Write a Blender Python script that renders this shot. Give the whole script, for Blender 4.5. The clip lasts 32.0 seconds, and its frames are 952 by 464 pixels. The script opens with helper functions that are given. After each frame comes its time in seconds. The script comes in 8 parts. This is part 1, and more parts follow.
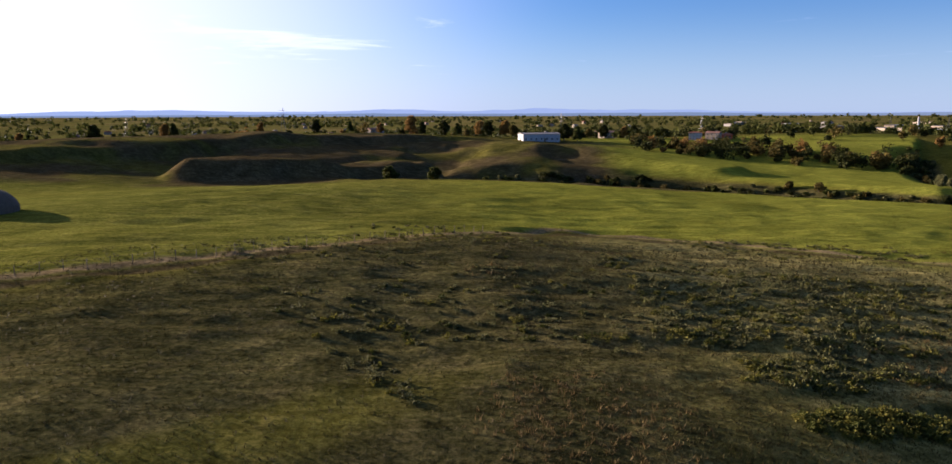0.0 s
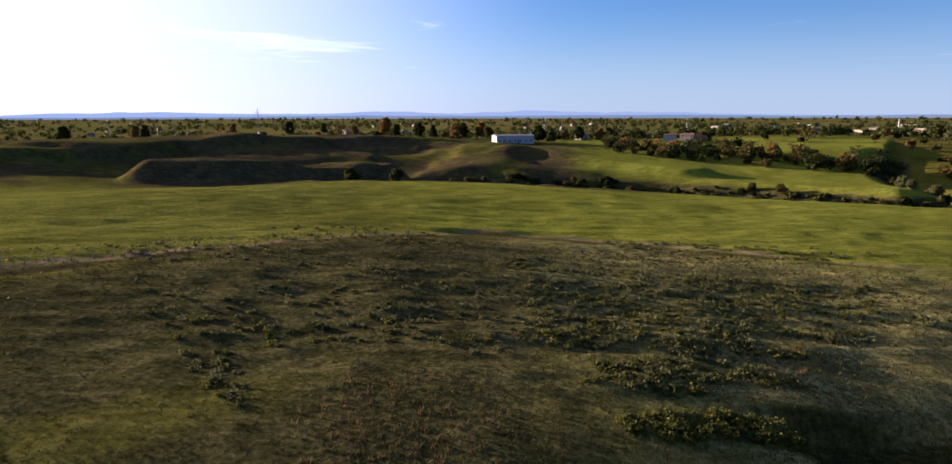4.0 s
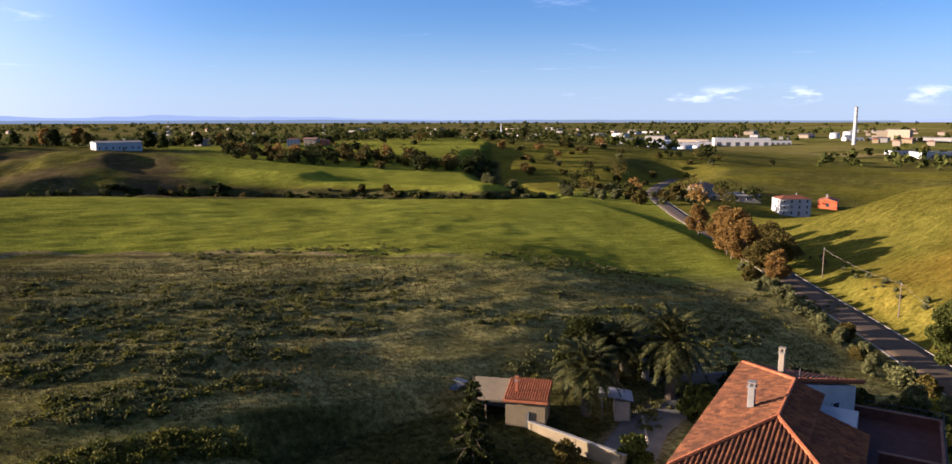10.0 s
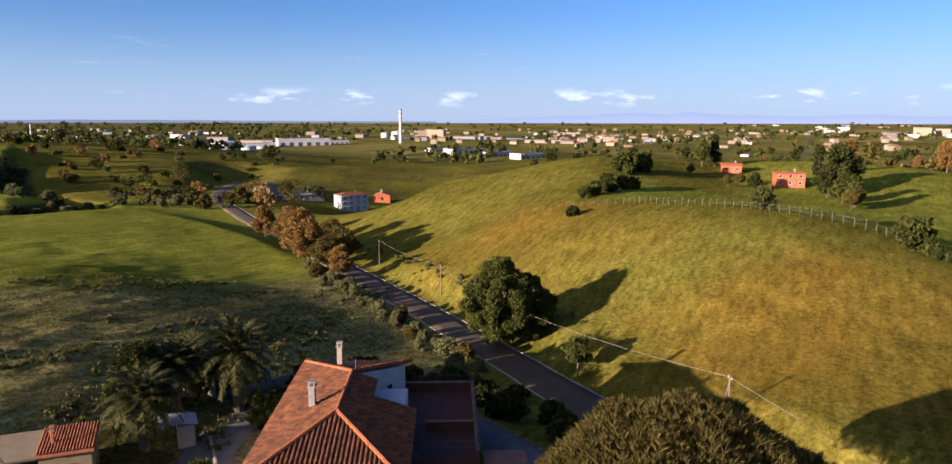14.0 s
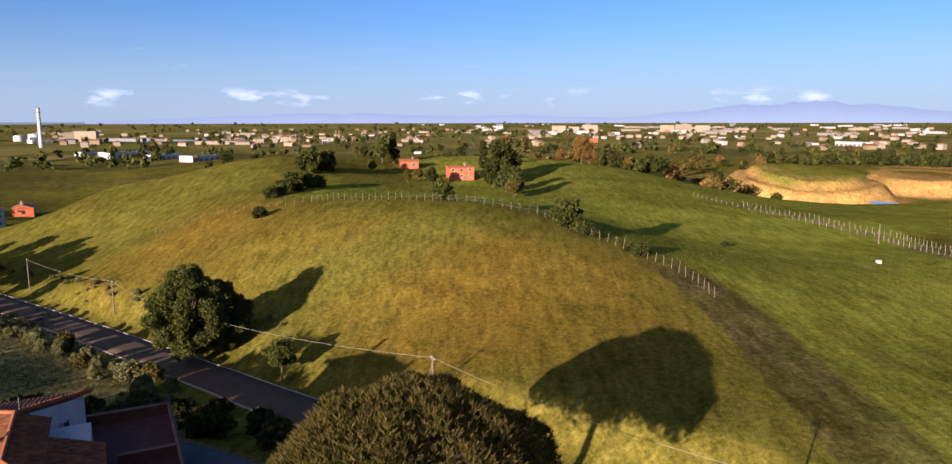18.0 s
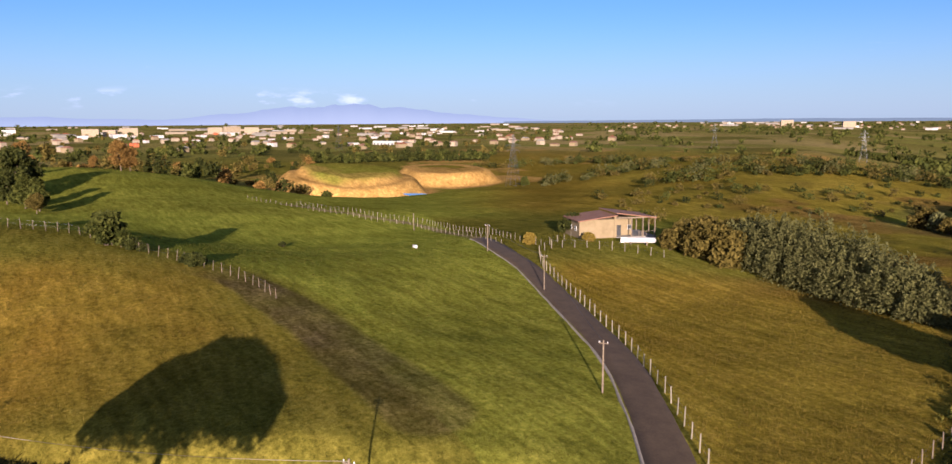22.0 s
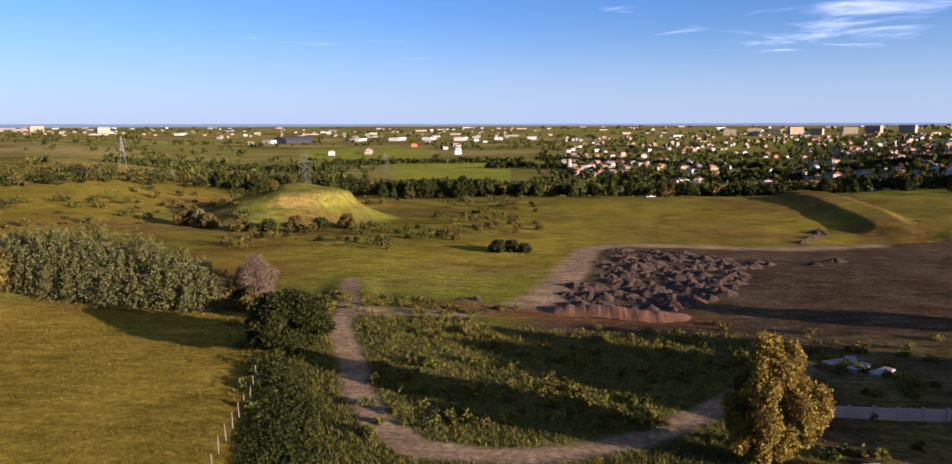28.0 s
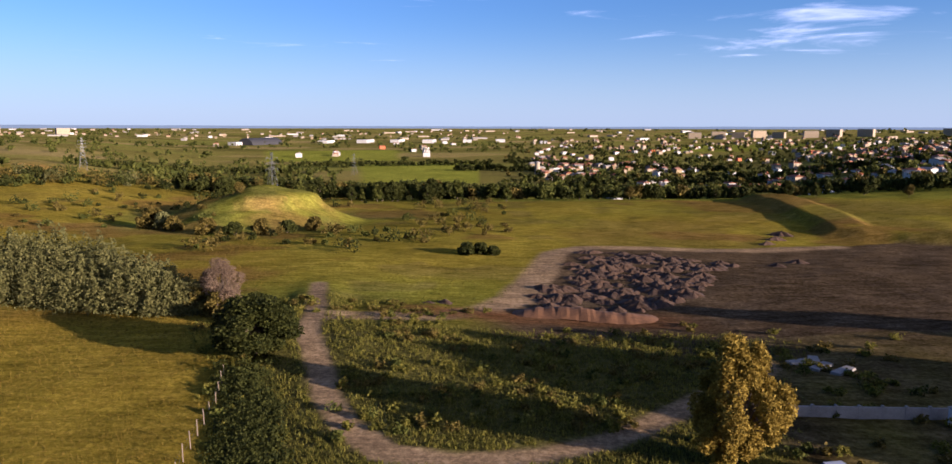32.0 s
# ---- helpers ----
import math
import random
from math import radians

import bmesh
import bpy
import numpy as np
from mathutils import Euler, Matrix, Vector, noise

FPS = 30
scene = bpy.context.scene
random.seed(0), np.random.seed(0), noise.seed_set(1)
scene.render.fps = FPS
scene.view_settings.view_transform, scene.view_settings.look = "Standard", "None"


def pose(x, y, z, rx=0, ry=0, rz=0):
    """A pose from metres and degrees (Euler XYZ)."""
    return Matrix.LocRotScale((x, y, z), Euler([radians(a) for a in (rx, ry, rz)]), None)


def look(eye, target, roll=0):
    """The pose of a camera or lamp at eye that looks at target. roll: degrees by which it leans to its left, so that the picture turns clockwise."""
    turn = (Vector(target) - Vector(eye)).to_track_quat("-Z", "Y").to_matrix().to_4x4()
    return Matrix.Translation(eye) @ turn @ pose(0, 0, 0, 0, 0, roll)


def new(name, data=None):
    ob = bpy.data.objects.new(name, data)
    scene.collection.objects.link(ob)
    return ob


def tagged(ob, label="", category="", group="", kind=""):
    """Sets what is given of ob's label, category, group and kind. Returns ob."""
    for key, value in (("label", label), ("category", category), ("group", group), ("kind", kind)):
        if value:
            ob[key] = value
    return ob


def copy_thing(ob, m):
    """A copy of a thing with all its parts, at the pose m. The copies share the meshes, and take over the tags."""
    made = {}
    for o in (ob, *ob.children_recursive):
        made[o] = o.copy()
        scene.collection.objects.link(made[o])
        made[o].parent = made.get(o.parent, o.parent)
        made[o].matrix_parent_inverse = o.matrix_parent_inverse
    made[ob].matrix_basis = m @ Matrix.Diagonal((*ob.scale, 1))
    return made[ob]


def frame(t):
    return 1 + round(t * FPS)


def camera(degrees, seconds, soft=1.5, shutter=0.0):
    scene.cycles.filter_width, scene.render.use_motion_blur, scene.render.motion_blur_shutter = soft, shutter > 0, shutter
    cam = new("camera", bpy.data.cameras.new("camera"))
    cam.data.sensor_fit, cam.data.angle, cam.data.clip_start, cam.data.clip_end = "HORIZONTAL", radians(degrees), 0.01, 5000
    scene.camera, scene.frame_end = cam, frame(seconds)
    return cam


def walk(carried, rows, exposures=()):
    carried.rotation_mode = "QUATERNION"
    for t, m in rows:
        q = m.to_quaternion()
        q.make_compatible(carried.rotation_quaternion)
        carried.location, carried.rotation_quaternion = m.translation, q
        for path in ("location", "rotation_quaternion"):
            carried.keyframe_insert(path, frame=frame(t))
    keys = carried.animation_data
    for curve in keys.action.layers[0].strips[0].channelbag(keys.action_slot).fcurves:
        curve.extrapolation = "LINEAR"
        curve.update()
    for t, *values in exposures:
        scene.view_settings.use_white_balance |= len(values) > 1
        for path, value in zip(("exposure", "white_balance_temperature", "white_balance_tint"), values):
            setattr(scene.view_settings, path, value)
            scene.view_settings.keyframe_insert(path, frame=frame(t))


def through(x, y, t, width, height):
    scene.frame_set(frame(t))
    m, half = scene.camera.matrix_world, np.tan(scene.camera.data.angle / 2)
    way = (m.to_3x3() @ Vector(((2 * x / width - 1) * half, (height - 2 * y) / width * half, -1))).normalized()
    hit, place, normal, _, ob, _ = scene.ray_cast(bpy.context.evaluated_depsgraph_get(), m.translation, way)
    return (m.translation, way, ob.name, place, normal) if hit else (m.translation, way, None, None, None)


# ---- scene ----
cam = camera(67.08, 32.0)
# seconds, then the place in metres and the turn in degrees
PATH = [
    (0.0, -29.07, 2.31, 26.38, 80.64, 0.16, -1.78),
    (0.5, -27.79, 2.50, 26.32, 80.65, 0.17, -1.74),
    (1.0, -26.40, 2.66, 26.27, 80.66, 0.19, -1.75),
    (1.5, -24.82, 2.78, 26.20, 80.68, 0.18, -1.71),
    (2.0, -23.15, 2.83, 26.14, 80.71, 0.18, -1.77),
    (2.5, -21.52, 2.86, 26.09, 80.74, 0.16, -1.96),
    (3.0, -19.92, 2.85, 26.05, 80.77, 0.17, -2.09),
    (3.5, -18.33, 2.78, 26.01, 80.79, 0.14, -2.20),
    (5.5, -12.03, 2.31, 25.82, 80.92, 0.16, -2.41),
    (6.0, -10.51, 2.11, 25.80, 80.94, 0.14, -2.51),
    (6.5, -9.13, 1.86, 25.81, 80.96, 0.08, -3.60),
    (7.0, -7.80, 1.59, 25.82, 80.97, 0.05, -5.37),
    (7.5, -6.53, 1.37, 25.83, 81.01, 0.10, -7.07),
    (8.0, -5.39, 1.20, 25.79, 81.04, 0.12, -9.76),
    (8.5, -4.37, 1.11, 25.73, 81.07, 0.16, -13.85),
    (9.0, -3.45, 1.09, 25.69, 81.09, 0.16, -18.66),
    (9.5, -2.60, 1.03, 25.66, 81.11, 0.10, -24.16),
    (10.0, -1.86, 0.89, 25.62, 81.16, 0.10, -29.73),
    (10.5, -1.28, 0.72, 25.62, 81.15, 0.06, -34.45),
    (11.0, -0.86, 0.56, 25.65, 81.13, -0.09, -39.33),
    (11.5, -0.53, 0.42, 25.75, 81.11, -0.22, -44.20),
    (12.0, -0.29, 0.25, 25.87, 81.12, -0.25, -48.51),
    (12.5, -0.12, 0.07, 25.96, 81.15, -0.24, -52.13),
    (13.0, 0.00, 0.00, 26.00, 81.18, -0.15, -55.74),
    (13.5, 0.09, 0.14, 26.00, 81.19, -0.10, -59.59),
    (14.0, 0.16, 0.40, 25.94, 81.19, -0.09, -63.15),
    (14.5, 0.21, 0.69, 25.81, 81.18, -0.11, -66.51),
    (15.0, 0.28, 0.97, 25.69, 81.20, -0.05, -70.06),
    (15.5, 0.30, 1.20, 25.64, 81.19, 0.02, -73.74),
    (17.5, 0.24, 1.79, 25.49, 81.22, 0.11, -85.45),
    (18.0, 0.10, 1.82, 25.43, 81.20, 0.10, -88.32),
    (18.5, -0.05, 1.81, 25.41, 81.21, 0.13, -91.64),
    (19.0, -0.17, 1.71, 25.43, 81.24, 0.18, -94.83),
    (19.5, -0.25, 1.54, 25.50, 81.23, 0.24, -97.94),
    (20.0, -0.27, 1.35, 25.58, 81.22, 0.23, -101.31),
    (20.5, -0.24, 1.24, 25.63, 81.23, 0.24, -105.43),
    (21.0, -0.11, 1.21, 25.65, 81.27, 0.30, -110.39),
    (21.5, 0.07, 1.22, 25.64, 81.24, 0.40, -116.15),
    (22.0, 0.23, 1.25, 25.60, 81.21, 0.37, -122.84),
    (22.5, 0.34, 1.25, 25.53, 81.30, 0.24, -132.05),
    (23.0, 0.51, 1.17, 25.44, 81.32, 0.20, -142.31),
    (23.5, 0.82, 1.10, 25.39, 81.30, 0.26, -153.87),
    (24.0, 1.21, 1.04, 25.38, 81.27, 0.35, -165.84),
    (24.5, 1.30, 0.92, 25.35, 81.21, 0.28, -172.11),
    (25.0, 1.37, 0.79, 25.33, 81.23, 0.23, -173.76),
    (25.5, 1.39, 0.69, 25.33, 81.28, 0.20, -174.73),
    (27.5, 1.42, 0.52, 25.30, 81.40, 0.19, -176.89),
    (28.0, 1.41, 0.52, 25.29, 81.43, 0.15, -177.24),
    (28.5, 1.41, 0.53, 25.29, 81.42, 0.09, -177.65),
    (29.0, 1.39, 0.53, 25.30, 81.43, 0.05, -178.07),
    (29.5, 1.37, 0.53, 25.31, 81.48, 0.01, -178.39),
    (30.0, 1.38, 0.51, 25.31, 81.49, -0.02, -178.71),
    (30.5, 1.42, 0.48, 25.32, 81.51, -0.04, -178.96),
    (31.0, 1.44, 0.44, 25.33, 81.56, -0.06, -179.23),
    (31.5, 1.45, 0.42, 25.33, 81.59, -0.08, -179.48),
    (32.0, 1.45, 0.42, 25.33, 81.62, -0.10, -179.72),
]
walk(cam, [(t, pose(*p)) for t, *p in PATH], exposures=[(0, 1.98, 4950, 28), (7, 2.0, 4950, 28), (10, 2.14, 4950, 26), (12, 2.08, 4950, 26), (15, 1.92, 4950, 28), (20, 1.8, 4950, 28), (23, 1.84, 4950, 28), (26, 1.97, 4950, 30), (32, 2.0, 4950, 30)])

# ---------------------------------------------------------------- the world and its light
SUN_BEARING, SUN_HEIGHT = -59.5, 10.8     # degrees clockwise from +y, and above the horizon


def node(tree, kind, **values):
    n = tree.nodes.new(kind)
    for key, value in values.items():
        n.inputs[key].default_value = value
    return n


def make_world():
    w = bpy.data.worlds.new("sky")
    scene.world = w
    w.use_nodes = True
    t = w.node_tree
    t.nodes.clear()
    out = t.nodes.new("ShaderNodeOutputWorld")
    bg = node(t, "ShaderNodeBackground", Strength=0.05)
    sky = t.nodes.new("ShaderNodeTexSky")
    sky.sky_type = "NISHITA"
    sky.sun_disc = False
    sky.sun_elevation = radians(SUN_HEIGHT)
    sky.sun_rotation = radians(SUN_BEARING)
    sky.altitude = 60
    sky.air_density, sky.dust_density, sky.ozone_density = 1.0, 0.3, 3.6
    where = t.nodes.new("ShaderNodeTexCoord")
    part_ = t.nodes.new("ShaderNodeSeparateXYZ")
    t.links.new(where.outputs["Generated"], part_.inputs[0])
    # wisps of cloud, on a high flat layer, and a row of small heaps near the horizon
    lift = t.nodes.new("ShaderNodeMath")
    lift.operation = "MAXIMUM"
    lift.inputs[1].default_value = 0.015
    t.links.new(part_.outputs["Z"], lift.inputs[0])
    flat = t.nodes.new("ShaderNodeVectorMath")
    flat.operation = "DIVIDE"
    both = t.nodes.new("ShaderNodeCombineXYZ")
    for k in range(3):
        t.links.new(lift.outputs[0], both.inputs[k])
    t.links.new(where.outputs["Generated"], flat.inputs[0])
    t.links.new(both.outputs[0], flat.inputs[1])
    high = node(t, "ShaderNodeTexNoise", Scale=0.62, Detail=7.0, Roughness=0.6, Distortion=0.5)
    t.links.new(flat.outputs[0], high.inputs["Vector"])
    thin = t.nodes.new("ShaderNodeMapRange")
    thin.interpolation_type = "SMOOTHSTEP"
    for key, value in (("From Min", 0.64), ("From Max", 0.86), ("To Max", 0.7)):
        thin.inputs[key].default_value = value
    # the wisps gather in two banks
    amount = high.outputs["Fac"]
    for bearing, lift_at in ((203.0, 0.125), (-15.0, 0.1)):
        away = t.nodes.new("ShaderNodeVectorMath")
        away.operation = "SUBTRACT"
        away.inputs[1].default_value = (math.sin(radians(bearing)), math.cos(radians(bearing)), lift_at)
        t.links.new(where.outputs["Generated"], away.inputs[0])
        squash = t.nodes.new("ShaderNodeVectorMath")
        squash.operation = "MULTIPLY"
        squash.inputs[1].default_value = (4.5, 4.5, 20.0)
        t.links.new(away.outputs[0], squash.inputs[0])
        span = t.nodes.new("ShaderNodeVectorMath")
        span.operation = "LENGTH"
        t.links.new(squash.outputs[0], span.inputs[0])
        near_it = t.nodes.new("ShaderNodeMapRange")
        near_it.interpolation_type = "SMOOTHSTEP"
        for key, value in (("From Min", 1.3), ("From Max", 0.1), ("To Max", 0.21)):
            near_it.inputs[key].default_value = value
        t.links.new(span.outputs["Value"], near_it.inputs["Value"])
        plus = t.nodes.new("ShaderNodeMath")
        t.links.new(amount, plus.inputs[0])
        t.links.new(near_it.outputs[0], plus.inputs[1])
        amount = plus.outputs[0]
    t.links.new(amount, thin.inputs["Value"])
    high_only = t.nodes.new("ShaderNodeMapRange")
    for key, value in (("From Min", 0.045), ("From Max", 0.07)):
        high_only.inputs[key].default_value = value
    t.links.new(part_.outputs["Z"], high_only.inputs["Value"])
    cut = t.nodes.new("ShaderNodeMath")
    cut.operation = "MULTIPLY"
    t.links.new(thin.outputs[0], cut.inputs[0])
    t.links.new(high_only.outputs[0], cut.inputs[1])
    stretch = t.nodes.new("ShaderNodeVectorMath")
    stretch.operation = "MULTIPLY"
    stretch.inputs[1].default_value = (1.0, 1.0, 3.4)
    t.links.new(where.outputs["Generated"], stretch.inputs[0])
    low = node(t, "ShaderNodeTexNoise", Scale=11.0, Detail=5.0, Roughness=0.55)
    t.links.new(stretch.outputs[0], low.inputs["Vector"])
    heap = t.nodes.new("ShaderNodeMapRange")
    heap.interpolation_type = "SMOOTHSTEP"
    for key, value in (("From Min", 0.55), ("From Max", 0.66), ("To Max", 0.8)):
        heap.inputs[key].default_value = value
    t.links.new(low.outputs["Fac"], heap.inputs["Value"])
    band = t.nodes.new("ShaderNodeValToRGB")
    band.color_ramp.elements[0].position, band.color_ramp.elements[0].color = 0.018, (0, 0, 0, 1)
    band.color_ramp.elements[1].position, band.color_ramp.elements[1].color = 0.026, (1, 1, 1, 1)
    for at, c in ((0.034, 1), (0.044, 0)):
        band.color_ramp.elements.new(at).color = (c, c, c, 1)
    t.links.new(part_.outputs["Z"], band.inputs["Fac"])
    cut2 = t.nodes.new("ShaderNodeMath")
    cut2.operation = "MULTIPLY"
    t.links.new(heap.outputs[0], cut2.inputs[0])
    # the heaps stand only over the eastern horizon
    east_way = t.nodes.new("ShaderNodeVectorMath")
    east_way.operation = "DOT_PRODUCT"
    east_way.inputs[1].default_value = (math.sin(radians(82)), math.cos(radians(82)), 0)
    t.links.new(where.outputs["Generated"], east_way.inputs[0])
    only = t.nodes.new("ShaderNodeMapRange")
    only.inputs["From Min"].default_value, only.inputs["From Max"].default_value = 0.6, 0.85
    t.links.new(east_way.outputs["Value"], only.inputs["Value"])
    there = t.nodes.new("ShaderNodeMath")
    there.operation = "MULTIPLY"
    t.links.new(band.outputs[0], there.inputs[0])
    t.links.new(only.outputs[0], there.inputs[1])
    t.links.new(there.outputs[0], cut2.inputs[1])
    add = t.nodes.new("ShaderNodeMath")
    add.operation = "MAXIMUM"
    t.links.new(cut.outputs[0], add.inputs[0])
    t.links.new(cut2.outputs[0], add.inputs[1])
    mix = t.nodes.new("ShaderNodeMix")
    mix.data_type = "RGBA"
    mix.inputs["B"].default_value = (9.0, 8.6, 8.6, 1)
    t.links.new(add.outputs[0], mix.inputs["Factor"])
    # pale haze low over the horizon, and the bright air round the sun
    haze = t.nodes.new("ShaderNodeMapRange")
    haze.interpolation_type = "SMOOTHERSTEP"
    for key, value in (("From Min", 0.17), ("From Max", -0.04), ("To Max", 0.7)):
        haze.inputs[key].default_value = value
    t.links.new(part_.outputs["Z"], haze.inputs["Value"])
    veil = t.nodes.new("ShaderNodeMix")
    veil.data_type = "RGBA"
    veil.inputs["B"].default_value = (4.8, 5.4, 5.3, 1)
    t.links.new(haze.outputs[0], veil.inputs["Factor"])
    t.links.new(sky.outputs[0], veil.inputs["A"])
    toward = t.nodes.new("ShaderNodeVectorMath")
    toward.operation = "DOT_PRODUCT"
    c_ = math.cos(radians(SUN_HEIGHT))
    toward.inputs[1].default_value = (math.sin(radians(SUN_BEARING)) * c_, math.cos(radians(SUN_BEARING)) * c_, math.sin(radians(SUN_HEIGHT)))
    t.links.new(where.outputs["Generated"], toward.inputs[0])
    glow = t.nodes.new("ShaderNodeMapRange")
    glow.interpolation_type = "SMOOTHERSTEP"
    for key, value in (("From Min", 0.3), ("From Max", 1.05), ("To Max", 1.0)):
        glow.inputs[key].default_value = value
    t.links.new(toward.outputs["Value"], glow.inputs["Value"])
    air = t.nodes.new("ShaderNodeMix")
    air.data_type = "RGBA"
    air.inputs["B"].default_value = (9.5, 8.6, 7.6, 1)
    t.links.new(glow.outputs[0], air.inputs["Factor"])
    t.links.new(veil.outputs["Result"], air.inputs["A"])
    t.links.new(air.outputs["Result"], mix.inputs["A"])
    # clear dry air: a deep sky that leaves the shadows dark
    clear = t.nodes.new("ShaderNodeVectorMath")
    clear.operation = "SCALE"
    clear.inputs["Scale"].default_value = 0.69
    t.links.new(mix.outputs["Result"], clear.inputs[0])
    t.links.new(clear.outputs[0], bg.inputs["Color"])
    t.links.new(bg.outputs[0], out.inputs[0])


make_world()
sun = new("sun", bpy.data.lights.new("sun", "SUN"))
sun.data.energy, sun.data.angle, sun.data.color = 5.0, radians(0.6), (1.0, 0.73, 0.4)
sun.matrix_world = look((0, 0, 0), (-math.sin(radians(SUN_BEARING)), -math.cos(radians(SUN_BEARING)), -math.tan(radians(SUN_HEIGHT))))

# ---------------------------------------------------------------- materials


def links_of(m):
    t = m.node_tree
    return t, t.nodes["Principled BSDF"]


def material(name, dark, light, scale=3.0, rough=0.8, metal=0.0, bump=0.3, detail=6.0, vary=0.0, fine=0.0, spec=0.3):
    """A weathered surface: two colours through coarse noise, a finer grain, small relief, and a little change from piece to piece."""
    m = bpy.data.materials.new(name)
    m.use_nodes = True
    t, bsdf = links_of(m)
    where = t.nodes.new("ShaderNodeTexCoord")
    big = node(t, "ShaderNodeTexNoise", Scale=scale, Detail=detail, Roughness=0.6)
    small = node(t, "ShaderNodeTexNoise", Scale=scale * 9, Detail=4.0, Roughness=0.7)
    for n in (big, small):
        t.links.new(where.outputs["Object"], n.inputs["Vector"])
    both = t.nodes.new("ShaderNodeMath")
    both.operation = "MULTIPLY_ADD"
    both.inputs[1].default_value = 0.45
    t.links.new(small.outputs["Fac"], both.inputs[0])
    half = t.nodes.new("ShaderNodeMath")
    half.operation = "MULTIPLY"
    half.inputs[1].default_value = 0.55
    t.links.new(big.outputs["Fac"], half.inputs[0])
    t.links.new(half.outputs[0], both.inputs[2])
    ramp = t.nodes.new("ShaderNodeValToRGB")
    ramp.color_ramp.elements[0].position, ramp.color_ramp.elements[0].color = 0.36, (*dark, 1)
    ramp.color_ramp.elements[1].position, ramp.color_ramp.elements[1].color = 0.64, (*light, 1)
    t.links.new(both.outputs[0], ramp.inputs["Fac"])
    last = ramp.outputs[0]
    if vary:
        info = t.nodes.new("ShaderNodeObjectInfo")
        hue = t.nodes.new("ShaderNodeHueSaturation")
        span = t.nodes.new("ShaderNodeMapRange")
        span.inputs["To Min"].default_value, span.inputs["To Max"].default_value = 1 - vary, 1 + vary
        t.links.new(info.outputs["Random"], span.inputs["Value"])
        t.links.new(span.outputs[0], hue.inputs["Value"])
        t.links.new(last, hue.inputs["Color"])
        last = hue.outputs[0]
    t.links.new(last, bsdf.inputs["Base Color"])
    bsdf.inputs["Roughness"].default_value = rough
    bsdf.inputs["Metallic"].default_value = metal
    bsdf.inputs["Specular IOR Level"].default_value = spec
    if bump:
        b = node(t, "ShaderNodeBump", Strength=bump, Distance=0.05)
        t.links.new(both.outputs[0], b.inputs["Height"])
        t.links.new(b.outputs[0], bsdf.inputs["Normal"])
    return m


def leaf_material(name, dark, light, vary=0.12, through=0.25):
    """Leaves: each one its own tone, part of the light shining through."""
    m = bpy.data.materials.new(name)
    m.use_nodes = True
    t, bsdf = links_of(m)
    geo = t.nodes.new("ShaderNodeNewGeometry")
    ramp = t.nodes.new("ShaderNodeValToRGB")
    ramp.color_ramp.elements[0].color, ramp.color_ramp.elements[1].color = (*dark, 1), (*light, 1)
    t.links.new(geo.outputs["Random Per Island"], ramp.inputs["Fac"])
    where = t.nodes.new("ShaderNodeTexCoord")
    patch = node(t, "ShaderNodeTexNoise", Scale=0.6, Detail=2.0)
    t.links.new(where.outputs["Object"], patch.inputs["Vector"])
    info = t.nodes.new("ShaderNodeObjectInfo")
    span = t.nodes.new("ShaderNodeMapRange")
    span.inputs["To Min"].default_value, span.inputs["To Max"].default_value = 0.72 - vary, 1.28 - vary
    t.links.new(patch.outputs["Fac"], span.inputs["Value"])
    more = t.nodes.new("ShaderNodeMath")
    more.operation = "MULTIPLY_ADD"
    more.inputs[1].default_value = 2 * vary
    t.links.new(info.outputs["Random"], more.inputs[0])
    t.links.new(span.outputs[0], more.inputs[2])
    hue = t.nodes.new("ShaderNodeHueSaturation")
    t.links.new(more.outputs[0], hue.inputs["Value"])
    t.links.new(ramp.outputs[0], hue.inputs["Color"])
    t.links.new(hue.outputs[0], bsdf.inputs["Base Color"])
    bsdf.inputs["Roughness"].default_value = 0.7
    bsdf.inputs["Specular IOR Level"].default_value = 0.06
    see = t.nodes.new("ShaderNodeBsdfTranslucent")
    t.links.new(hue.outputs[0], see.inputs["Color"])
    mix = node(t, "ShaderNodeMixShader", Fac=through)
    t.links.new(bsdf.outputs[0], mix.inputs[1])
    t.links.new(see.outputs[0], mix.inputs[2])
    t.links.new(mix.outputs[0], t.nodes["Material Output"].inputs["Surface"])
    return m


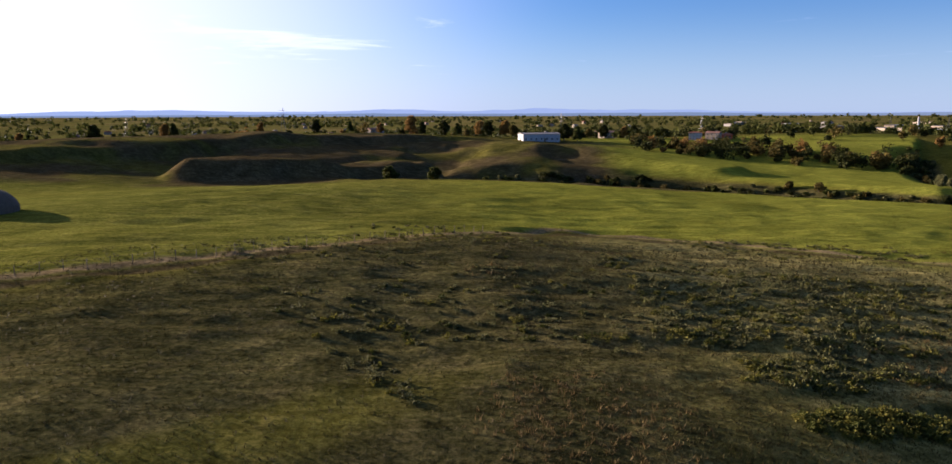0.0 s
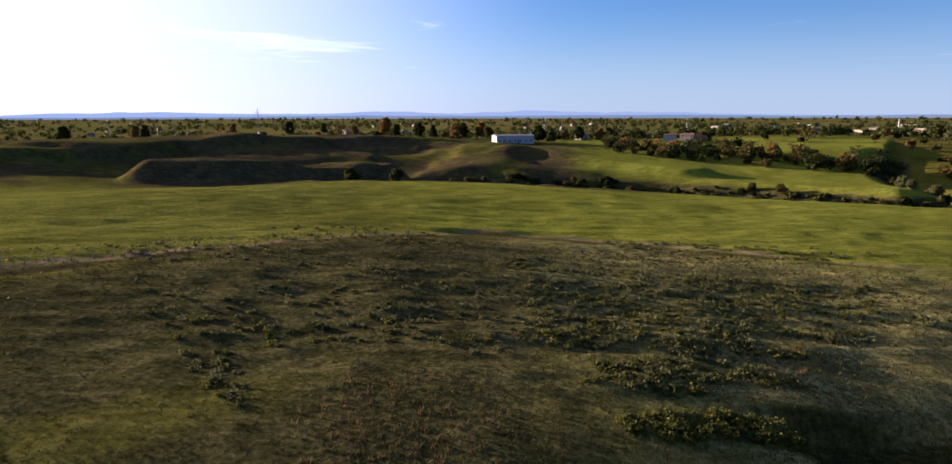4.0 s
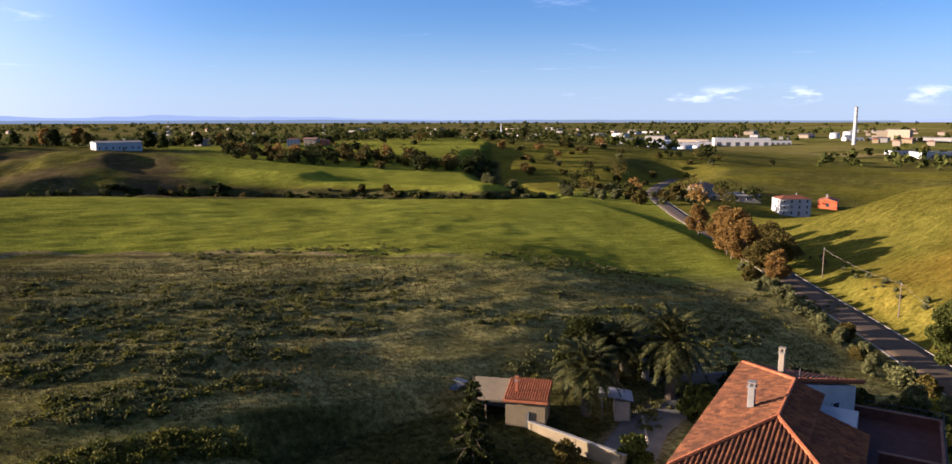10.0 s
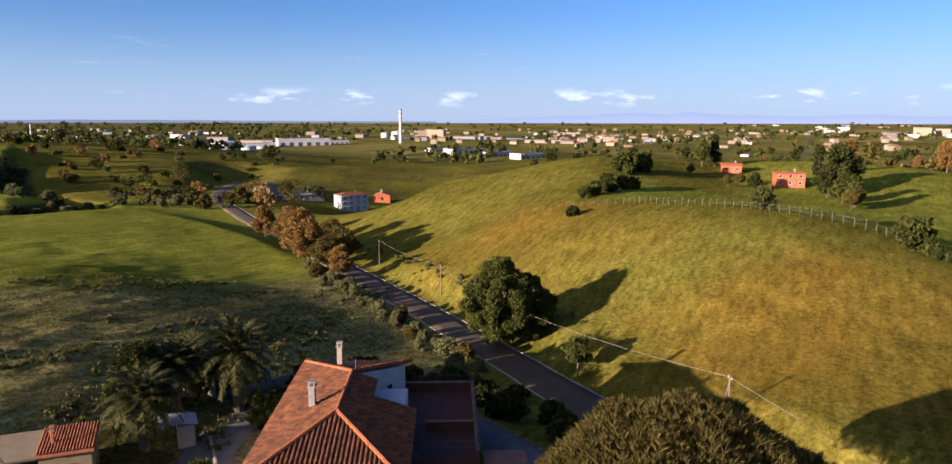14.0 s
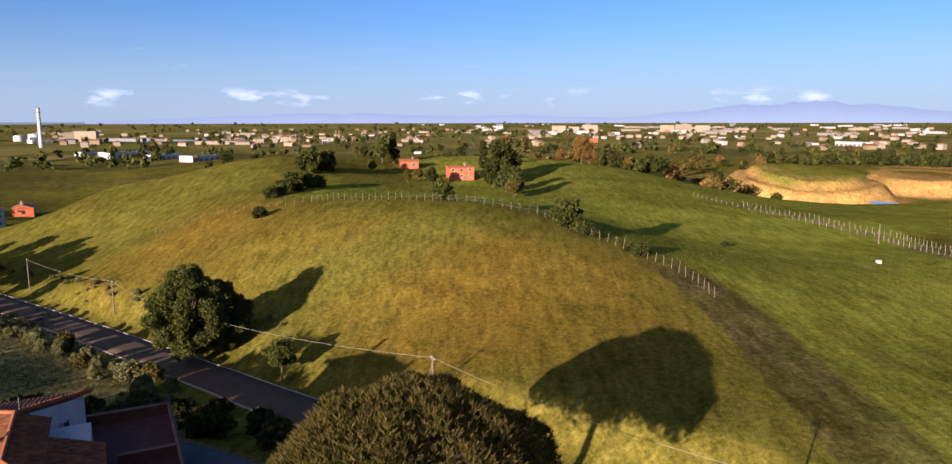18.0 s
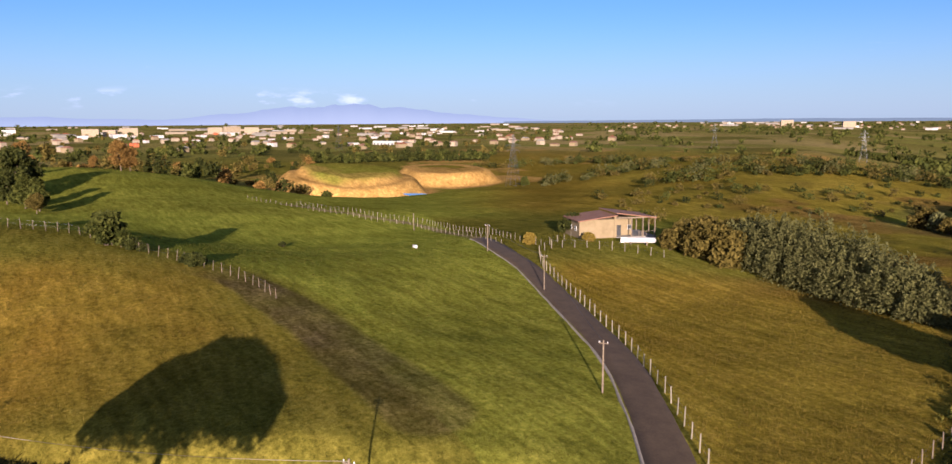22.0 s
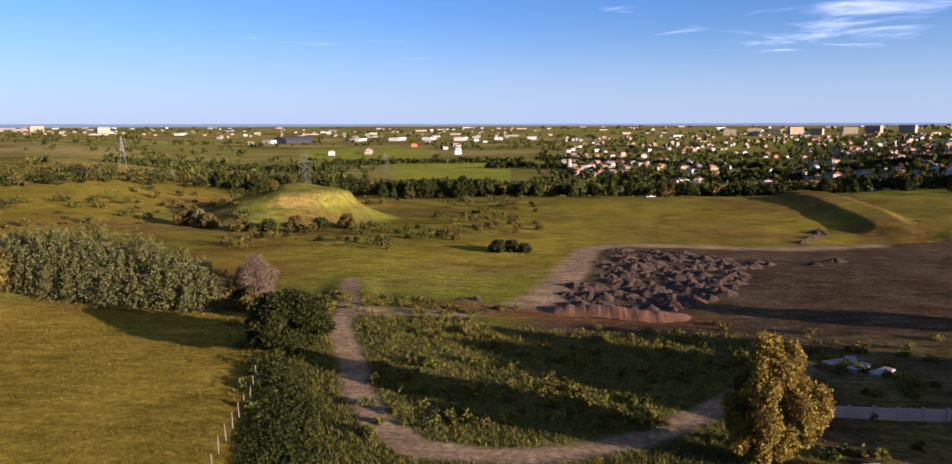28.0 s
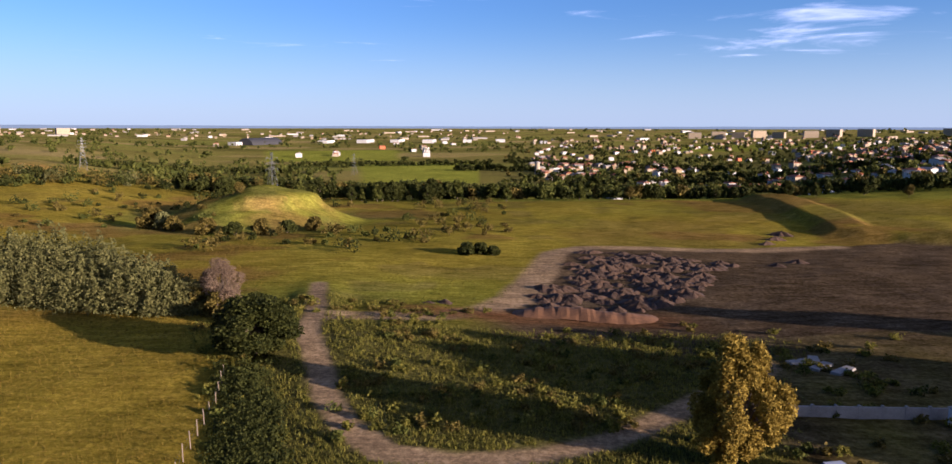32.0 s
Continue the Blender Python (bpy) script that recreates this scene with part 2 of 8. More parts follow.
def ground_material():
    """Open country: pasture, weeds, young crop, dry gold grass, bare soil, sand and tracks, mixed by the land cover stored on the ground."""
    m = bpy.data.materials.new("land")
    m.use_nodes = True
    t, bsdf = links_of(m)
    where = t.nodes.new("ShaderNodeTexCoord")
    pos = where.outputs["Object"]

    def noise_of(scale, detail=5.0, rough=0.6, stretch=None):
        n = node(t, "ShaderNodeTexNoise", Scale=scale, Detail=detail, Roughness=rough)
        if stretch:
            s = t.nodes.new("ShaderNodeMapping")
            s.inputs["Scale"].default_value = stretch
            t.links.new(pos, s.inputs["Vector"])
            t.links.new(s.outputs[0], n.inputs["Vector"])
        else:
            t.links.new(pos, n.inputs["Vector"])
        return n.outputs["Fac"]

    coarse, mid, fine, blade = noise_of(0.03, 4), noise_of(0.22, 6, 0.65), noise_of(1.7, 5, 0.7), noise_of(6.0, 4, 0.75)
    grain = t.nodes.new("ShaderNodeMath")
    grain.operation = "MULTIPLY_ADD"
    grain.inputs[1].default_value = 0.5
    t.links.new(fine, grain.inputs[0])
    g2 = t.nodes.new("ShaderNodeMath")
    g2.operation = "MULTIPLY"
    g2.inputs[1].default_value = 0.5
    t.links.new(mid, g2.inputs[0])
    t.links.new(g2.outputs[0], grain.inputs[2])

    def tones(source, *stops):
        r = t.nodes.new("ShaderNodeValToRGB")
        e = r.color_ramp.elements
        e[0].position, e[0].color = stops[0][0], (*stops[0][1], 1)
        e[1].position, e[1].color = stops[-1][0], (*stops[-1][1], 1)
        for at, c in stops[1:-1]:
            e.new(at).color = (*c, 1)
        t.links.new(source, r.inputs["Fac"])
        return r.outputs[0]

    def cover(name):
        a = t.nodes.new("ShaderNodeAttribute")
        a.attribute_name = name
        return a.outputs["Fac"]

    def blend(fac, a, b):
        x = t.nodes.new("ShaderNodeMix")
        x.data_type = "RGBA"
        t.links.new(fac, x.inputs["Factor"])
        t.links.new(a, x.inputs["A"])
        t.links.new(b, x.inputs["B"])
        return x.outputs["Result"]

    g = grain.outputs[0]
    pasture = tones(g, (0.28, (0.0583, 0.057, 0.0068)), (0.5, (0.101, 0.091, 0.011)), (0.72, (0.145, 0.122, 0.0187)))
    weed = tones(g, (0.34, (0.0156, 0.0159, 0.00529)), (0.5, (0.0457, 0.043, 0.0135)), (0.66, (0.0956, 0.08, 0.0279)))
    # the weed tone again, made lighter to paint in sunlight on the eastern field
    lightened_weed = tones(g, (0.34, (0.0622, 0.0596, 0.0185)), (0.5, (0.161, 0.142, 0.0435)), (0.66, (0.292, 0.243, 0.0842)))
    crop = tones(g, (0.28, (0.0989, 0.113, 0.0104)), (0.52, (0.159, 0.169, 0.0162)), (0.74, (0.223, 0.219, 0.0247)))
    gold = tones(g, (0.28, (0.103, 0.0632, 0.00518)), (0.5, (0.161, 0.0941, 0.00888)), (0.72, (0.218, 0.123, 0.0163)))
    soil = tones(g, (0.32, (0.022, 0.015, 0.007)), (0.5, (0.052, 0.037, 0.02)), (0.68, (0.098, 0.071, 0.04)))
    sand = tones(g, (0.32, (0.185, 0.101, 0.0217)), (0.52, (0.282, 0.172, 0.0434)), (0.72, (0.352, 0.239, 0.0744)))
    path = tones(g, (0.32, (0.098, 0.07, 0.0378)), (0.52, (0.189, 0.134, 0.0728)), (0.72, (0.28, 0.206, 0.119)))
    red = tones(g, (0.32, (0.05, 0.023, 0.008)), (0.52, (0.105, 0.05, 0.019)), (0.72, (0.16, 0.083, 0.034)))
    # far off, a patchwork of plots
    plots = node(t, "ShaderNodeTexVoronoi", Scale=0.0052, Randomness=0.9)
    turn = t.nodes.new("ShaderNodeMapping")
    turn.inputs["Rotation"].default_value = (0, 0, 0.5)
    turn.inputs["Scale"].default_value = (1.0, 1.9, 1.0)
    t.links.new(pos, turn.inputs["Vector"])
    t.links.new(turn.outputs[0], plots.inputs["Vector"])
    pick = t.nodes.new("ShaderNodeSeparateColor")
    t.links.new(plots.outputs["Color"], pick.inputs[0])
    patch = tones(pick.outputs[0], (0.0, (0.075, 0.0713, 0.0223)), (0.3, (0.154, 0.131, 0.0385)), (0.55, (0.16, 0.169, 0.0344)), (0.8, (0.225, 0.176, 0.0607)), (1.0, (0.319, 0.24, 0.101)))
    far = blend(coarse, patch, pasture)
    c = blend(cover("far"), pasture, far)
    for name, tone in (("weed", weed), ("lightened_weed", lightened_weed), ("crop", crop), ("gold", gold), ("soil", soil), ("sand", sand), ("path", path), ("red", red)):
        c = blend(cover(name), c, tone)
    wide = t.nodes.new("ShaderNodeMapRange")
    wide.inputs["From Min"].default_value, wide.inputs["From Max"].default_value = 0.3, 0.7
    wide.inputs["To Min"].default_value, wide.inputs["To Max"].default_value = 0.78, 1.2
    t.links.new(coarse, wide.inputs["Value"])
    # blades and tufts, and long streaks across the fields
    speck = t.nodes.new("ShaderNodeMath")
    speck.operation = "ADD"
    t.links.new(fine, speck.inputs[0])
    t.links.new(blade, speck.inputs[1])
    streak = noise_of(0.8, 5, 0.65, (0.18, 1.0, 1.0))
    for source, lo, hi, weak, strong in ((speck.outputs[0], 0.78, 1.22, 0.66, 1.34), (streak, 0.35, 0.65, 0.72, 1.28)):
        span = t.nodes.new("ShaderNodeMapRange")
        span.inputs["From Min"].default_value, span.inputs["From Max"].default_value = lo, hi
        span.inputs["To Min"].default_value, span.inputs["To Max"].default_value = weak, strong
        t.links.new(source, span.inputs["Value"])
        times = t.nodes.new("ShaderNodeMath")
        times.operation = "MULTIPLY"
        t.links.new(wide.outputs[0], times.inputs[0])
        t.links.new(span.outputs[0], times.inputs[1])
        wide = times
    tone = t.nodes.new("ShaderNodeHueSaturation")
    t.links.new(wide.outputs[0], tone.inputs["Value"])
    t.links.new(c, tone.inputs["Color"])
    t.links.new(tone.outputs[0], bsdf.inputs["Base Color"])
    bsdf.inputs["Roughness"].default_value = 1.0
    bsdf.inputs["Specular IOR Level"].default_value = 0.0
    rough_h = t.nodes.new("ShaderNodeMath")
    rough_h.operation = "MULTIPLY_ADD"
    rough_h.inputs[1].default_value = 0.35
    t.links.new(blade, rough_h.inputs[0])
    t.links.new(g, rough_h.inputs[2])
    b = node(t, "ShaderNodeBump", Strength=0.55, Distance=0.35)
    t.links.new(rough_h.outputs[0], b.inputs["Height"])
    t.links.new(b.outputs[0], bsdf.inputs["Normal"])
    return m


M = {
    "land": ground_material(),
    "asphalt": material("asphalt", (0.0464, 0.0304, 0.0152), (0.08, 0.0544, 0.0288), 0.6, 0.9, bump=0.2),
    "verge": material("pale_verge", (0.168, 0.146, 0.112), (0.28, 0.246, 0.19), 1.5, 0.95),
    "concrete": material("concrete", (0.141, 0.131, 0.116), (0.232, 0.217, 0.192), 0.8, 0.9, bump=0.25),
    "plaster_white": material("white_plaster", (0.312, 0.302, 0.283), (0.413, 0.403, 0.383), 0.7, 0.85, bump=0.1),
    "plaster_cream": material("cream_plaster", (0.202, 0.161, 0.109), (0.266, 0.222, 0.161), 0.7, 0.88, bump=0.15),
    "plaster_orange": material("orange_plaster", (0.347, 0.0728, 0.0224), (0.448, 0.112, 0.0336), 0.7, 0.85, bump=0.1),
    "tile_red": material("red_roof_tile", (0.0917, 0.0254, 0.00906), (0.176, 0.0617, 0.0212), 1.1, 0.85, bump=0.25),
    "tile_orange": material("orange_roof_tile", (0.212, 0.0605, 0.0202), (0.333, 0.121, 0.0454), 1.3, 0.85, bump=0.25),
    "tile_brown": material("brown_roof_tile", (0.111, 0.0504, 0.0302), (0.202, 0.111, 0.0706), 1.3, 0.88, bump=0.25),
    "wood": material("weathered_wood", (0.0896, 0.0672, 0.0448), (0.19, 0.151, 0.106), 2.0, 0.9),
    "post": material("pale_post", (0.141, 0.122, 0.0861), (0.216, 0.188, 0.141), 3.0, 0.9, vary=0.2),
    "bark": material("bark", (0.049, 0.035, 0.025), (0.14, 0.105, 0.07), 3.0, 0.95, bump=0.6),
    "steel": material("galvanised_steel", (0.084, 0.087, 0.0895), (0.14, 0.143, 0.145), 1.0, 0.5, metal=0.8, bump=0.05),
    "dark": material("dark_metal", (0.014, 0.014, 0.015), (0.035, 0.035, 0.038), 2.0, 0.6),
    "glass": material("window_glass", (0.021, 0.028, 0.035), (0.042, 0.052, 0.063), 0.5, 0.08, spec=0.8, bump=0.0),
    "white_paint": material("white_paint", (0.392, 0.392, 0.392), (0.476, 0.476, 0.476), 1.0, 0.5, bump=0.05),
    "water": material("pond_water", (0.021, 0.042, 0.063), (0.035, 0.063, 0.091), 0.3, 0.05, spec=0.8, bump=0.02),
    "leaf_dark": leaf_material("dark_leaves", (0.0119, 0.0158, 0.0033), (0.0462, 0.0502, 0.00924)),
    "leaf_green": leaf_material("green_leaves", (0.0231, 0.0297, 0.00462), (0.0739, 0.0779, 0.0132)),
    "leaf_grey": leaf_material("grey_green_leaves", (0.0426, 0.0441, 0.0121), (0.111, 0.107, 0.0353)),
    "leaf_hedge": leaf_material("hedge_leaves", (0.06, 0.064, 0.02), (0.17, 0.165, 0.06)),
    "leaf_olive": leaf_material("olive_leaves", (0.0389, 0.0323, 0.00528), (0.12, 0.0924, 0.0191)),
    "leaf_rust": leaf_material("rust_leaves", (0.0936, 0.059, 0.013), (0.266, 0.155, 0.036), through=0.35),
    "leaf_yellow": leaf_material("yellow_leaves", (0.0981, 0.0692, 0.0066), (0.26, 0.19, 0.0289), through=0.35),
    "leaf_pine": leaf_material("pine_needles", (0.021, 0.021, 0.0036), (0.113, 0.0882, 0.0192)),
    "leaf_palm": leaf_material("palm_fronds", (0.0116, 0.0148, 0.00422), (0.0622, 0.0592, 0.0158), through=0.1),
    "leaf_weed": leaf_material("weed_leaves", (0.0462, 0.0488, 0.00594), (0.139, 0.125, 0.0185), through=0.35),
    "plaster_old": material("old_plaster", (0.138, 0.106, 0.0557), (0.197, 0.154, 0.0874), 0.8, 0.9, bump=0.2),
    "terrace": material("dark_red_terrace_tile", (0.0416, 0.016, 0.0104), (0.084, 0.0328, 0.0216), 1.5, 0.9, bump=0.15),
    "sheet": material("white_sheet_metal", (0.5, 0.51, 0.54), (0.68, 0.69, 0.72), 1.0, 0.45, bump=0.05),
    "twig": leaf_material("bare_twigs", (0.0601, 0.0416, 0.0277), (0.129, 0.0924, 0.0601), through=0.1),
}

# ---------------------------------------------------------------- helpers for meshes


def np_mesh(name, verts, faces, mats=(), smooth=False):
    """A mesh from an array of places and an array of faces, all with the same number of corners."""
    me = bpy.data.meshes.new(name)
    verts, faces = np.asarray(verts, dtype=np.float32), np.asarray(faces, dtype=np.int32)
    me.vertices.add(len(verts))
    me.vertices.foreach_set("co", verts.ravel())
    n, k = faces.shape
    me.loops.add(n * k)
    me.loops.foreach_set("vertex_index", faces.ravel())
    me.polygons.add(n)
    me.polygons.foreach_set("loop_start", np.arange(n, dtype=np.int32) * k)
    me.polygons.foreach_set("use_smooth", np.full(n, smooth))
    for m in mats:
        me.materials.append(m)
    me.update(calc_edges=True)
    return me


def ob_of(name, me, parent=None, m=None):
    ob = new(name, me)
    if parent:
        ob.parent = parent
    if m is not None:
        ob.matrix_basis = m
    return ob


def part(name, bm, mat, parent=None, label="", m=None):
    """Links a bmesh as one mesh object under a thing or under a part."""
    me = bpy.data.meshes.new(name)
    bm.to_mesh(me)
    bm.free()
    me.materials.append(mat)
    ob = ob_of(name, me, parent, m)
    return tagged(ob, label) if label else ob


def thing(name, place, label, category, group="", turn=0.0, kind=""):
    ob = new(name)
    ob.empty_display_size = 0.3
    ob.matrix_basis = pose(*place, 0, 0, turn)
    return tagged(ob, label, category, group, kind)


def box(sx, sy, sz, at=(0, 0, 0), bevel=0.0, turn=0.0, bm=None):
    """A block standing on its base at the place given, with softened edges."""
    own = bm or bmesh.new()
    made = bmesh.ops.create_cube(own, size=1, matrix=Matrix.Translation((at[0], at[1], at[2] + sz / 2)) @ Matrix.Rotation(radians(turn), 4, "Z") @ Matrix.Diagonal((sx, sy, sz, 1)))
    if bevel:
        edges = {e for v in made["verts"] for e in v.link_edges}
        bmesh.ops.bevel(own, geom=list(edges), offset=bevel, segments=1, affect="EDGES", profile=0.5)
    return own


def tube(points, radii, sides=6, bm=None):
    """A tapered round bar through the places given."""
    own = bm or bmesh.new()
    rings = []
    pts = [Vector(p) for p in points]
    for i, p in enumerate(pts):
        d = (pts[min(i + 1, len(pts) - 1)] - pts[max(i - 1, 0)]).normalized()
        a = d.orthogonal().normalized()
        b = d.cross(a)
        rings.append([own.verts.new(p + (a * math.cos(2 * math.pi * k / sides) + b * math.sin(2 * math.pi * k / sides)) * radii[i]) for k in range(sides)])
    for r, s in zip(rings, rings[1:]):
        for k in range(sides):
            own.faces.new((r[k], r[(k + 1) % sides], s[(k + 1) % sides], s[k]))
    own.faces.new(rings[0][::-1])
    own.faces.new(rings[-1])
    return own


def smooth01(a, b, x):
    t = np.clip((x - a) / (b - a), 0, 1)
    return t * t * (3 - 2 * t)


def lattice(x, y, size, seed):
    """Smooth random heights, 0 to 1, on a grid of that size."""
    x, y = np.asarray(x, dtype=np.float64) / size, np.asarray(y, dtype=np.float64) / size
    i, j = np.floor(x), np.floor(y)
    u, v = x - i, y - j
    u, v = u * u * (3 - 2 * u), v * v * (3 - 2 * v)

    def h(a, b):
        s = np.sin(a * 127.1 + b * 311.7 + seed * 74.7) * 43758.5453
        return s - np.floor(s)

    return (h(i, j) * (1 - u) + h(i + 1, j) * u) * (1 - v) + (h(i, j + 1) * (1 - u) + h(i + 1, j + 1) * u) * v


def fbm(x, y, size, seed, octaves=4):
    return sum(lattice(x, y, size / 2 ** k, seed + k * 13) * 0.5 ** k for k in range(octaves)) / sum(0.5 ** k for k in range(octaves))


def to_line(x, y, line, reach=0.0):
    """The distance to a bent line, the height carried along it, and the side (+1: to the left of its way); with a reach, only near it."""
    best, height, side = np.full(np.shape(x), 1e9), np.zeros(np.shape(x)), np.ones(np.shape(x))
    if reach:
        xs, ys = [p[0] for p in line], [p[1] for p in line]
        close = (x > min(xs) - reach) & (x < max(xs) + reach) & (y > min(ys) - reach) & (y < max(ys) + reach)
        best[close], height[close], side[close] = to_line(x[close], y[close], line)
        return best, height, side
    for (ax, ay, az), (bx, by, bz) in zip(line, line[1:]):
        dx, dy = bx - ax, by - ay
        s = np.clip(((x - ax) * dx + (y - ay) * dy) / (dx * dx + dy * dy + 1e-9), 0, 1)
        d = np.hypot(x - ax - s * dx, y - ay - s * dy)
        near = d < best
        best = np.where(near, d, best)
        height = np.where(near, az + s * (bz - az), height)
        side = np.where(near, np.sign(dx * (y - ay) - dy * (x - ax)), side)
    return best, height, side


def bend(line, step=3.0):
    """A bent line made smooth."""
    pts = [Vector(p) for p in line]
    out = []
    for i in range(len(pts) - 1):
        a, b, c, d = pts[max(i - 1, 0)], pts[i], pts[i + 1], pts[min(i + 2, len(pts) - 1)]
        n = max(2, int((c - b).length / step))
        for k in range(n):
            s = k / n
            out.append(0.5 * (2 * b + (c - a) * s + (2 * a - 5 * b + 4 * c - d) * s * s + (3 * b - a - 3 * c + d) * s ** 3))
    return out + [pts[-1]]


# ---------------------------------------------------------------- the lie of the land
# hills and hollows: x, y, reach, height
WEST_HILLS = [
    (-38, -290, 99, -2.8), (-26, -105, 37, -1.5), (-53, -158, 57, -1.6), (-27, -59, 22, 0.6), (-100, -205, 78, -4.8), (-72, -125, 49, 1.2),
    (-60, -60, 29, 0.1), (-200, -150, 85, -3.4), (-50, 0, 20, 3.7), (-200, 0, 68, 3.1), (-60, 40, 25, 4.6), (-110, 110, 53, 2.3),
    (-79, 83, 39, 3.5), (-190, 220, 99, -11.0), (-133, 172, 74, 7.2), (-200, 284, 118, 22.2), (-20, 48, 20, 2.8), (-120, 300, 110, -17.5),
    (-60, 180, 65, 2.3), (-34, 111, 39, 3.0), (-119, 412, 146, 18.1), (-24, 91, 32, 2.9),
]
NORTH_HILLS = [
    (-34, 262, 90, 12.6), (-24, 330, 112, -14.3), (0, 0, 20, -0.0), (1, 51, 20, 2.4), (4, 142, 48, -0.4), (4, 85, 29, 1.4),
    (22, 453, 154, 8.1), (72, 291, 102, -0.3), (18, 66, 23, 0.9), (120, 420, 149, -0.7), (48, 107, 40, 3.0), (150, 310, 117, -6.8),
    (248, 456, 176, 22.7), (100, 180, 70, -0.3), (216, 363, 144, -14.8), (30, 50, 20, -0.7), (165, 215, 92, 5.5), (55, 60, 28, 0.6),
    (80, 80, 38, 1.4), (280, 260, 130, -1.3), (42, 32, 20, -0.6), (117, 86, 49, -5.6),
]
EAST_HILLS = [
    (202, 147, 85, -0.1), (168, 109, 68, -6.6), (254, 141, 99, -15.2), (89, 45, 34, -5.1), (376, 137, 136, 7.2), (317, 109, 114, -16.2),
    (236, 81, 85, 29.4), (73, 24, 26, -2.7), (155, 41, 54, 6.5), (267, 42, 92, 4.3), (67, 7, 23, 0.7), (123, 11, 42, 7.6),
    (418, 37, 143, -1.1), (230, 12, 78, -15.2), (279, -24, 95, 19.9), (448, -39, 153, 3.3), (206, -40, 71, 1.1), (101, -23, 35, 1.7),
    (276, -90, 99, -8.2), (350, -148, 129, -3.4), (55, -24, 20, 1.2), (134, -68, 51, -8.0),
]
SOUTH_HILLS = [
    (165, -84, 63, 4.5), (283, -150, 109, -2.9), (104, -73, 43, 6.6), (307, -223, 129, -7.2), (83, -65, 36, -3.0), (176, -148, 78, -0.6),
    (55, -51, 26, 1.1), (106, -99, 49, 3.1), (37, -41, 20, -0.1), (234, -260, 119, 9.6), (95, -153, 61, -2.4), (165, -286, 112, -1.3),
    (15, -30, 20, 0.0), (47, -102, 38, -2.1), (86, -235, 85, -6.5), (24, -68, 25, -1.7), (60, -200, 71, 2.2), (23, -83, 29, 3.6),
    (24, -310, 106, -3.5), (7, -113, 38, -1.8), (0, -200, 68, -0.2),
]
HILL_SHAPE = [
    (183, 129, 26, 0.3), (191, 114, 26, 4.5), (225, 92, 28, 1.0), (238, 76, 28, 1.8), (155, 14, 26, -0.6), (188, 32, 30, -2.3),
    (243, 34, 32, -4.0), (215, -4, 30, -0.7), (198, -26, 30, 1.5), (262, 60, 30, 0.6), (285, 20, 34, 0.5), (170, 62, 26, 0.7),
    (165, 92, 22, -0.9), (269, -172, 45, 3.8), (267, -136, 40, 2.0), (311, -225, 50, -1.0), (316, -131, 40, -5.6), (190, -160, 40, 0.4),
    (213, -84, 36, -1.1), (241, -225, 45, -3.4), (187, -353, 60, 2.9), (383, 323, 60, -2.5), (360, 218, 60, -3.0), (480, 290, 80, -6.7),
]
QUARRY_SHAPE = [
]
RISES = HILL_SHAPE + QUARRY_SHAPE + [(246, 186, 34, 3.0)]
ROAD_MAIN = bend([(330, 330, -11), (250, 265, -9), (185, 186, -6.6), (150, 132, -6.4), (117.6, 85, -6), (103, 64.3, -5.6), (88.6, 45.5, -5), (80, 34.5, -4.6), (68.5, 21, -3.6), (55, 3, -2), (42, -13, -0.8), (29, -29, 0), (10, -41, 0.2), (-20, -45, 0.2), (-70, -40, 0.5)])
ROAD_LANE = bend([(26, -30, 0.1), (33.2, -36.8, 0.4), (43.9, -44.7, 0.7), (54.5, -51.3, 0.9), (74.8, -60.7, 1.2), (92.6, -68.4, 1.8), (105.2, -72.4, 2.2), (114, -75.5, 2.1), (121, -77.5, 2.0)])
TRACK = bend([(119, -77, 2.0), (161, -84.5, 0.2), (191, -77, 0), (214, -67.5, 1)])
TRAIL = bend([(30, -125, -2.5), (24, -95, -0.2), (22.6, -85.2, 0), (18.5, -73.7, 0), (16, -64.8, 0), (12.9, -57.8, 0), (9, -52.7, 0), (3.3, -51.1, 0), (-3.7, -52.1, 0), (-9.4, -55.1, 0), (-15.5, -60.2, 0), (-30, -75, -0.5)])
DRIVE = bend([(35.5, 42, -1.1), (39, 44.5, -1.1), (44, 47, -1.1), (50, 47, -1.2), (55.5, 43, -1.4), (57, 36, -1.6), (55, 28, -1.8), (51, 20, -2), (48, 12, -2)])
HEDGE_LINE = bend([(150, 41, 10.4), (134.4, 17.6, 9.5), (126, -4.8, 8.5), (118.8, -10.5, 7.5), (108.3, -18.5, 5.5), (96.8, -24.5, 4), (78.9, -26.4, 3), (63.4, -26.4, 2), (48, -26, 1)])
GULLY = bend([(-20, 325, -6), (30, 322, -8), (79, 301, -9.5), (128, 252, -10.5), (150, 240, -10), (171, 252, -10), (184, 290, -10), (202, 345, -10), (232, 398, -10)], 12)


HAUL_ROAD = [(22, -95, 0), (10, -99, 0), (1, -107, 0), (-5, -118, 0), (-12, -145, 0), (-16, -164, 0), (-24, -174, 0), (-40, -178, 0), (-65, -182, 0), (-95, -192, 0)]
FIELD_EDGE = [(-150, 62, 0), (-82, 86, 0), (-64, 94, 0), (-34, 114, 0), (-20, 130, 0), (-8, 141, 0), (4, 140, 0), (22, 133, 0), (46, 110, 0), (80, 98, 0), (110, 94, 0)]


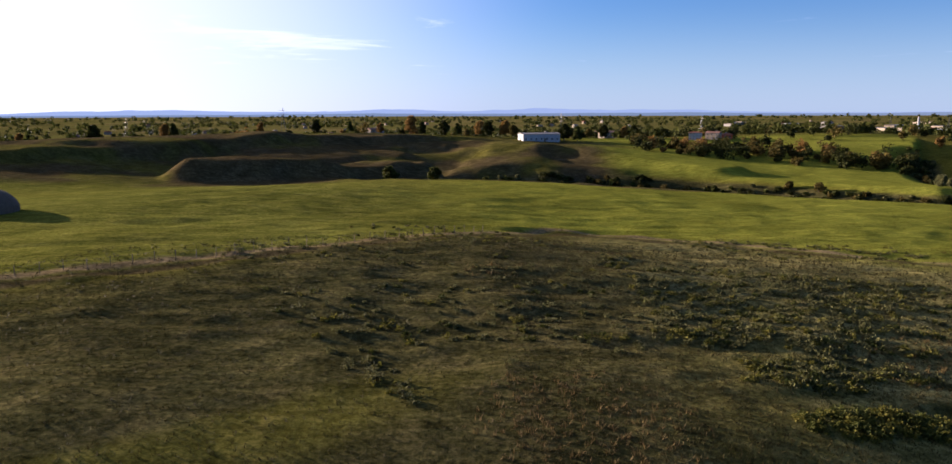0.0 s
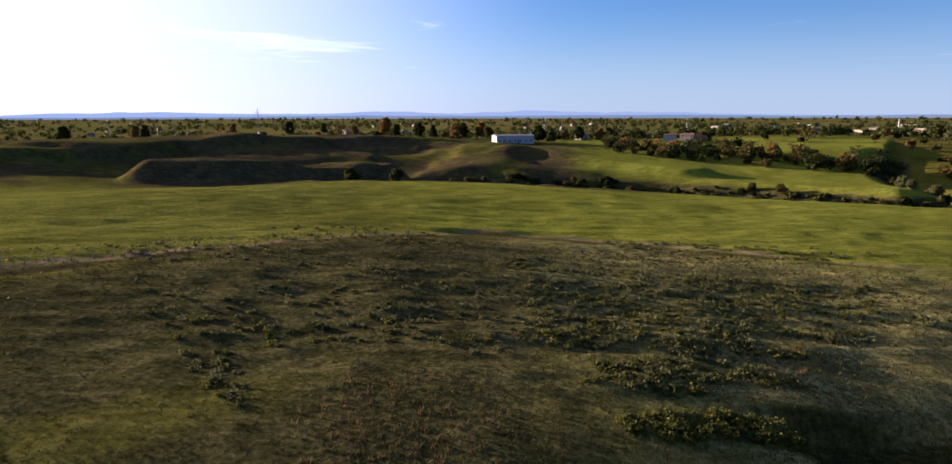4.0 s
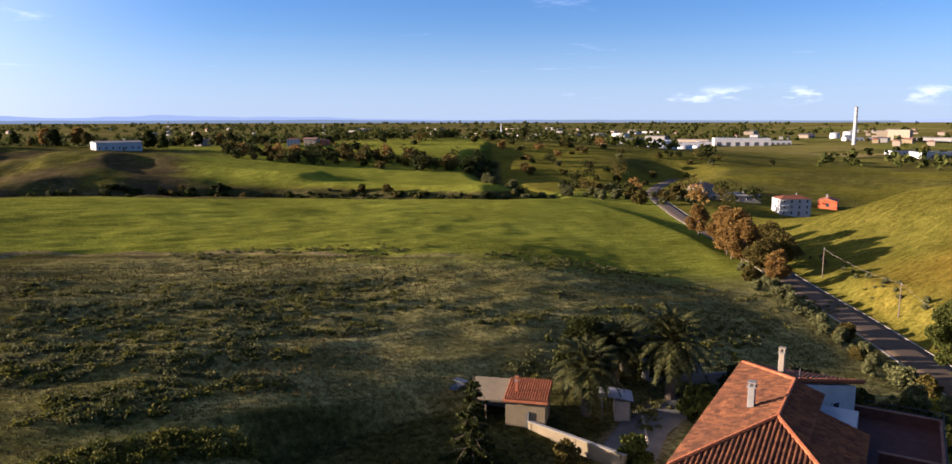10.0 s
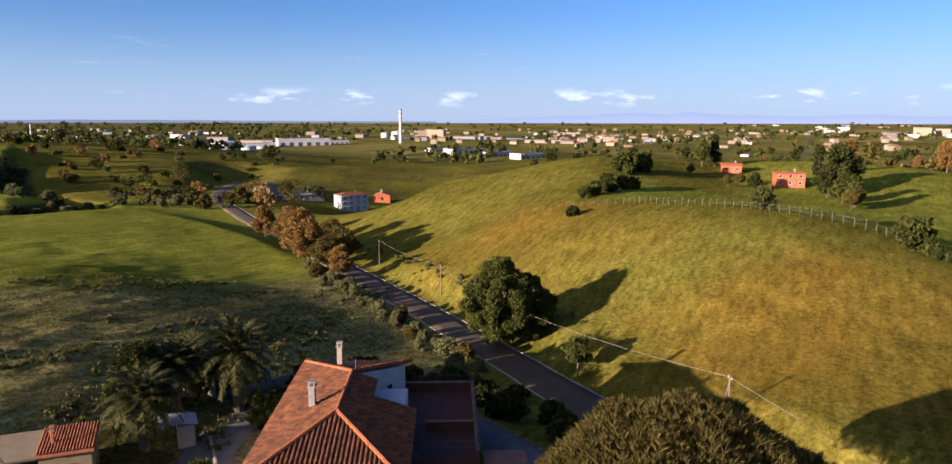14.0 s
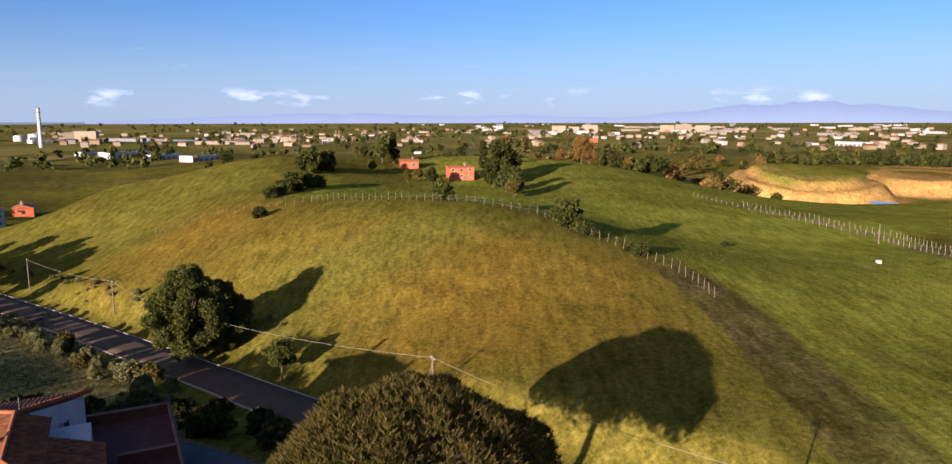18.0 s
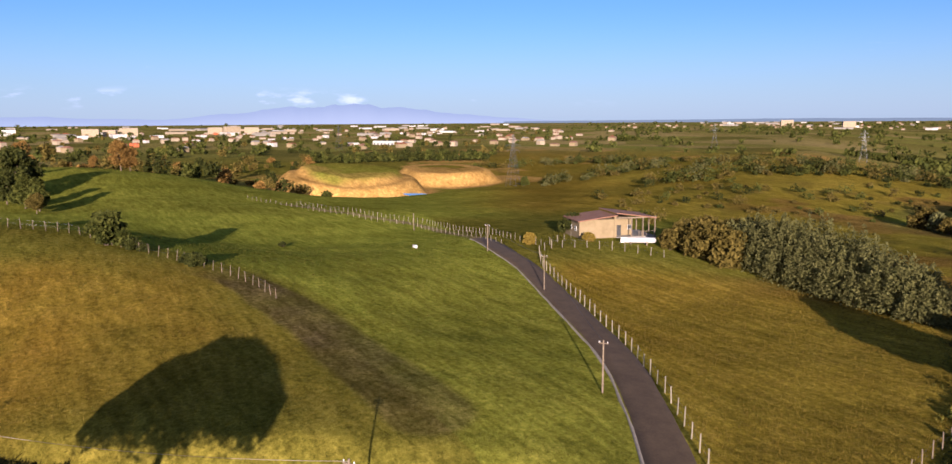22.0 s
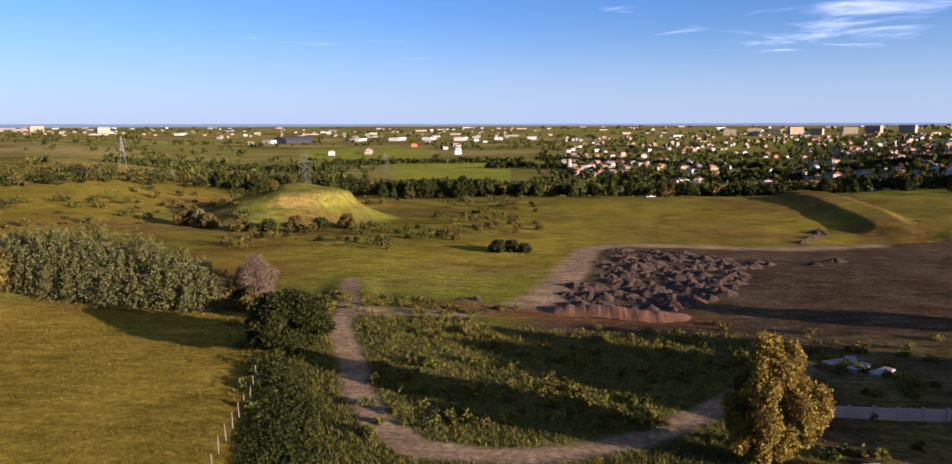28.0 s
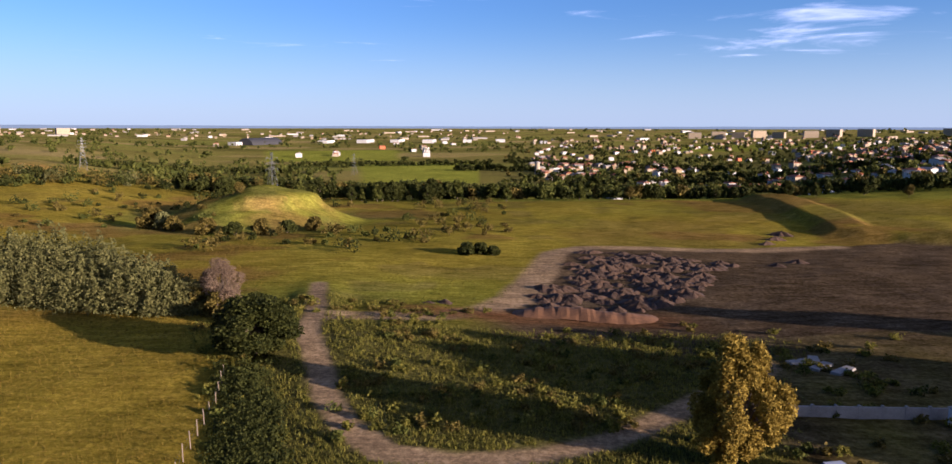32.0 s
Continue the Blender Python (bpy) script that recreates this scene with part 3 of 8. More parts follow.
def land(x, y):
    """The height of the ground, in metres, at places given as arrays."""
    x, y = np.asarray(x, dtype=np.float64), np.asarray(y, dtype=np.float64)
    far = np.hypot(x, y)
    south = smooth01(0.82, 0.97, -y / np.maximum(far, 1))
    low = -4 - 26 * south
    z = low * smooth01(270, 560, far) + (10 - low) * smooth01(700, 4600, far)
    for hx, hy, reach, height in WEST_HILLS + NORTH_HILLS + EAST_HILLS + SOUTH_HILLS + RISES:
        z = z + height * np.exp(-((x - hx) ** 2 + (y - hy) ** 2) / reach ** 2)
    # rough ground beyond the near field: terraces and a long bluff
    rough = smooth01(250, 300, y) * smooth01(60, 0, x) * smooth01(470, 400, y)
    z = z + rough * (2.0 * smooth01(0.42, 0.6, fbm(x, y, 90, 5, 3)) + 1.8 * smooth01(0.45, 0.6, fbm(x, y, 40, 8, 3)) - 1.8)
    d, zl, side = to_line(x, y, [(-330, 240, 0), (-200, 292, 0), (-150, 360, 0), (-119, 408, 0), (-60, 432, 0)])
    d = np.where(side > 0, d, -d) + 8 * (fbm(x, y, 30, 17) - 0.5)
    z = z + 5.0 * (smooth01(-9, 3, d) - smooth01(-70, 60, d)) * smooth01(200, 240, y)
    d, zl, side = to_line(x, y, [(-125, 286, 0), (-90, 300, 0), (-48, 322, 0)])
    z = z + 7.0 * smooth01(20, 7, d + 8 * (fbm(x, y, 22, 18) - 0.5))
    d, zl, side = to_line(x, y, [(0, 395, 0), (40, 385, 0), (75, 350, 0), (90, 330, 0)])
    z = z + 3.5 * smooth01(22, 9, d + 8 * (fbm(x, y, 22, 19) - 0.5))
    d_road = to_line(x, y, ROAD_MAIN[::3], 200)[0]
    d, zl, side = to_line(x, y, GULLY[::2], 260)
    z = z - 3.2 * smooth01(17, 5, d + 3 * (fbm(x, y, 20, 20) - 0.5)) * smooth01(12, 40, d_road)
    # its far bank rises steeply to the next field
    up = np.where(side > 0, d, -d) + 4 * (fbm(x, y, 18, 23) - 0.5)
    z = z + 5.0 * smooth01(-1, 7, up) * smooth01(150, 40, up) * smooth01(-40, 20, x) * smooth01(470, 400, y)
    # the eastern hill has a sharp shoulder, and falls away behind it
    d, zl, side = to_line(x, y, [(150, 120, 0), (166, 110, 0), (201, 111, 0), (222, 98, 0), (238, 82, 0), (258, 52, 0), (290, 30, 0)])
    d = np.where(side > 0, d, -d)
    z = z - 9.0 * smooth01(-3, 22, d) * smooth01(110, 50, d) * smooth01(150, 190, x) * smooth01(330, 270, x) * smooth01(15, 60, d_road)
    # the flat-topped knoll with a bare scarp, and the sand quarry's mound
    k = np.hypot((x - 75) / 1.1, y + 240) + 5 * (fbm(x, y, 16, 3) - 0.5)
    z = z + 8.5 * smooth01(34, 11, k) + 2.4 * smooth01(20, 16.5, k) * smooth01(88, 74, x) + 1.6 * smooth01(12, 2, k)
    q = np.hypot((x - 352) / 1.1, (y + 148) / 1.0) + 9 * (fbm(x, y, 26, 21) - 0.5)
    z = z + 8.5 * smooth01(41, 31, q) + 4.0 * smooth01(29, 23, q)
    q2 = np.hypot((x - 372) / 1.2, (y + 216) / 0.8) + 9 * (fbm(x, y, 26, 22) - 0.5)
    z = z + 7 * smooth01(36, 26, q2)
    # the worked ground in the south: an earth bank, and the edge where the plateau falls to the plain
    d, zl, side = to_line(x, y, [(-122, -310, 0), (-118, -255, 0), (-112, -215, 0), (-150, -190, 0)])
    z = z + 2.4 * smooth01(12, 4, d + 5 * (fbm(x, y, 14, 31) - 0.5))
    # rolling ground further out
    z = z + smooth01(500, 900, far) * (9 * (fbm(x, y, 420, 41, 3) - 0.5)) * smooth01(4800, 2500, far) * (1 - 0.6 * south)
    # the garden lies below the field: a short steep bank divides them
    lot = smooth01(-0.9, 0.9, 53.4 + 0.2 * (x - 10) + 1.2 * (fbm(x, y, 6, 58) - 0.5) - y) * smooth01(6.5, 9.5, x + 0.4 * (y - 50)) * smooth01(40, 37, x) * smooth01(34, 40, y)
    z = z + (np.minimum(z, -0.3 + 0.09 * (y - 51)) - z) * lot
    # long low swells across the fallow field
    field = smooth01(-120, -80, x) * smooth01(120, 90, x) * smooth01(48, 60, y) * smooth01(260, 220, y) * smooth01(0, 20, d_road - 6)
    z = z + field * (1.1 * (fbm(x * 0.3 + y * 0.08, y, 7, 55, 3) - 0.5) + 0.5 * (fbm(x * 0.45, y, 2.6, 56, 2) - 0.5))
    # small unevenness
    z = z + 0.5 * (fbm(x, y, 9, 51, 3) - 0.5) + 1.0 * (fbm(x, y, 34, 52, 3) - 0.5) * smooth01(30, 80, far)
    # roads lie on level beds
    for line, half, reach in ((ROAD_MAIN, 2.8, 7), (ROAD_LANE, 2.2, 4), (DRIVE, 2.5, 4), (TRAIL, 1.5, 5)):
        d, zl, side = to_line(x, y, line[::2], 60)
        wide = reach + 26 * smooth01(130, 180, x) if half > 2.6 else reach
        z = z + (zl - z) * smooth01(half + wide, half, d)
    # the yard round the villa
    along, across = (x - 40.4) * 0.874 + (y - 31.4) * 0.486, (x - 40.4) * -0.486 + (y - 31.4) * 0.874
    d = np.maximum(np.abs(along) - 13, np.abs(across) - 7)
    z = z + (-1.4 - z) * smooth01(5, 0, d)
    return z


LIE = {}     # the finished ground: its rings, its turns, and what lies at each of their crossings


def on_grid(what, x, y):
    """Reads the height or a cover of the finished ground at places given as arrays."""
    r, a = np.hypot(x, y), np.degrees(np.arctan2(x, y))
    turns, rings = LIE["turns"], LIE["rings"]
    a = np.where(a < turns[0], a + 360, a)
    i = np.interp(r, rings, np.arange(len(rings)))
    j = np.interp(a, np.append(turns, turns[0] + 360), np.arange(len(turns) + 1))
    i0, j0 = np.minimum(i.astype(int), len(rings) - 2), j.astype(int) % len(turns)
    u, v, j1 = i - i0, j - np.floor(j), (j0 + 1) % len(turns)
    g = LIE[what]
    return (g[i0, j0] * (1 - v) + g[i0, j1] * v) * (1 - u) + (g[i0 + 1, j0] * (1 - v) + g[i0 + 1, j1] * v) * u


def heights(x, y):
    return on_grid("z", np.asarray(x, dtype=np.float64), np.asarray(y, dtype=np.float64))


def ground_z(x, y):
    return float(heights(np.array([x]), np.array([y]))[0])


def covers(x, y):
    """What grows on the ground, as amounts from 0 to 1."""
    far = np.hypot(x, y)
    bearing = np.degrees(np.arctan2(x, y))
    n1, n2, n3 = fbm(x, y, 30, 61), fbm(x, y, 8, 62), fbm(x, y, 120, 63)
    wob = 6 * (n1 - 0.5) + 3 * (n2 - 0.5)
    c = {}
    c["far"] = smooth01(480, 700, far + 100 * (n3 - 0.5))
    # the near northern field is rank with weeds up to a bank, then a sown slope
    d, zl, side = to_line(x, y, FIELD_EDGE)
    north = (bearing > -100) & (bearing < 62)
    near_side = np.where(side < 0, d, -d) + wob
    weedy = smooth01(-2 - 16 * smooth01(0, 40, x), 4 + 12 * smooth01(0, 40, x), near_side) * north
    d_road, zl, side_road = to_line(x, y, ROAD_MAIN[::2])
    west_of_road = smooth01(-3, 3, np.where(side_road > 0, -d_road, d_road))
    east_of_road = 1 - west_of_road
    weedy = weedy * np.where(x > 20, west_of_road, 1)
    rough = smooth01(255, 275, y - 0.1 * x + wob) * smooth01(90, 50, x) * smooth01(480, 430, y)
    # eastward the lighter weed tone stands in for light on the ground
    lightened_share = weedy * smooth01(-24, 14, x + 10 * (n1 - 0.5)) * smooth01(-1.5, 1.5, west_of_road * 3 - 1.5)
    # westward the dark weed tone thickens, painting shade into the field
    c["weed"] = np.clip(weedy * (0.62 + 0.38 * smooth01(5, -25, x) + 0.7 * (n1 - 0.4) + 0.3 * (n2 - 0.5)) + rough * (0.5 + 0.8 * (n2 - 0.3)), 0, 1) * north
    c["lightened_weed"] = np.clip(lightened_share * (0.75 + 0.9 * (n2 - 0.45)), 0, 0.9)
    c["crop"] = smooth01(-2 - 12 * smooth01(0, 40, x), 6 + 8 * smooth01(0, 40, x), -near_side) * north * smooth01(280, 250, y - 0.05 * x) * west_of_road * (0.55 + 0.3 * n1)
    # a lush green corner; the dark weed line above it paints a bank's shadow
    d_c, zl, side_c = to_line(x, y, [(-75, 28, 0), (-57, 44, 0), (-45, 54, 0), (-34, 65, 0), (-30, 70, 0)], 30)
    corner = np.where(side_c < 0, d_c, -d_c) + 1.5 * (n2 - 0.5)
    lush = smooth01(0.5, 3, corner) * smooth01(13, 7, corner) * smooth01(62, 52, y) * (d_c < 25)
    c["weed"] = c["weed"] * (1 - 0.45 * lush)
    c["weed"] = np.maximum(c["weed"], smooth01(2.2, 0.8, np.abs(corner + 0.6)))
    c["crop"] = np.maximum(c["crop"], lush * 0.12)
    in_lot = smooth01(6, 10, x) * smooth01(40, 37, x) * smooth01(56, 54, y) * smooth01(34, 40, y)
    c["weed"] = np.maximum(c["weed"], in_lot * 0.8)
    c["lightened_weed"] = c["lightened_weed"] * (1 - in_lot)
    # the sown slope loses bright crop westward, a painted backlit shade
    c["crop"] = c["crop"] * (1 - 0.45 * smooth01(10, -50, x))
    c["weed"] = np.maximum(c["weed"], 0.5 * north * smooth01(480, 620, far) * smooth01(60, 40, bearing))
    d_g, zl, side_g = to_line(x, y, GULLY[::2])
    field_two = smooth01(8, 14, np.where(side_g > 0, d_g, -d_g)) * smooth01(285, 260, x) * smooth01(35, 60, x) * smooth01(520, 480, y)
    # dark weed tone over the western slope deepens that painted shade
    c["weed"] = np.maximum(c["weed"], 0.75 * (1 - weedy) * north * smooth01(10, -60, x) * smooth01(285, 260, y) * (0.6 + 0.8 * n1))
    c["crop"] = np.maximum(c["crop"], 0.75 * field_two)
    in_gully = smooth01(10, 7, d_g + wob * 0.5) * smooth01(-40, 0, x)
    c["crop"] = c["crop"] * (1 - in_gully)
    c["weed"] = np.maximum(c["weed"], in_gully)
    # east: gold grass on the hill's near face, crop above the hedge line and down to the lane
    d_h, zl, side_h = to_line(x, y, HEDGE_LINE[::2])
    above = np.where(side_h > 0, d_h, -d_h)
    d_l, zl, side_l = to_line(x, y, ROAD_LANE[::2])
    east = smooth01(56, 62, bearing) * smooth01(150, 140, bearing)
    inside = east_of_road * smooth01(56, 60, bearing)
    gold_spot = np.exp(-(((x - 98) / 38) ** 2 + ((y - 6) / 30) ** 2)) + 0.55 * np.exp(-(((x - 150) / 40) ** 2 + ((y - 62) / 25) ** 2))
    c["gold"] = inside * smooth01(-1, 3, -above) * np.clip(gold_spot * (0.35 + 2.2 * (n1 - 0.47)) + 0.3 * (n2 - 0.5) * gold_spot, 0, 0.75) * smooth01(420, 300, far)
    c["crop"] = np.maximum(c["crop"], inside * smooth01(-1, 2, above) * smooth01(-1, 2, np.where(side_l > 0, d_l, -d_l)) * smooth01(108, 116, bearing + 0.02 * far) * smooth01(230, 200, far) * (0.5 + 0.45 * smooth01(80, 150, far)))
    c["crop"] = np.maximum(c["crop"], 0.7 * smooth01(80, 86, bearing) * smooth01(128, 122, bearing) * smooth01(180, 205, far) * smooth01(420, 360, far) * (0.6 + 0.6 * n1))
    c["crop"] = np.maximum(c["crop"], smooth01(72, 76, bearing) * smooth01(2, 8, above) * smooth01(215, 190, far) * smooth01(120, 110, bearing) * 0.85)
    paddock = smooth01(126, 130, bearing) * smooth01(161, 157, bearing) * smooth01(1, 4, np.where(side_l > 0, -d_l, d_l)) * smooth01(125, 112, far)
    c["gold"] = np.maximum(c["gold"], paddock * (0.38 + 0.4 * n1))
    c["crop"] = np.maximum(c["crop"], 0.5 * paddock)
    c["crop"] = np.maximum(c["crop"], 0.4 * smooth01(128, 136, np.abs(bearing)) * smooth01(118, 140, far) * smooth01(700, 500, far) * (0.5 + n1))
    c["gold"] = np.maximum(c["gold"], 0.5 * smooth01(118, 126, bearing) * smooth01(176, 168, bearing) * smooth01(190, 230, far) * smooth01(800, 600, far) * (0.4 + 0.9 * n1))
    # old plough track that follows the hedge line downhill
    c["soil"] = 0.6 * smooth01(4.4, 3.0, d_h + 1.6 * (n2 - 0.5)) * smooth01(110, 96, x) * (0.5 + n2)
    # the bank between the fallow field and the sown slope
    c["soil"] = np.maximum(c["soil"], 0.75 * smooth01(2.2, 0.6, np.abs(near_side - wob + 1.5 * (n2 - 0.5))) * north * west_of_road * smooth01(70, 40, x))
    c["path"] = 0.75 * smooth01(2.0, 0.6, np.abs(near_side - wob + 3.5)) * north * west_of_road * smooth01(70, 40, x)
    # the rough bluffs are brown with weeds, and the valley behind the hill is dark with rank growth
    c["soil"] = np.maximum(c["soil"], rough * north * smooth01(0.36, 0.55, n1) * 0.7)
    valley = smooth01(44, 50, bearing) * smooth01(82, 74, bearing) * smooth01(255, 285, far) * smooth01(680, 600, far) * east_of_road
    c["weed"] = np.maximum(c["weed"], valley * smooth01(0.35, 0.6, n1) * 0.5)
    c["weed"] = np.maximum(c["weed"], smooth01(20, 28, bearing) * smooth01(60, 52, bearing) * smooth01(285, 310, far) * smooth01(560, 480, far) * smooth01(0.42, 0.58, n3) * 0.7)
    # worked ground in the south
    work = smooth01(4, -4, np.hypot((x + 36) / 1.0, (y + 140) / 1.35) - 36 + wob)
    d_w, zl, side_w = to_line(x, y, [(-10, -104, 0), (-60, -105, 0), (-140, -120, 0)])
    work = np.maximum(work, smooth01(-2, 3, -(y + 95) - 0.15 * (x + 20) + wob) * smooth01(-18, -24, x + wob) * smooth01(-205, -190, y - 0.3 * x))
    work = np.maximum(work, smooth01(22, 14, d_w + wob) * smooth01(5, -5, x))
    c["soil"] = np.maximum(c["soil"], work)
    c["soil"] = np.maximum(c["soil"], 0.75 * smooth01(-19, -24, x + 0.5 * wob) * smooth01(-100, -92, y) * smooth01(-38, -46, y) * (0.5 + 0.9 * n2))
    d_t, zl, side_t = to_line(x, y, HAUL_ROAD, 120)
    c["soil"] = c["soil"] * np.where((d_t < 100) & (y < -104), smooth01(3, 0, np.where(side_t > 0, d_t, -d_t) + 0.3 * wob), 1)
    scrub = smooth01(150, 158, bearing) * smooth01(-45, -60, y) * smooth01(-180, -120, y)
    c["weed"] = np.maximum(c["weed"], 0.75 * scrub * smooth01(0.45, 0.62, n1))
    c["weed"] = np.maximum(c["weed"], smooth01(150, 165, np.abs(bearing)) * smooth01(-100, -85, y) * (0.55 + 0.5 * n1))
    c["gold"] = np.maximum(c["gold"], 0.4 * smooth01(138, 146, np.abs(bearing)) * smooth01(110, 150, far) * smooth01(340, 320, far) * (0.4 + 1.2 * n1))
    c["soil"] = np.maximum(c["soil"], 0.3 * smooth01(0.56, 0.68, fbm(x, y, 45, 66)) * smooth01(140, 150, np.abs(bearing)) * smooth01(110, 130, far) * smooth01(330, 300, far))
    d, zl, side = to_line(x, y, [(-122, -310, 0), (-118, -255, 0), (-112, -215, 0), (-150, -190, 0)])
    bank = smooth01(15, 9, d + wob)
    c["soil"] = c["soil"] * (1 - 0.7 * bank)
    c["weed"] = np.maximum(c["weed"], 0.95 * bank)
    c["gold"] = c["gold"] * smooth01(36, 50, np.hypot(x - 78, y + 240))
    c["weed"] = np.maximum(c["weed"], 0.75 * smooth01(52, 40, np.hypot((x - 75) / 1.1, y + 240)) * smooth01(0.36, 0.52, n2))
    # rough pasture in the south, with rank patches and bare red earth
    rough_s = smooth01(138, 146, np.abs(bearing)) * smooth01(105, 125, far) * smooth01(345, 320, far) * (1 - c["soil"])
    c["weed"] = np.maximum(c["weed"], rough_s * np.clip(2.6 * (n2 - 0.47) + 1.6 * (n1 - 0.52), 0, 0.5))
    c["crop"] = np.maximum(c["crop"], 0.6 * rough_s * (0.5 + 0.8 * n1) * smooth01(34, 50, np.hypot(x - 75, y + 240)))
    c["soil"] = np.maximum(c["soil"], 0.3 * rough_s * smooth01(0.6, 0.7, fbm(x, y, 14, 68)))
    # sand faces of the quarry and of the knoll
    q = np.hypot((x - 352) / 1.1, y + 148)
    q2 = np.hypot((x - 372) / 1.2, (y + 216) / 0.8)
    c["sand"] = np.maximum(smooth01(48, 41, q + wob) * smooth01(22, 27, q + wob), smooth01(42, 36, q2 + wob) * smooth01(15, 21, q2 + wob))
    c["sand"] = np.maximum(c["sand"], 0.45 * smooth01(85, 60, q + 2 * wob) * smooth01(0.45, 0.6, n1))
    k = np.hypot((x - 75) / 1.1, y + 240) + 5 * (fbm(x, y, 16, 3) - 0.5)
    c["sand"] = np.maximum(c["sand"], 0.4 * smooth01(15.5, 17.5, k) * smooth01(22, 20, k) * smooth01(0.42, 0.52, n2) * smooth01(84, 74, x) * smooth01(-246, -236, y))
    c["sand"] = np.maximum(c["sand"], 0.8 * smooth01(0.6, 0.68, n1) * smooth01(350, 420, far) * smooth01(900, 700, far) * smooth01(108, 118, bearing) * smooth01(165, 158, bearing))
    for line, half, amount in ((TRAIL, 1.1, 1.0), (DRIVE, 2.3, 0.9), (TRACK, 0.9, 0.7)):
        d, zl, side = to_line(x, y, line[::2])
        c["path"] = np.maximum(c["path"], amount * smooth01(half + 1, half - 0.3, d + (n2 - 0.5)))
    d, zl, side = to_line(x, y, HAUL_ROAD, 120)
    c["path"] = np.maximum(c["path"], 0.95 * smooth01(4.2, 2.2, d + wob * 0.3))
    plain = np.maximum(smooth01(170, 171, bearing) * smooth01(186, 185, bearing) * smooth01(690, 710, far) * smooth01(1090, 1070, far), smooth01(163, 164, bearing) * smooth01(174, 173, bearing) * smooth01(1120, 1150, far) * smooth01(1560, 1520, far))
    plain = np.maximum(plain, smooth01(-166, -165, bearing) * smooth01(-152, -153, bearing) * smooth01(1500, 1530, far) * smooth01(1900, 1860, far))
    c["crop"] = np.maximum(c["crop"], 0.9 * plain)
    # red earth spread along the near edge of the worked ground
    c["red"] = 0.9 * smooth01(7, 2, np.abs(y + 103 + 0.12 * (x + 5)) + 2 * wob * 0.4) * smooth01(22, 10, x) * smooth01(-34, -22, x) * (0.5 + 0.6 * n2)
    c["red"] = np.maximum(c["red"], 0.5 * rough_s * smooth01(0.6, 0.68, fbm(x, y, 30, 69)))
    return c


def make_ground():
    rings = np.concatenate([np.geomspace(a, b, n, endpoint=False) for a, b, n in ((6, 40, 30), (40, 150, 190), (150, 520, 170), (520, 4960, 85))] + [[4960.0]])
    turn = np.radians(np.concatenate([np.linspace(-50, 222, 1030, endpoint=False), np.linspace(222, 310, 60, endpoint=False)]))
    r, a = np.meshgrid(rings, turn, indexing="ij")
    x, y = (r * np.sin(a)).ravel(), (r * np.cos(a)).ravel()
    x, y = np.append(x, 0.0), np.append(y, 0.0)
    z = land(x, y)
    n = len(turn)
    LIE["rings"], LIE["turns"], LIE["z"] = rings, np.degrees(turn), z[:-1].reshape(len(rings), n)
    i, j = np.meshgrid(np.arange(len(rings) - 1), np.arange(n), indexing="ij")
    k = (j + 1) % n
    quads = np.stack([i * n + j, i * n + k, (i + 1) * n + k, (i + 1) * n + j], -1).reshape(-1, 4)[:, ::-1]
    me = np_mesh("ground", np.stack([x, y, z], -1), quads, [M["land"]], True)
    for name, amount in covers(x, y).items():
        LIE[name] = amount[:-1].reshape(len(rings), n)
        at = me.attributes.new(name, "FLOAT", "POINT")
        at.data.foreach_set("value", np.clip(amount, 0, 1).astype(np.float32))
    tagged(new("ground", me), "rolling farmland with pasture, weeds, crop and bare soil", "ground", kind="structure")


make_ground()


def ribbon(name, line, half, mat, label, lift=0.05, wander=0.0, thick=0.25):
    """A road with a surface a little above the ground, a cambered crown and edges that go into the soil."""
    verts, faces = [], []
    prof = [(-half - 0.1, -thick), (-half, 0.0), (-half * 0.5, 0.04), (0, 0.06), (half * 0.5, 0.04), (half, 0.0), (half + 0.1, -thick)]
    for i, p in enumerate(line):
        d = (line[min(i + 1, len(line) - 1)] - line[max(i - 1, 0)])
        d.z = 0
        d.normalize()
        s = Vector((-d.y, d.x, 0))
        for off, up in prof:
            e = wander * (random.random() - 0.5) if abs(off) >= half else 0
            verts.append(p + s * (off + e) + Vector((0, 0, up + lift)))
    w = len(prof)
    for i in range(len(line) - 1):
        for k in range(w - 1):
            faces.append((i * w + k + 1, i * w + k, (i + 1) * w + k, (i + 1) * w + k + 1))
    me = np_mesh(name, [tuple(v) for v in verts], faces, [mat], True)
    return tagged(new(name, me), label, "road", kind="structure")


ribbon("road", ROAD_MAIN, 2.7, M["asphalt"], "dark worn asphalt country road", wander=0.3)
M["paving"] = material("worn_paving", (0.07, 0.065, 0.058), (0.13, 0.12, 0.108), 0.7, 0.95, bump=0.25)
ribbon("drive", DRIVE, 2.1, M["paving"], "pale worn concrete drive through the garden", wander=0.3, lift=0.07)
ribbon("road", ROAD_LANE, 1.85, M["asphalt"], "narrow dark asphalt farm lane", wander=0.25, lift=0.06)
for road_line, off in ((ROAD_LANE, 2.05), (ROAD_MAIN, 2.95), (ROAD_MAIN, -2.95)):
    side_line = []
    for i, p in enumerate(road_line):
        d = road_line[min(i + 1, len(road_line) - 1)] - road_line[max(i - 1, 0)]
        d.z = 0
        d.normalize()
        side_line.append(p + Vector((-d.y, d.x, 0)) * off)
    ribbon("verge", side_line, 0.13, M["verge"], "thin pale gravel verge along the asphalt", lift=0.03, wander=0.2)

# ---------------------------------------------------------------- trees and bushes


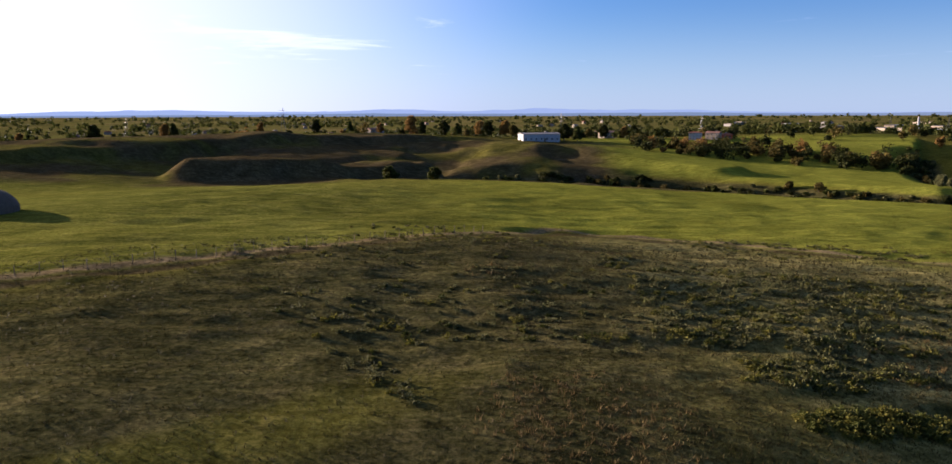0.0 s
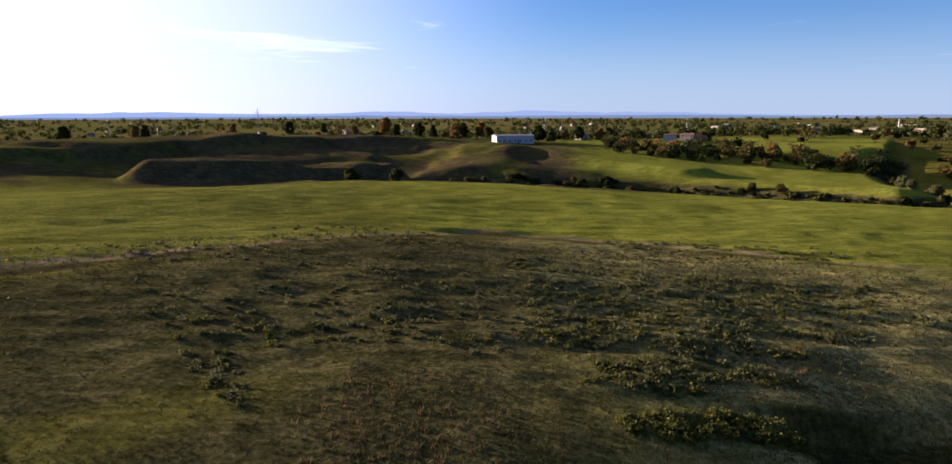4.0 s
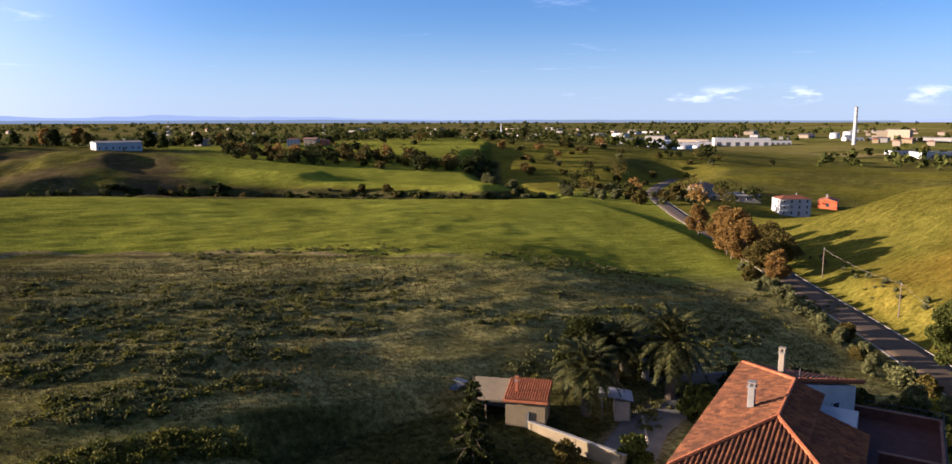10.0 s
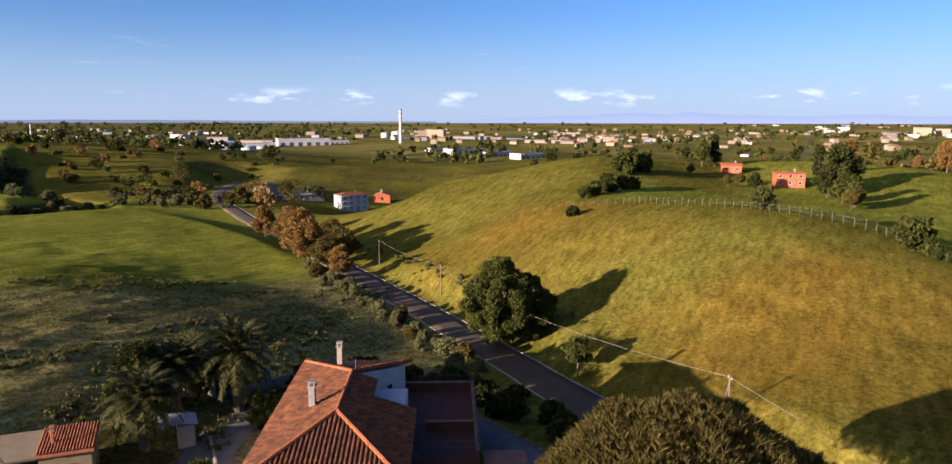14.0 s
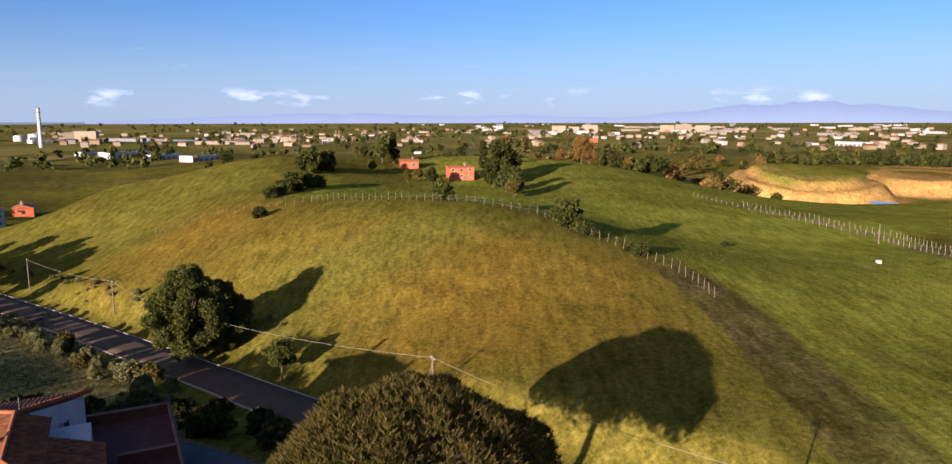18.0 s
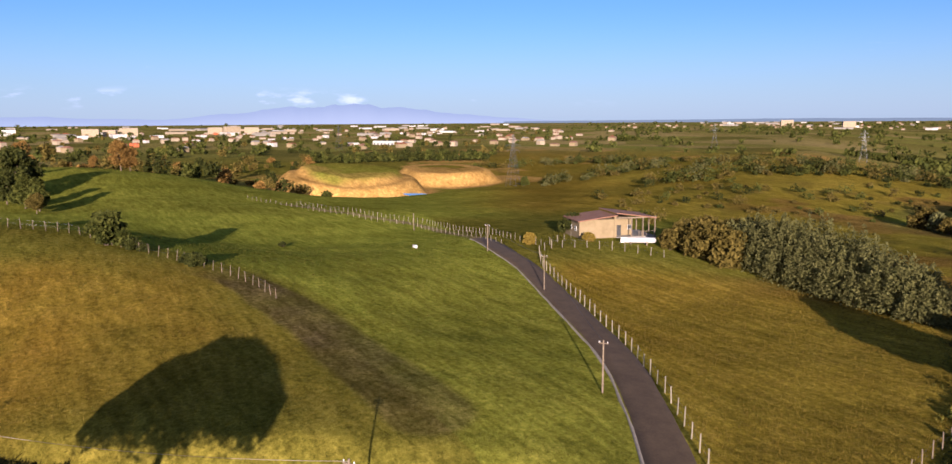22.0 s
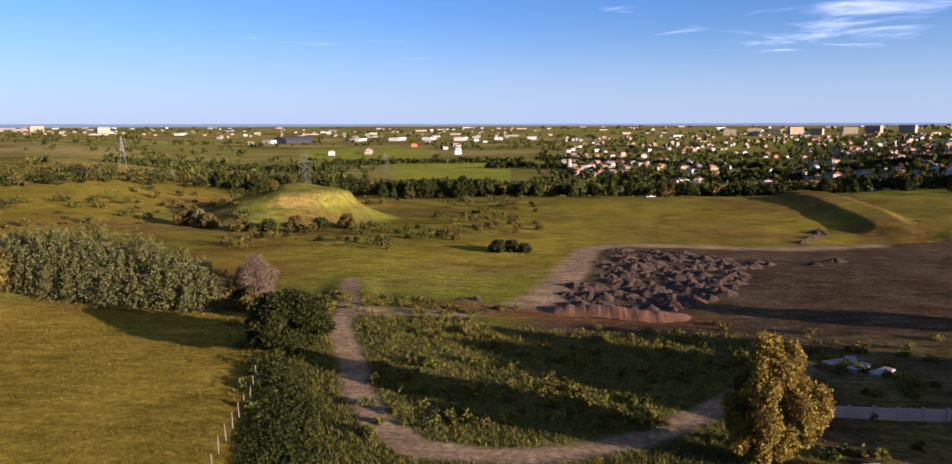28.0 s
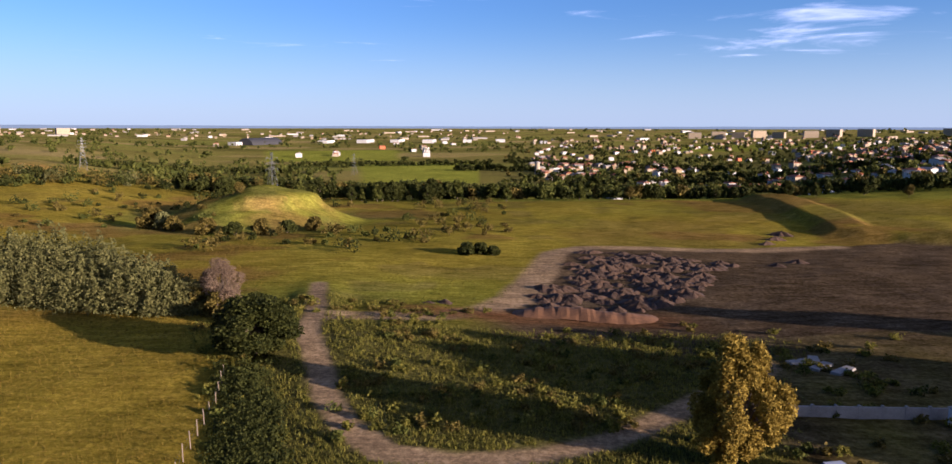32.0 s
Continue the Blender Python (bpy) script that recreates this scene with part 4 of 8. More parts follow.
def leaf_mesh(name, centres, size, mat, rng, flat=0.0, long=1.6):
    """Many small folded leaf sprays, each at a place of its own with a turn of its own."""
    n = len(centres)
    d = rng.normal(size=(n, 3))
    d[:, 2] = d[:, 2] * (1 - flat)
    d /= np.linalg.norm(d, axis=1)[:, None]
    e = np.cross(d, rng.normal(size=(n, 3)))
    e /= np.linalg.norm(e, axis=1)[:, None] + 1e-9
    s = size * rng.uniform(0.6, 1.4, n)[:, None]
    a, b = d * s * long * 0.5, e * s * 0.5
    fold = np.cross(d, e) * s * 0.22
    v = np.stack([centres - a, centres + b + fold, centres + a, centres - b + fold], 1).reshape(-1, 3)
    return np_mesh(name, v, np.arange(n * 4).reshape(-1, 4), [mat])


def crown_points(rng, n, blobs):
    """Places in the shells of a crown's rounded masses."""
    vol = np.array([b[3] * b[4] * b[5] for b in blobs]) ** 0.667
    pick = rng.choice(len(blobs), n, p=vol / vol.sum())
    d = rng.normal(size=(n, 3))
    d /= np.linalg.norm(d, axis=1)[:, None]
    r = rng.uniform(0.3, 1.0, n) ** 0.5 * rng.uniform(0.85, 1.3, n)
    B = np.array(blobs)
    return B[pick, :3] + d * r[:, None] * B[pick, 3:6]


def make_tree(name, label, category, height, spread, trunk, mat, leaves, leaf, seed, lumps=14, shape="round", ragged=0.25, thick=None, bark="bark", stems=1, lump=1.0, plume=1.0):
    """A tapered trunk with limbs, and a crown of many leaf sprays in uneven masses."""
    rng = np.random.default_rng(seed)
    t = thing(name, (0, 0, 0), label, category)
    thick = thick or height * 0.02 + 0.04
    blobs = []
    for k in range(lumps):
        u = (k + 0.5) / lumps
        up = trunk + (height - trunk) * (0.1 + 0.8 * u)
        if shape == "round":
            env = max(0.35, 1 - abs(2 * u - 0.85) ** 2.2)
        elif shape == "tall":
            env = max(0.3, 1 - u ** 1.6)
        else:
            env = 0.6 + 0.4 * u
        ang = k * 2.4 + rng.uniform(-0.4, 0.4)
        rad = spread * env * rng.uniform(0.35, 0.78)
        size = lump * spread * rng.uniform(0.24, 0.42) * (1 - ragged * rng.random())
        blobs.append((rad * math.cos(ang), rad * math.sin(ang), max(size * 0.5, min(up, height - size * 0.75)), size, size, plume * size * rng.uniform(0.65, 0.95)))
    bm = bmesh.new()
    for s in range(stems):
        ox, oy = (rng.normal(size=2) * spread * 0.15) if stems > 1 else (0, 0)
        mid = (ox + rng.normal() * 0.02 * height, oy + rng.normal() * 0.02 * height, max(trunk, height * 0.3))
        tube([(ox * 0.5, oy * 0.5, -0.4), (ox * 0.8, oy * 0.8, mid[2] * 0.5), mid, (mid[0] * 0.8, mid[1] * 0.8, height * 0.8)], [thick, thick * 0.8, thick * 0.62, thick * 0.15], 7, bm)
        for b in blobs[s::stems]:
            at = max(0.2 * height, min(mid[2], b[2] - 0.5 * abs(b[0])))
            tube([(mid[0], mid[1], at * 0.85), ((mid[0] + b[0]) / 2, (mid[1] + b[1]) / 2, (at + b[2]) / 2), b[:3]], [thick * 0.4, thick * 0.25, thick * 0.08], 4, bm)
    part("trunk", bm, M[bark], t)
    ob_of("crown", leaf_mesh("crown", crown_points(rng, leaves, blobs), leaf, mat, rng), t)
    return t


def put(t, x, y, turn=0.0, scale=1.0, sink=0.1, label="", stretch=1.0, group=""):
    """Stands a thing on the ground."""
    t.matrix_basis = pose(x, y, ground_z(x, y) - sink, 0, 0, turn) @ Matrix.Diagonal((scale, scale, scale * stretch, 1))
    return tagged(t, label, group=group)


def again(t, x, y, turn=0.0, scale=1.0, sink=0.1, label="", stretch=1.0, group=""):
    c = copy_thing(t, Matrix())
    return put(c, x, y, turn, scale, sink, label, stretch, group)


def spot(bearing, far):
    return far * math.sin(radians(bearing)), far * math.cos(radians(bearing))


def from_west(bearing, far):
    """A place by its bearing from the western end of the camera's way."""
    x, y = spot(bearing, far)
    return x - 28, y + 2


dice = random.Random(4)
LEAVES = (M["leaf_dark"], M["leaf_green"], M["leaf_olive"], M["leaf_rust"], M["leaf_grey"], M["leaf_weed"])


def grove(name, label, category, places, mats, leaves=420, leaf=1.0, seed=0):
    """Trees or bushes too far off or too many to count, joined: places are x, y, height, spread, and the number of a leaf material."""
    rng = np.random.default_rng(seed)
    P = np.array(places, dtype=np.float64)
    z = heights(P[:, 0], P[:, 1])
    for k, mat in enumerate(mats):
        mine = P[:, 4] == k
        if not mine.any():
            continue
        Q, zq = P[mine], z[mine]
        n = len(Q)
        lumps = 9
        c = np.repeat(Q, lumps, 0)
        cz = np.repeat(zq, lumps)
        a = rng.uniform(0, 2 * math.pi, len(c))
        rad = c[:, 3] * rng.uniform(0.15, 0.7, len(c))
        up = c[:, 2] * rng.uniform(0.25, 0.8, len(c))
        mid = np.stack([c[:, 0] + rad * np.cos(a), c[:, 1] + rad * np.sin(a), cz + up], -1)
        size = c[:, 3] * rng.uniform(0.28, 0.5, len(c))
        each = leaves // lumps
        at = np.repeat(mid, each, 0)
        d = rng.normal(size=at.shape)
        d /= np.linalg.norm(d, axis=1)[:, None]
        at = at + d * (np.repeat(size, each) * rng.uniform(0.4, 1.2, len(at)))[:, None]
        low = np.repeat(cz, each)
        at[:, 2] = np.maximum(at[:, 2], low + 0.1)
        ob = new(name, leaf_mesh(name, at, leaf, mat, rng))
        tagged(ob, label, category, kind="stuff")


big_tree = make_tree("tree", "large dark green broadleaf tree on the grassy slope", "tree", 10.5, 6.0, 0.5, M["leaf_green"], 60000, 0.17, 3, lumps=95, stems=2, lump=0.6, ragged=0.5)
put(big_tree, 86.5, 40.5, 0, 1.05, stretch=1.2)
again(big_tree, 89.4, 37.6, 70, 0.86, stretch=1.1, label="smaller dark green broadleaf tree beside a larger one")
small_tree = make_tree("tree", "young broadleaf tree on a bare stem in the grass", "tree", 5.0, 2.2, 1.9, M["leaf_green"], 3200, 0.24, 13, lumps=12)
put(small_tree, 78.5, 26.5)
dark_tree = make_tree("tree", "round dense dark evergreen tree beside the trail", "tree", 8.2, 5.4, 0.6, M["leaf_dark"], 36000, 0.2, 5, lumps=80, lump=0.6)
put(dark_tree, 26.2, -76.5, 0, 1.22, stretch=0.68)
yellow_tree = make_tree("tree", "yellow-leaved tree with a thin open crown", "tree", 10.4, 4.6, 0.2, M["leaf_yellow"], 34000, 0.16, 7, lumps=80, ragged=0.6, lump=0.5, plume=1.9)
put(yellow_tree, -17.8, -50.5)



def umbrella_pine(seed, label, height, spread):
    """A stone pine: bare forked stem under a broad dome of upright needle tufts."""
    rng = np.random.default_rng(seed)
    t = thing("pine_tree", (0, 0, 0), label, "tree")
    bm = bmesh.new()
    tube([(0, 0, -0.3), (0.1, 0, height * 0.3), (0.3, 0.1, height * 0.55)], [0.42, 0.34, 0.28], 9, bm)
    for k in range(13):
        a = k * 2.4
        r = spread * (0.35 + 0.5 * (k % 4) / 3)
        tube([(0.3, 0.1, height * 0.5), (r * 0.45 * math.cos(a), r * 0.45 * math.sin(a), height * 0.66), (r * math.cos(a), r * math.sin(a), height * 0.84 - 0.18 * r)], [0.17, 0.12, 0.04], 6, bm)
    part("trunk", bm, M["bark"], t)
    n = 10000
    r = np.sqrt(rng.uniform(0, 1, n)) * spread
    a = rng.uniform(0, 2 * math.pi, n)
    lump = fbm(r * np.cos(a) + 50, r * np.sin(a) + 50, 2.2, 9, 2) - 0.5
    z = height - 0.32 * height * (r / spread) ** 2.4 - rng.uniform(0, 1, n) ** 2 * 3.2 * (1 - 0.6 * (r / spread) ** 2) + lump * 1.9
    base = np.stack([r * np.cos(a), r * np.sin(a), z], -1)
    v = []
    for q in range(10):
        d = np.stack([rng.normal(size=n) * 0.34 + 0.35 * np.cos(a) * r / spread, rng.normal(size=n) * 0.34 + 0.35 * np.sin(a) * r / spread, rng.uniform(0.5, 1.0, n)], -1)
        d *= rng.uniform(0.3, 0.55, n)[:, None]
        s = np.cross(d, rng.normal(size=(n, 3)))
        s /= np.linalg.norm(s, axis=1)[:, None] / 0.045
        v.append(np.stack([base - s, base + s, base + d], 1))
    v = np.concatenate(v).reshape(-1, 3)
    ob_of("crown", np_mesh("crown", v, np.arange(len(v)).reshape(-1, 3), [M["leaf_pine"]]), t)
    return t


pine = umbrella_pine(11, "broad umbrella pine with tufted olive-green crown beside the road", 11.2, 7.9)
put(pine, 35.3, 6.2)

# smaller kinds that are used many times
green_bush = make_tree("bush", "rounded green bush in the grass", "bush", 3.0, 2.0, 0.1, M["leaf_green"], 1700, 0.3, 21, lumps=12, stems=3)
grey_bush = make_tree("bush", "grey-green bush of the roadside hedge", "bush", 2.4, 1.7, 0.1, M["leaf_hedge"], 2200, 0.2, 22, lumps=12, stems=3)
dark_bush = make_tree("bush", "low dark green scrub bush", "bush", 2.2, 2.0, 0.1, M["leaf_dark"], 1400, 0.28, 23, lumps=11, stems=3)
olive_bush = make_tree("bush", "olive-green bush with dense leaves", "bush", 3.2, 2.4, 0.1, M["leaf_olive"], 1700, 0.3, 24, lumps=12, stems=3)
rust_tree = make_tree("tree", "rust-brown tree beside the country road", "tree", 11.5, 4.8, 1.5, M["leaf_rust"], 9000, 0.3, 26, lumps=26, ragged=0.4)
olive_tree = make_tree("tree", "olive-green roadside tree with a broad crown", "tree", 10.0, 4.6, 2.0, M["leaf_olive"], 8000, 0.32, 27, lumps=24)
wood_tree = make_tree("tree", "dark green tree of a wooded belt", "tree", 13, 5.2, 1.5, M["leaf_dark"], 2600, 0.8, 28, lumps=24)
wood_tree_b = make_tree("tree", "green tree of a wooded belt", "tree", 12, 4.6, 1.5, M["leaf_green"], 2400, 0.8, 29, lumps=22, shape="tall")
cypress = make_tree("tree", "slim dark cypress beside the houses", "tree", 11, 1.8, 0.5, M["leaf_dark"], 3600, 0.4, 30, lumps=20, shape="tall", lump=1.4)
bare_tree = make_tree("tree", "nearly bare brown tree with fine twigs", "tree", 8.5, 3.2, 1.0, M["twig"], 9000, 0.12, 31, lumps=22, stems=3)

put(bare_tree, 37.5, -98)
again(bare_tree, 41, -102, 90, 0.75)

# trees that line the road
put(rust_tree, 137, 121, 0, 1.0, group="trees along the road")
for x, y, s, kind in ((130, 113, 1.05, rust_tree), (124, 105, 0.95, rust_tree), (127, 98, 0.9, olive_tree), (120.5, 97, 0.8, olive_tree), (143, 128, 0.85, olive_tree), (115.5, 90, 0.62, rust_tree), (148, 140, 0.8, rust_tree), (133, 117, 0.7, rust_tree)):
    again(kind, x, y, dice.uniform(0, 360), s, group="trees along the road")
put(olive_tree, 133, 106, 40, 0.95, group="trees along the road")
# the hedge between field and road
put(grey_bush, 79, 44.5, 0, 1.0, group="hedge bushes by the road")
for k in range(44):
    u = k / 43
    x, y = 72 + 48 * u, 36 + 66 * u
    kind = dice.choice((grey_bush, grey_bush, grey_bush, grey_bush, olive_bush))
    again(kind, x + dice.uniform(-2.2, 2.2), y + dice.uniform(-1.6, 1.6), dice.uniform(0, 360), dice.uniform(0.45, 0.85), group="hedge bushes by the road")
for k in range(26):
    u = k / 25
    x, y = 84 + 55 * u, 30 + 76 * u
    again(grey_bush, x + dice.uniform(-1.5, 1.5) + 4.2, y + dice.uniform(-1.5, 1.5) - 2.5, dice.uniform(0, 360), dice.uniform(0.22, 0.5), group="low bushes on the road verge")
# the hill
put(green_bush, *spot(84.8, 136), 0, 1.35, label="round green bush by the post fence")
for b, far, s in ((94.6, 119, 1.7), (72.5, 176, 1.2), (73.4, 182, 1.6), (74.5, 188, 1.4), (71.6, 172, 1.0), (75.4, 190, 1.1), (74.6, 215, 2.2), (76.2, 222, 2.0)):
    again(green_bush, *spot(b, far), dice.uniform(0, 360), s, label="large rounded green bush on the hill")
for b, far, s in ((96.2, 117, 0.85), (97.0, 116, 0.6), (100.4, 108, 0.9), (70.8, 150, 1.0), (107, 150, 0.5)):
    again(dark_bush, *spot(b, far), dice.uniform(0, 360), s, label="low dark shrub on the fence line")
put(dark_bush, *spot(99.8, 109), 0, 0.7)
# round the orange houses
put(cypress, *spot(81.4, 262), 0, 1.1, group="trees round the orange houses")
for b, far, s, kind in ((80.5, 258, 0.8, wood_tree_b), (89.2, 222, 0.72, wood_tree), (90.2, 212, 0.75, wood_tree_b), (91.0, 205, 0.7, wood_tree_b), (90.0, 235, 1.05, wood_tree), (88.5, 250, 1.1, cypress), (83.3, 232, 0.4, olive_tree), (84.3, 226, 0.4, wood_tree), (79.6, 240, 0.4, wood_tree_b), (82.4, 224, 0.35, olive_tree), (90.8, 198, 0.5, olive_tree)):
    again(kind, *spot(b, far), dice.uniform(0, 360), s, group="trees round the orange houses")
for b, far, s in ((90.3, 395, 1.45), (96.3, 298, 1.0), (96.9, 300, 0.8), (94.6, 330, 0.5)):
    again(rust_tree, *spot(b, far), dice.uniform(0, 360), s, label="rust-brown tree on the far meadow")
spread_out = []
for k in range(150):
    b, far = dice.uniform(66, 112), dice.uniform(300, 560)
    h = dice.choice((9, 7, 4, 3, 2.5))
    spread_out.append((*spot(b, far), h * dice.uniform(0.7, 1.2), h * dice.uniform(0.3, 0.6) + 0.8, dice.choice((0, 0, 1, 2, 2, 3))))
grove("trees", "scattered trees and bushes on the meadow behind the hill", "trees", spread_out, LEAVES, 300, 0.8, 1)
# the thicket by the barn: countless upright leafy stems grown into one mass


def make_thicket(name, label, core, stems, leaves, leaf, mat, seed):
    """Stems stand round the bent line of a core (x, y, half width, height); each carries a plume of leaf sprays down to the ground."""
    rng = np.random.default_rng(seed)
    C = np.array(core, dtype=np.float64)
    u = rng.uniform(0, len(C) - 1.001, stems)
    i = u.astype(int)
    c = C[i] + (C[i + 1] - C[i]) * (u - i)[:, None]
    a, r = rng.uniform(0, 2 * math.pi, stems), np.sqrt(rng.uniform(0, 1, stems))
    x, y = c[:, 0] + c[:, 2] * r * np.cos(a), c[:, 1] + c[:, 2] * r * np.sin(a)
    high = c[:, 3] * (1 - 0.55 * r ** 3) * (0.72 + 0.5 * fbm(x, y, 4.0, seed, 2)) * rng.uniform(0.85, 1.1, stems)
    k = np.repeat(np.arange(stems), leaves)
    t = rng.uniform(0, 1, len(k)) ** 0.75
    wide = 1.35 * (1.05 - t) ** 0.6 * rng.uniform(0.2, 1.1, len(k))
    b = rng.uniform(0, 2 * math.pi, len(k))
    at = np.stack([x[k] + wide * np.cos(b), y[k] + wide * np.sin(b), heights(x, y)[k] + 0.1 + t * high[k]], -1)
    tagged(new(name, leaf_mesh(name, at, leaf, mat, rng, long=2.0)), label, "thicket", kind="stuff")


make_thicket("thicket", "tall dense grey-green thicket beside the paddock", [(*spot(142.8, 136), 4.5, 7.5), (*spot(145, 131), 6.5, 9.5), (*spot(147.5, 126), 7.5, 10.0), (*spot(150, 121), 7.5, 9.6), (*spot(152.5, 116), 6.5, 8.4), (*spot(155, 111), 5.0, 6.0), (*spot(157, 108), 3.0, 3.6)], 1500, 85, 0.2, M["leaf_grey"], 61)
# low scrub whose dark leaves stand in for tree shade over this strip
make_thicket("trail_scrub", "dark shaded scrub between the paddock fence and the trail", [(26.5, -72, 3.2, 1.3), (24, -66, 2.8, 0.7), (21.5, -60, 2.8, 0.5), (20, -54, 3.0, 0.45), (18.5, -49, 3.0, 0.45)], 420, 36, 0.13, M["leaf_dark"], 62)
for b, far, s in ((138.6, 138, 1.6), (139.8, 134, 1.9), (141, 131, 2.0), (142.2, 128, 1.9), (140.5, 141, 2.0), (142.5, 137, 2.2), (157.3, 107, 1.2), (158.5, 104, 1.1), (159.4, 98, 1.0)):
    again(olive_bush, *spot(b, far), dice.uniform(0, 360), s, label="brownish-green bush at the edge of the thicket")
put(olive_bush, *spot(137.6, 136), 20, 1.2)
# scrub in the south
low_scrub = []
for k in range(620):
    b, far = dice.uniform(157, 216), dice.uniform(56, 112)
    x, y = spot(b, far)
    if abs(x - 19) < 4 and y > -92 or b > 183 and far > 100 + 4 * math.sin(b) or lattice(x, y, 9, 3) < 0.42:
        continue
    low_scrub.append((x, y, dice.uniform(0.3, 0.8), dice.uniform(0.5, 1.2), dice.choice((1, 2, 2, 5, 5, 5))))
grove("scrub", "low grey-green scrub and weeds beyond the trail", "scrub", low_scrub, LEAVES, 90, 0.2, 2)
low_scrub = []
for k in range(330):
    b, far = dice.uniform(132, 182), dice.uniform(135, 335)
    x, y = spot(b, far)
    if lattice(x, y, 45, 5) < 0.45 or b < 140 and far < 170:
        continue
    h = dice.choice((0.9, 1.2, 2.2, 3.0))
    low_scrub.append((x, y, h, h * dice.uniform(0.7, 1.3), dice.choice((0, 1, 2, 2))))
grove("scrub", "scattered bushes and rough weeds on the pasture", "scrub", low_scrub, LEAVES, 120, 0.42, 3)
for b, far, s, kind in ((178.5, 158, 1.3, dark_bush), (179.6, 160, 1.2, dark_bush), (180.6, 159, 1.0, dark_bush), (154.8, 236, 2.0, olive_bush), (155.6, 232, 2.2, grey_bush), (156.3, 228, 1.4, olive_bush), (158.5, 216, 1.5, olive_bush), (160.5, 212, 1.6, dark_bush), (162.5, 211, 1.4, olive_bush), (164.5, 212, 1.6, dark_bush), (166.5, 216, 1.3, olive_bush)):
    again(kind, *spot(b, far), dice.uniform(0, 360), s, label="bush at the foot of the knoll" if far > 200 else "dark clump of scrub on the pasture")
far_scrub = []
for b0, d0, b1, d1, n in ((136, 330, 150, 345, 46), (140, 420, 158, 400, 60), (128, 360, 140, 430, 44), (132, 520, 156, 540, 70), (122, 480, 136, 560, 50), (146, 350, 158, 372, 34)):
    for k in range(n):
        u = dice.random()
        h = dice.choice((1.5, 2.5, 4.0, 6.0))
        far_scrub.append((*spot(b0 + (b1 - b0) * u, d0 + (d1 - d0) * u + dice.gauss(0, 9)), h, h * dice.uniform(0.6, 1.1) + 0.5, dice.choice((0, 0, 1, 2, 4))))
grove("scrub", "dark hedges and scrub along the far slopes", "scrub", far_scrub, LEAVES, 150, 0.6, 17)
# the wooded belt where the plateau ends
put(wood_tree, *spot(176, 345), 0, 0.85, group="wooded belt below the plateau")
put(wood_tree_b, *spot(178, 352), 0, 0.85, group="wooded belt below the plateau")
for k in range(56):
    u = k / 55
    b = 160 + 22 * u if k < 42 else 182 + 34 * (k - 42) / 13 + dice.uniform(-1, 1)
    again(dice.choice((wood_tree, wood_tree_b, wood_tree, olive_tree)), *spot(b, 342 + dice.uniform(-10, 14)), dice.uniform(0, 360), dice.uniform(0.4, 0.75), group="wooded belt below the plateau")
belt = []
for k in range(620):
    u = 0.1 + 0.9 * dice.random()
    if u > 0.47 and dice.random() < 0.7:
        continue
    belt.append((*spot(150 + 70 * u, 352 + 20 * u + dice.uniform(0, 60)), dice.uniform(6, 11) if u < 0.45 else dice.uniform(5, 9), dice.uniform(3, 5), dice.choice((0, 0, 0, 1, 2))))
grove("woods", "dark wooded belt on the slope below the plateau", "woods", belt, LEAVES, 320, 1.0, 4)
# trees west of the yard that shade it
for x, y, s in ((-64, -37, 1.1), (-74, -40, 1.2), (-82, -52, 1.1), (-93, -72, 1.0), (-60, -52, 1.05), (-104, -66, 1.0), (-56, -45, 1.05), (-70, -47, 1.1)):
    again(wood_tree, x, y, dice.uniform(0, 360), s, label="dark tree at the western edge of the yard")
# the valley north of the road
valley = []
for k in range(220):
    b, far = dice.uniform(33, 61), dice.uniform(290, 540)
    x, y = spot(b, far)
    if to_line(np.array([x]), np.array([y]), ROAD_MAIN[::4])[0][0] < 7 or lattice(x, y, 60, 8) < 0.38:
        continue
    h = dice.choice((2, 3, 4, 8))
    valley.append((x, y, h * dice.uniform(0.8, 1.2), h * dice.uniform(0.5, 0.8) + 0.8, dice.choice((0, 0, 0, 2, 2, 2, 3, 4))))
grove("thicket", "dark thickets and trees in the valley bottom", "thicket", valley, LEAVES, 260, 0.7, 5)
for k in range(30):
    b = dice.uniform(28, 46)
    again(dice.choice((grey_bush, grey_bush, olive_bush)), *spot(b, dice.uniform(285, 330)), dice.uniform(0, 360), dice.uniform(0.9, 1.9), group="thicket in the hollow")
# the gully and the rough ground
bank_scrub = []
for k in range(420):
    i = dice.randrange(len(GULLY) - 1)
    p = GULLY[i].lerp(GULLY[i + 1], dice.random())
    d = (GULLY[i + 1] - GULLY[i]).normalized()
    off = dice.uniform(-5, 6)
    bank_scrub.append((p.x - d.y * off, p.y + d.x * off, dice.uniform(0.8, 2.4), dice.uniform(0.9, 2.2), dice.choice((0, 0, 0, 1, 2, 4))))
grove("bank_scrub", "dark scrub on the bank of the gully", "scrub", bank_scrub, LEAVES, 150, 0.5, 16)
for k in range(46):
    p = GULLY[int(k / 46 * (len(GULLY) - 1))]
    again(dice.choice((dark_bush, dark_bush, grey_bush, olive_bush)), p.x + dice.uniform(-6, 6), p.y + dice.uniform(-5, 6), dice.uniform(0, 360), dice.uniform(0.5, 1.25), group="bushes in the gully")
for b, far, s in ((-5.3, 281, 2.0), (-1.7, 283, 1.7), (20, 300, 1.0)):
    again(green_bush, *from_west(b, far), dice.uniform(0, 360), s, label="round green bush at the end of the field")
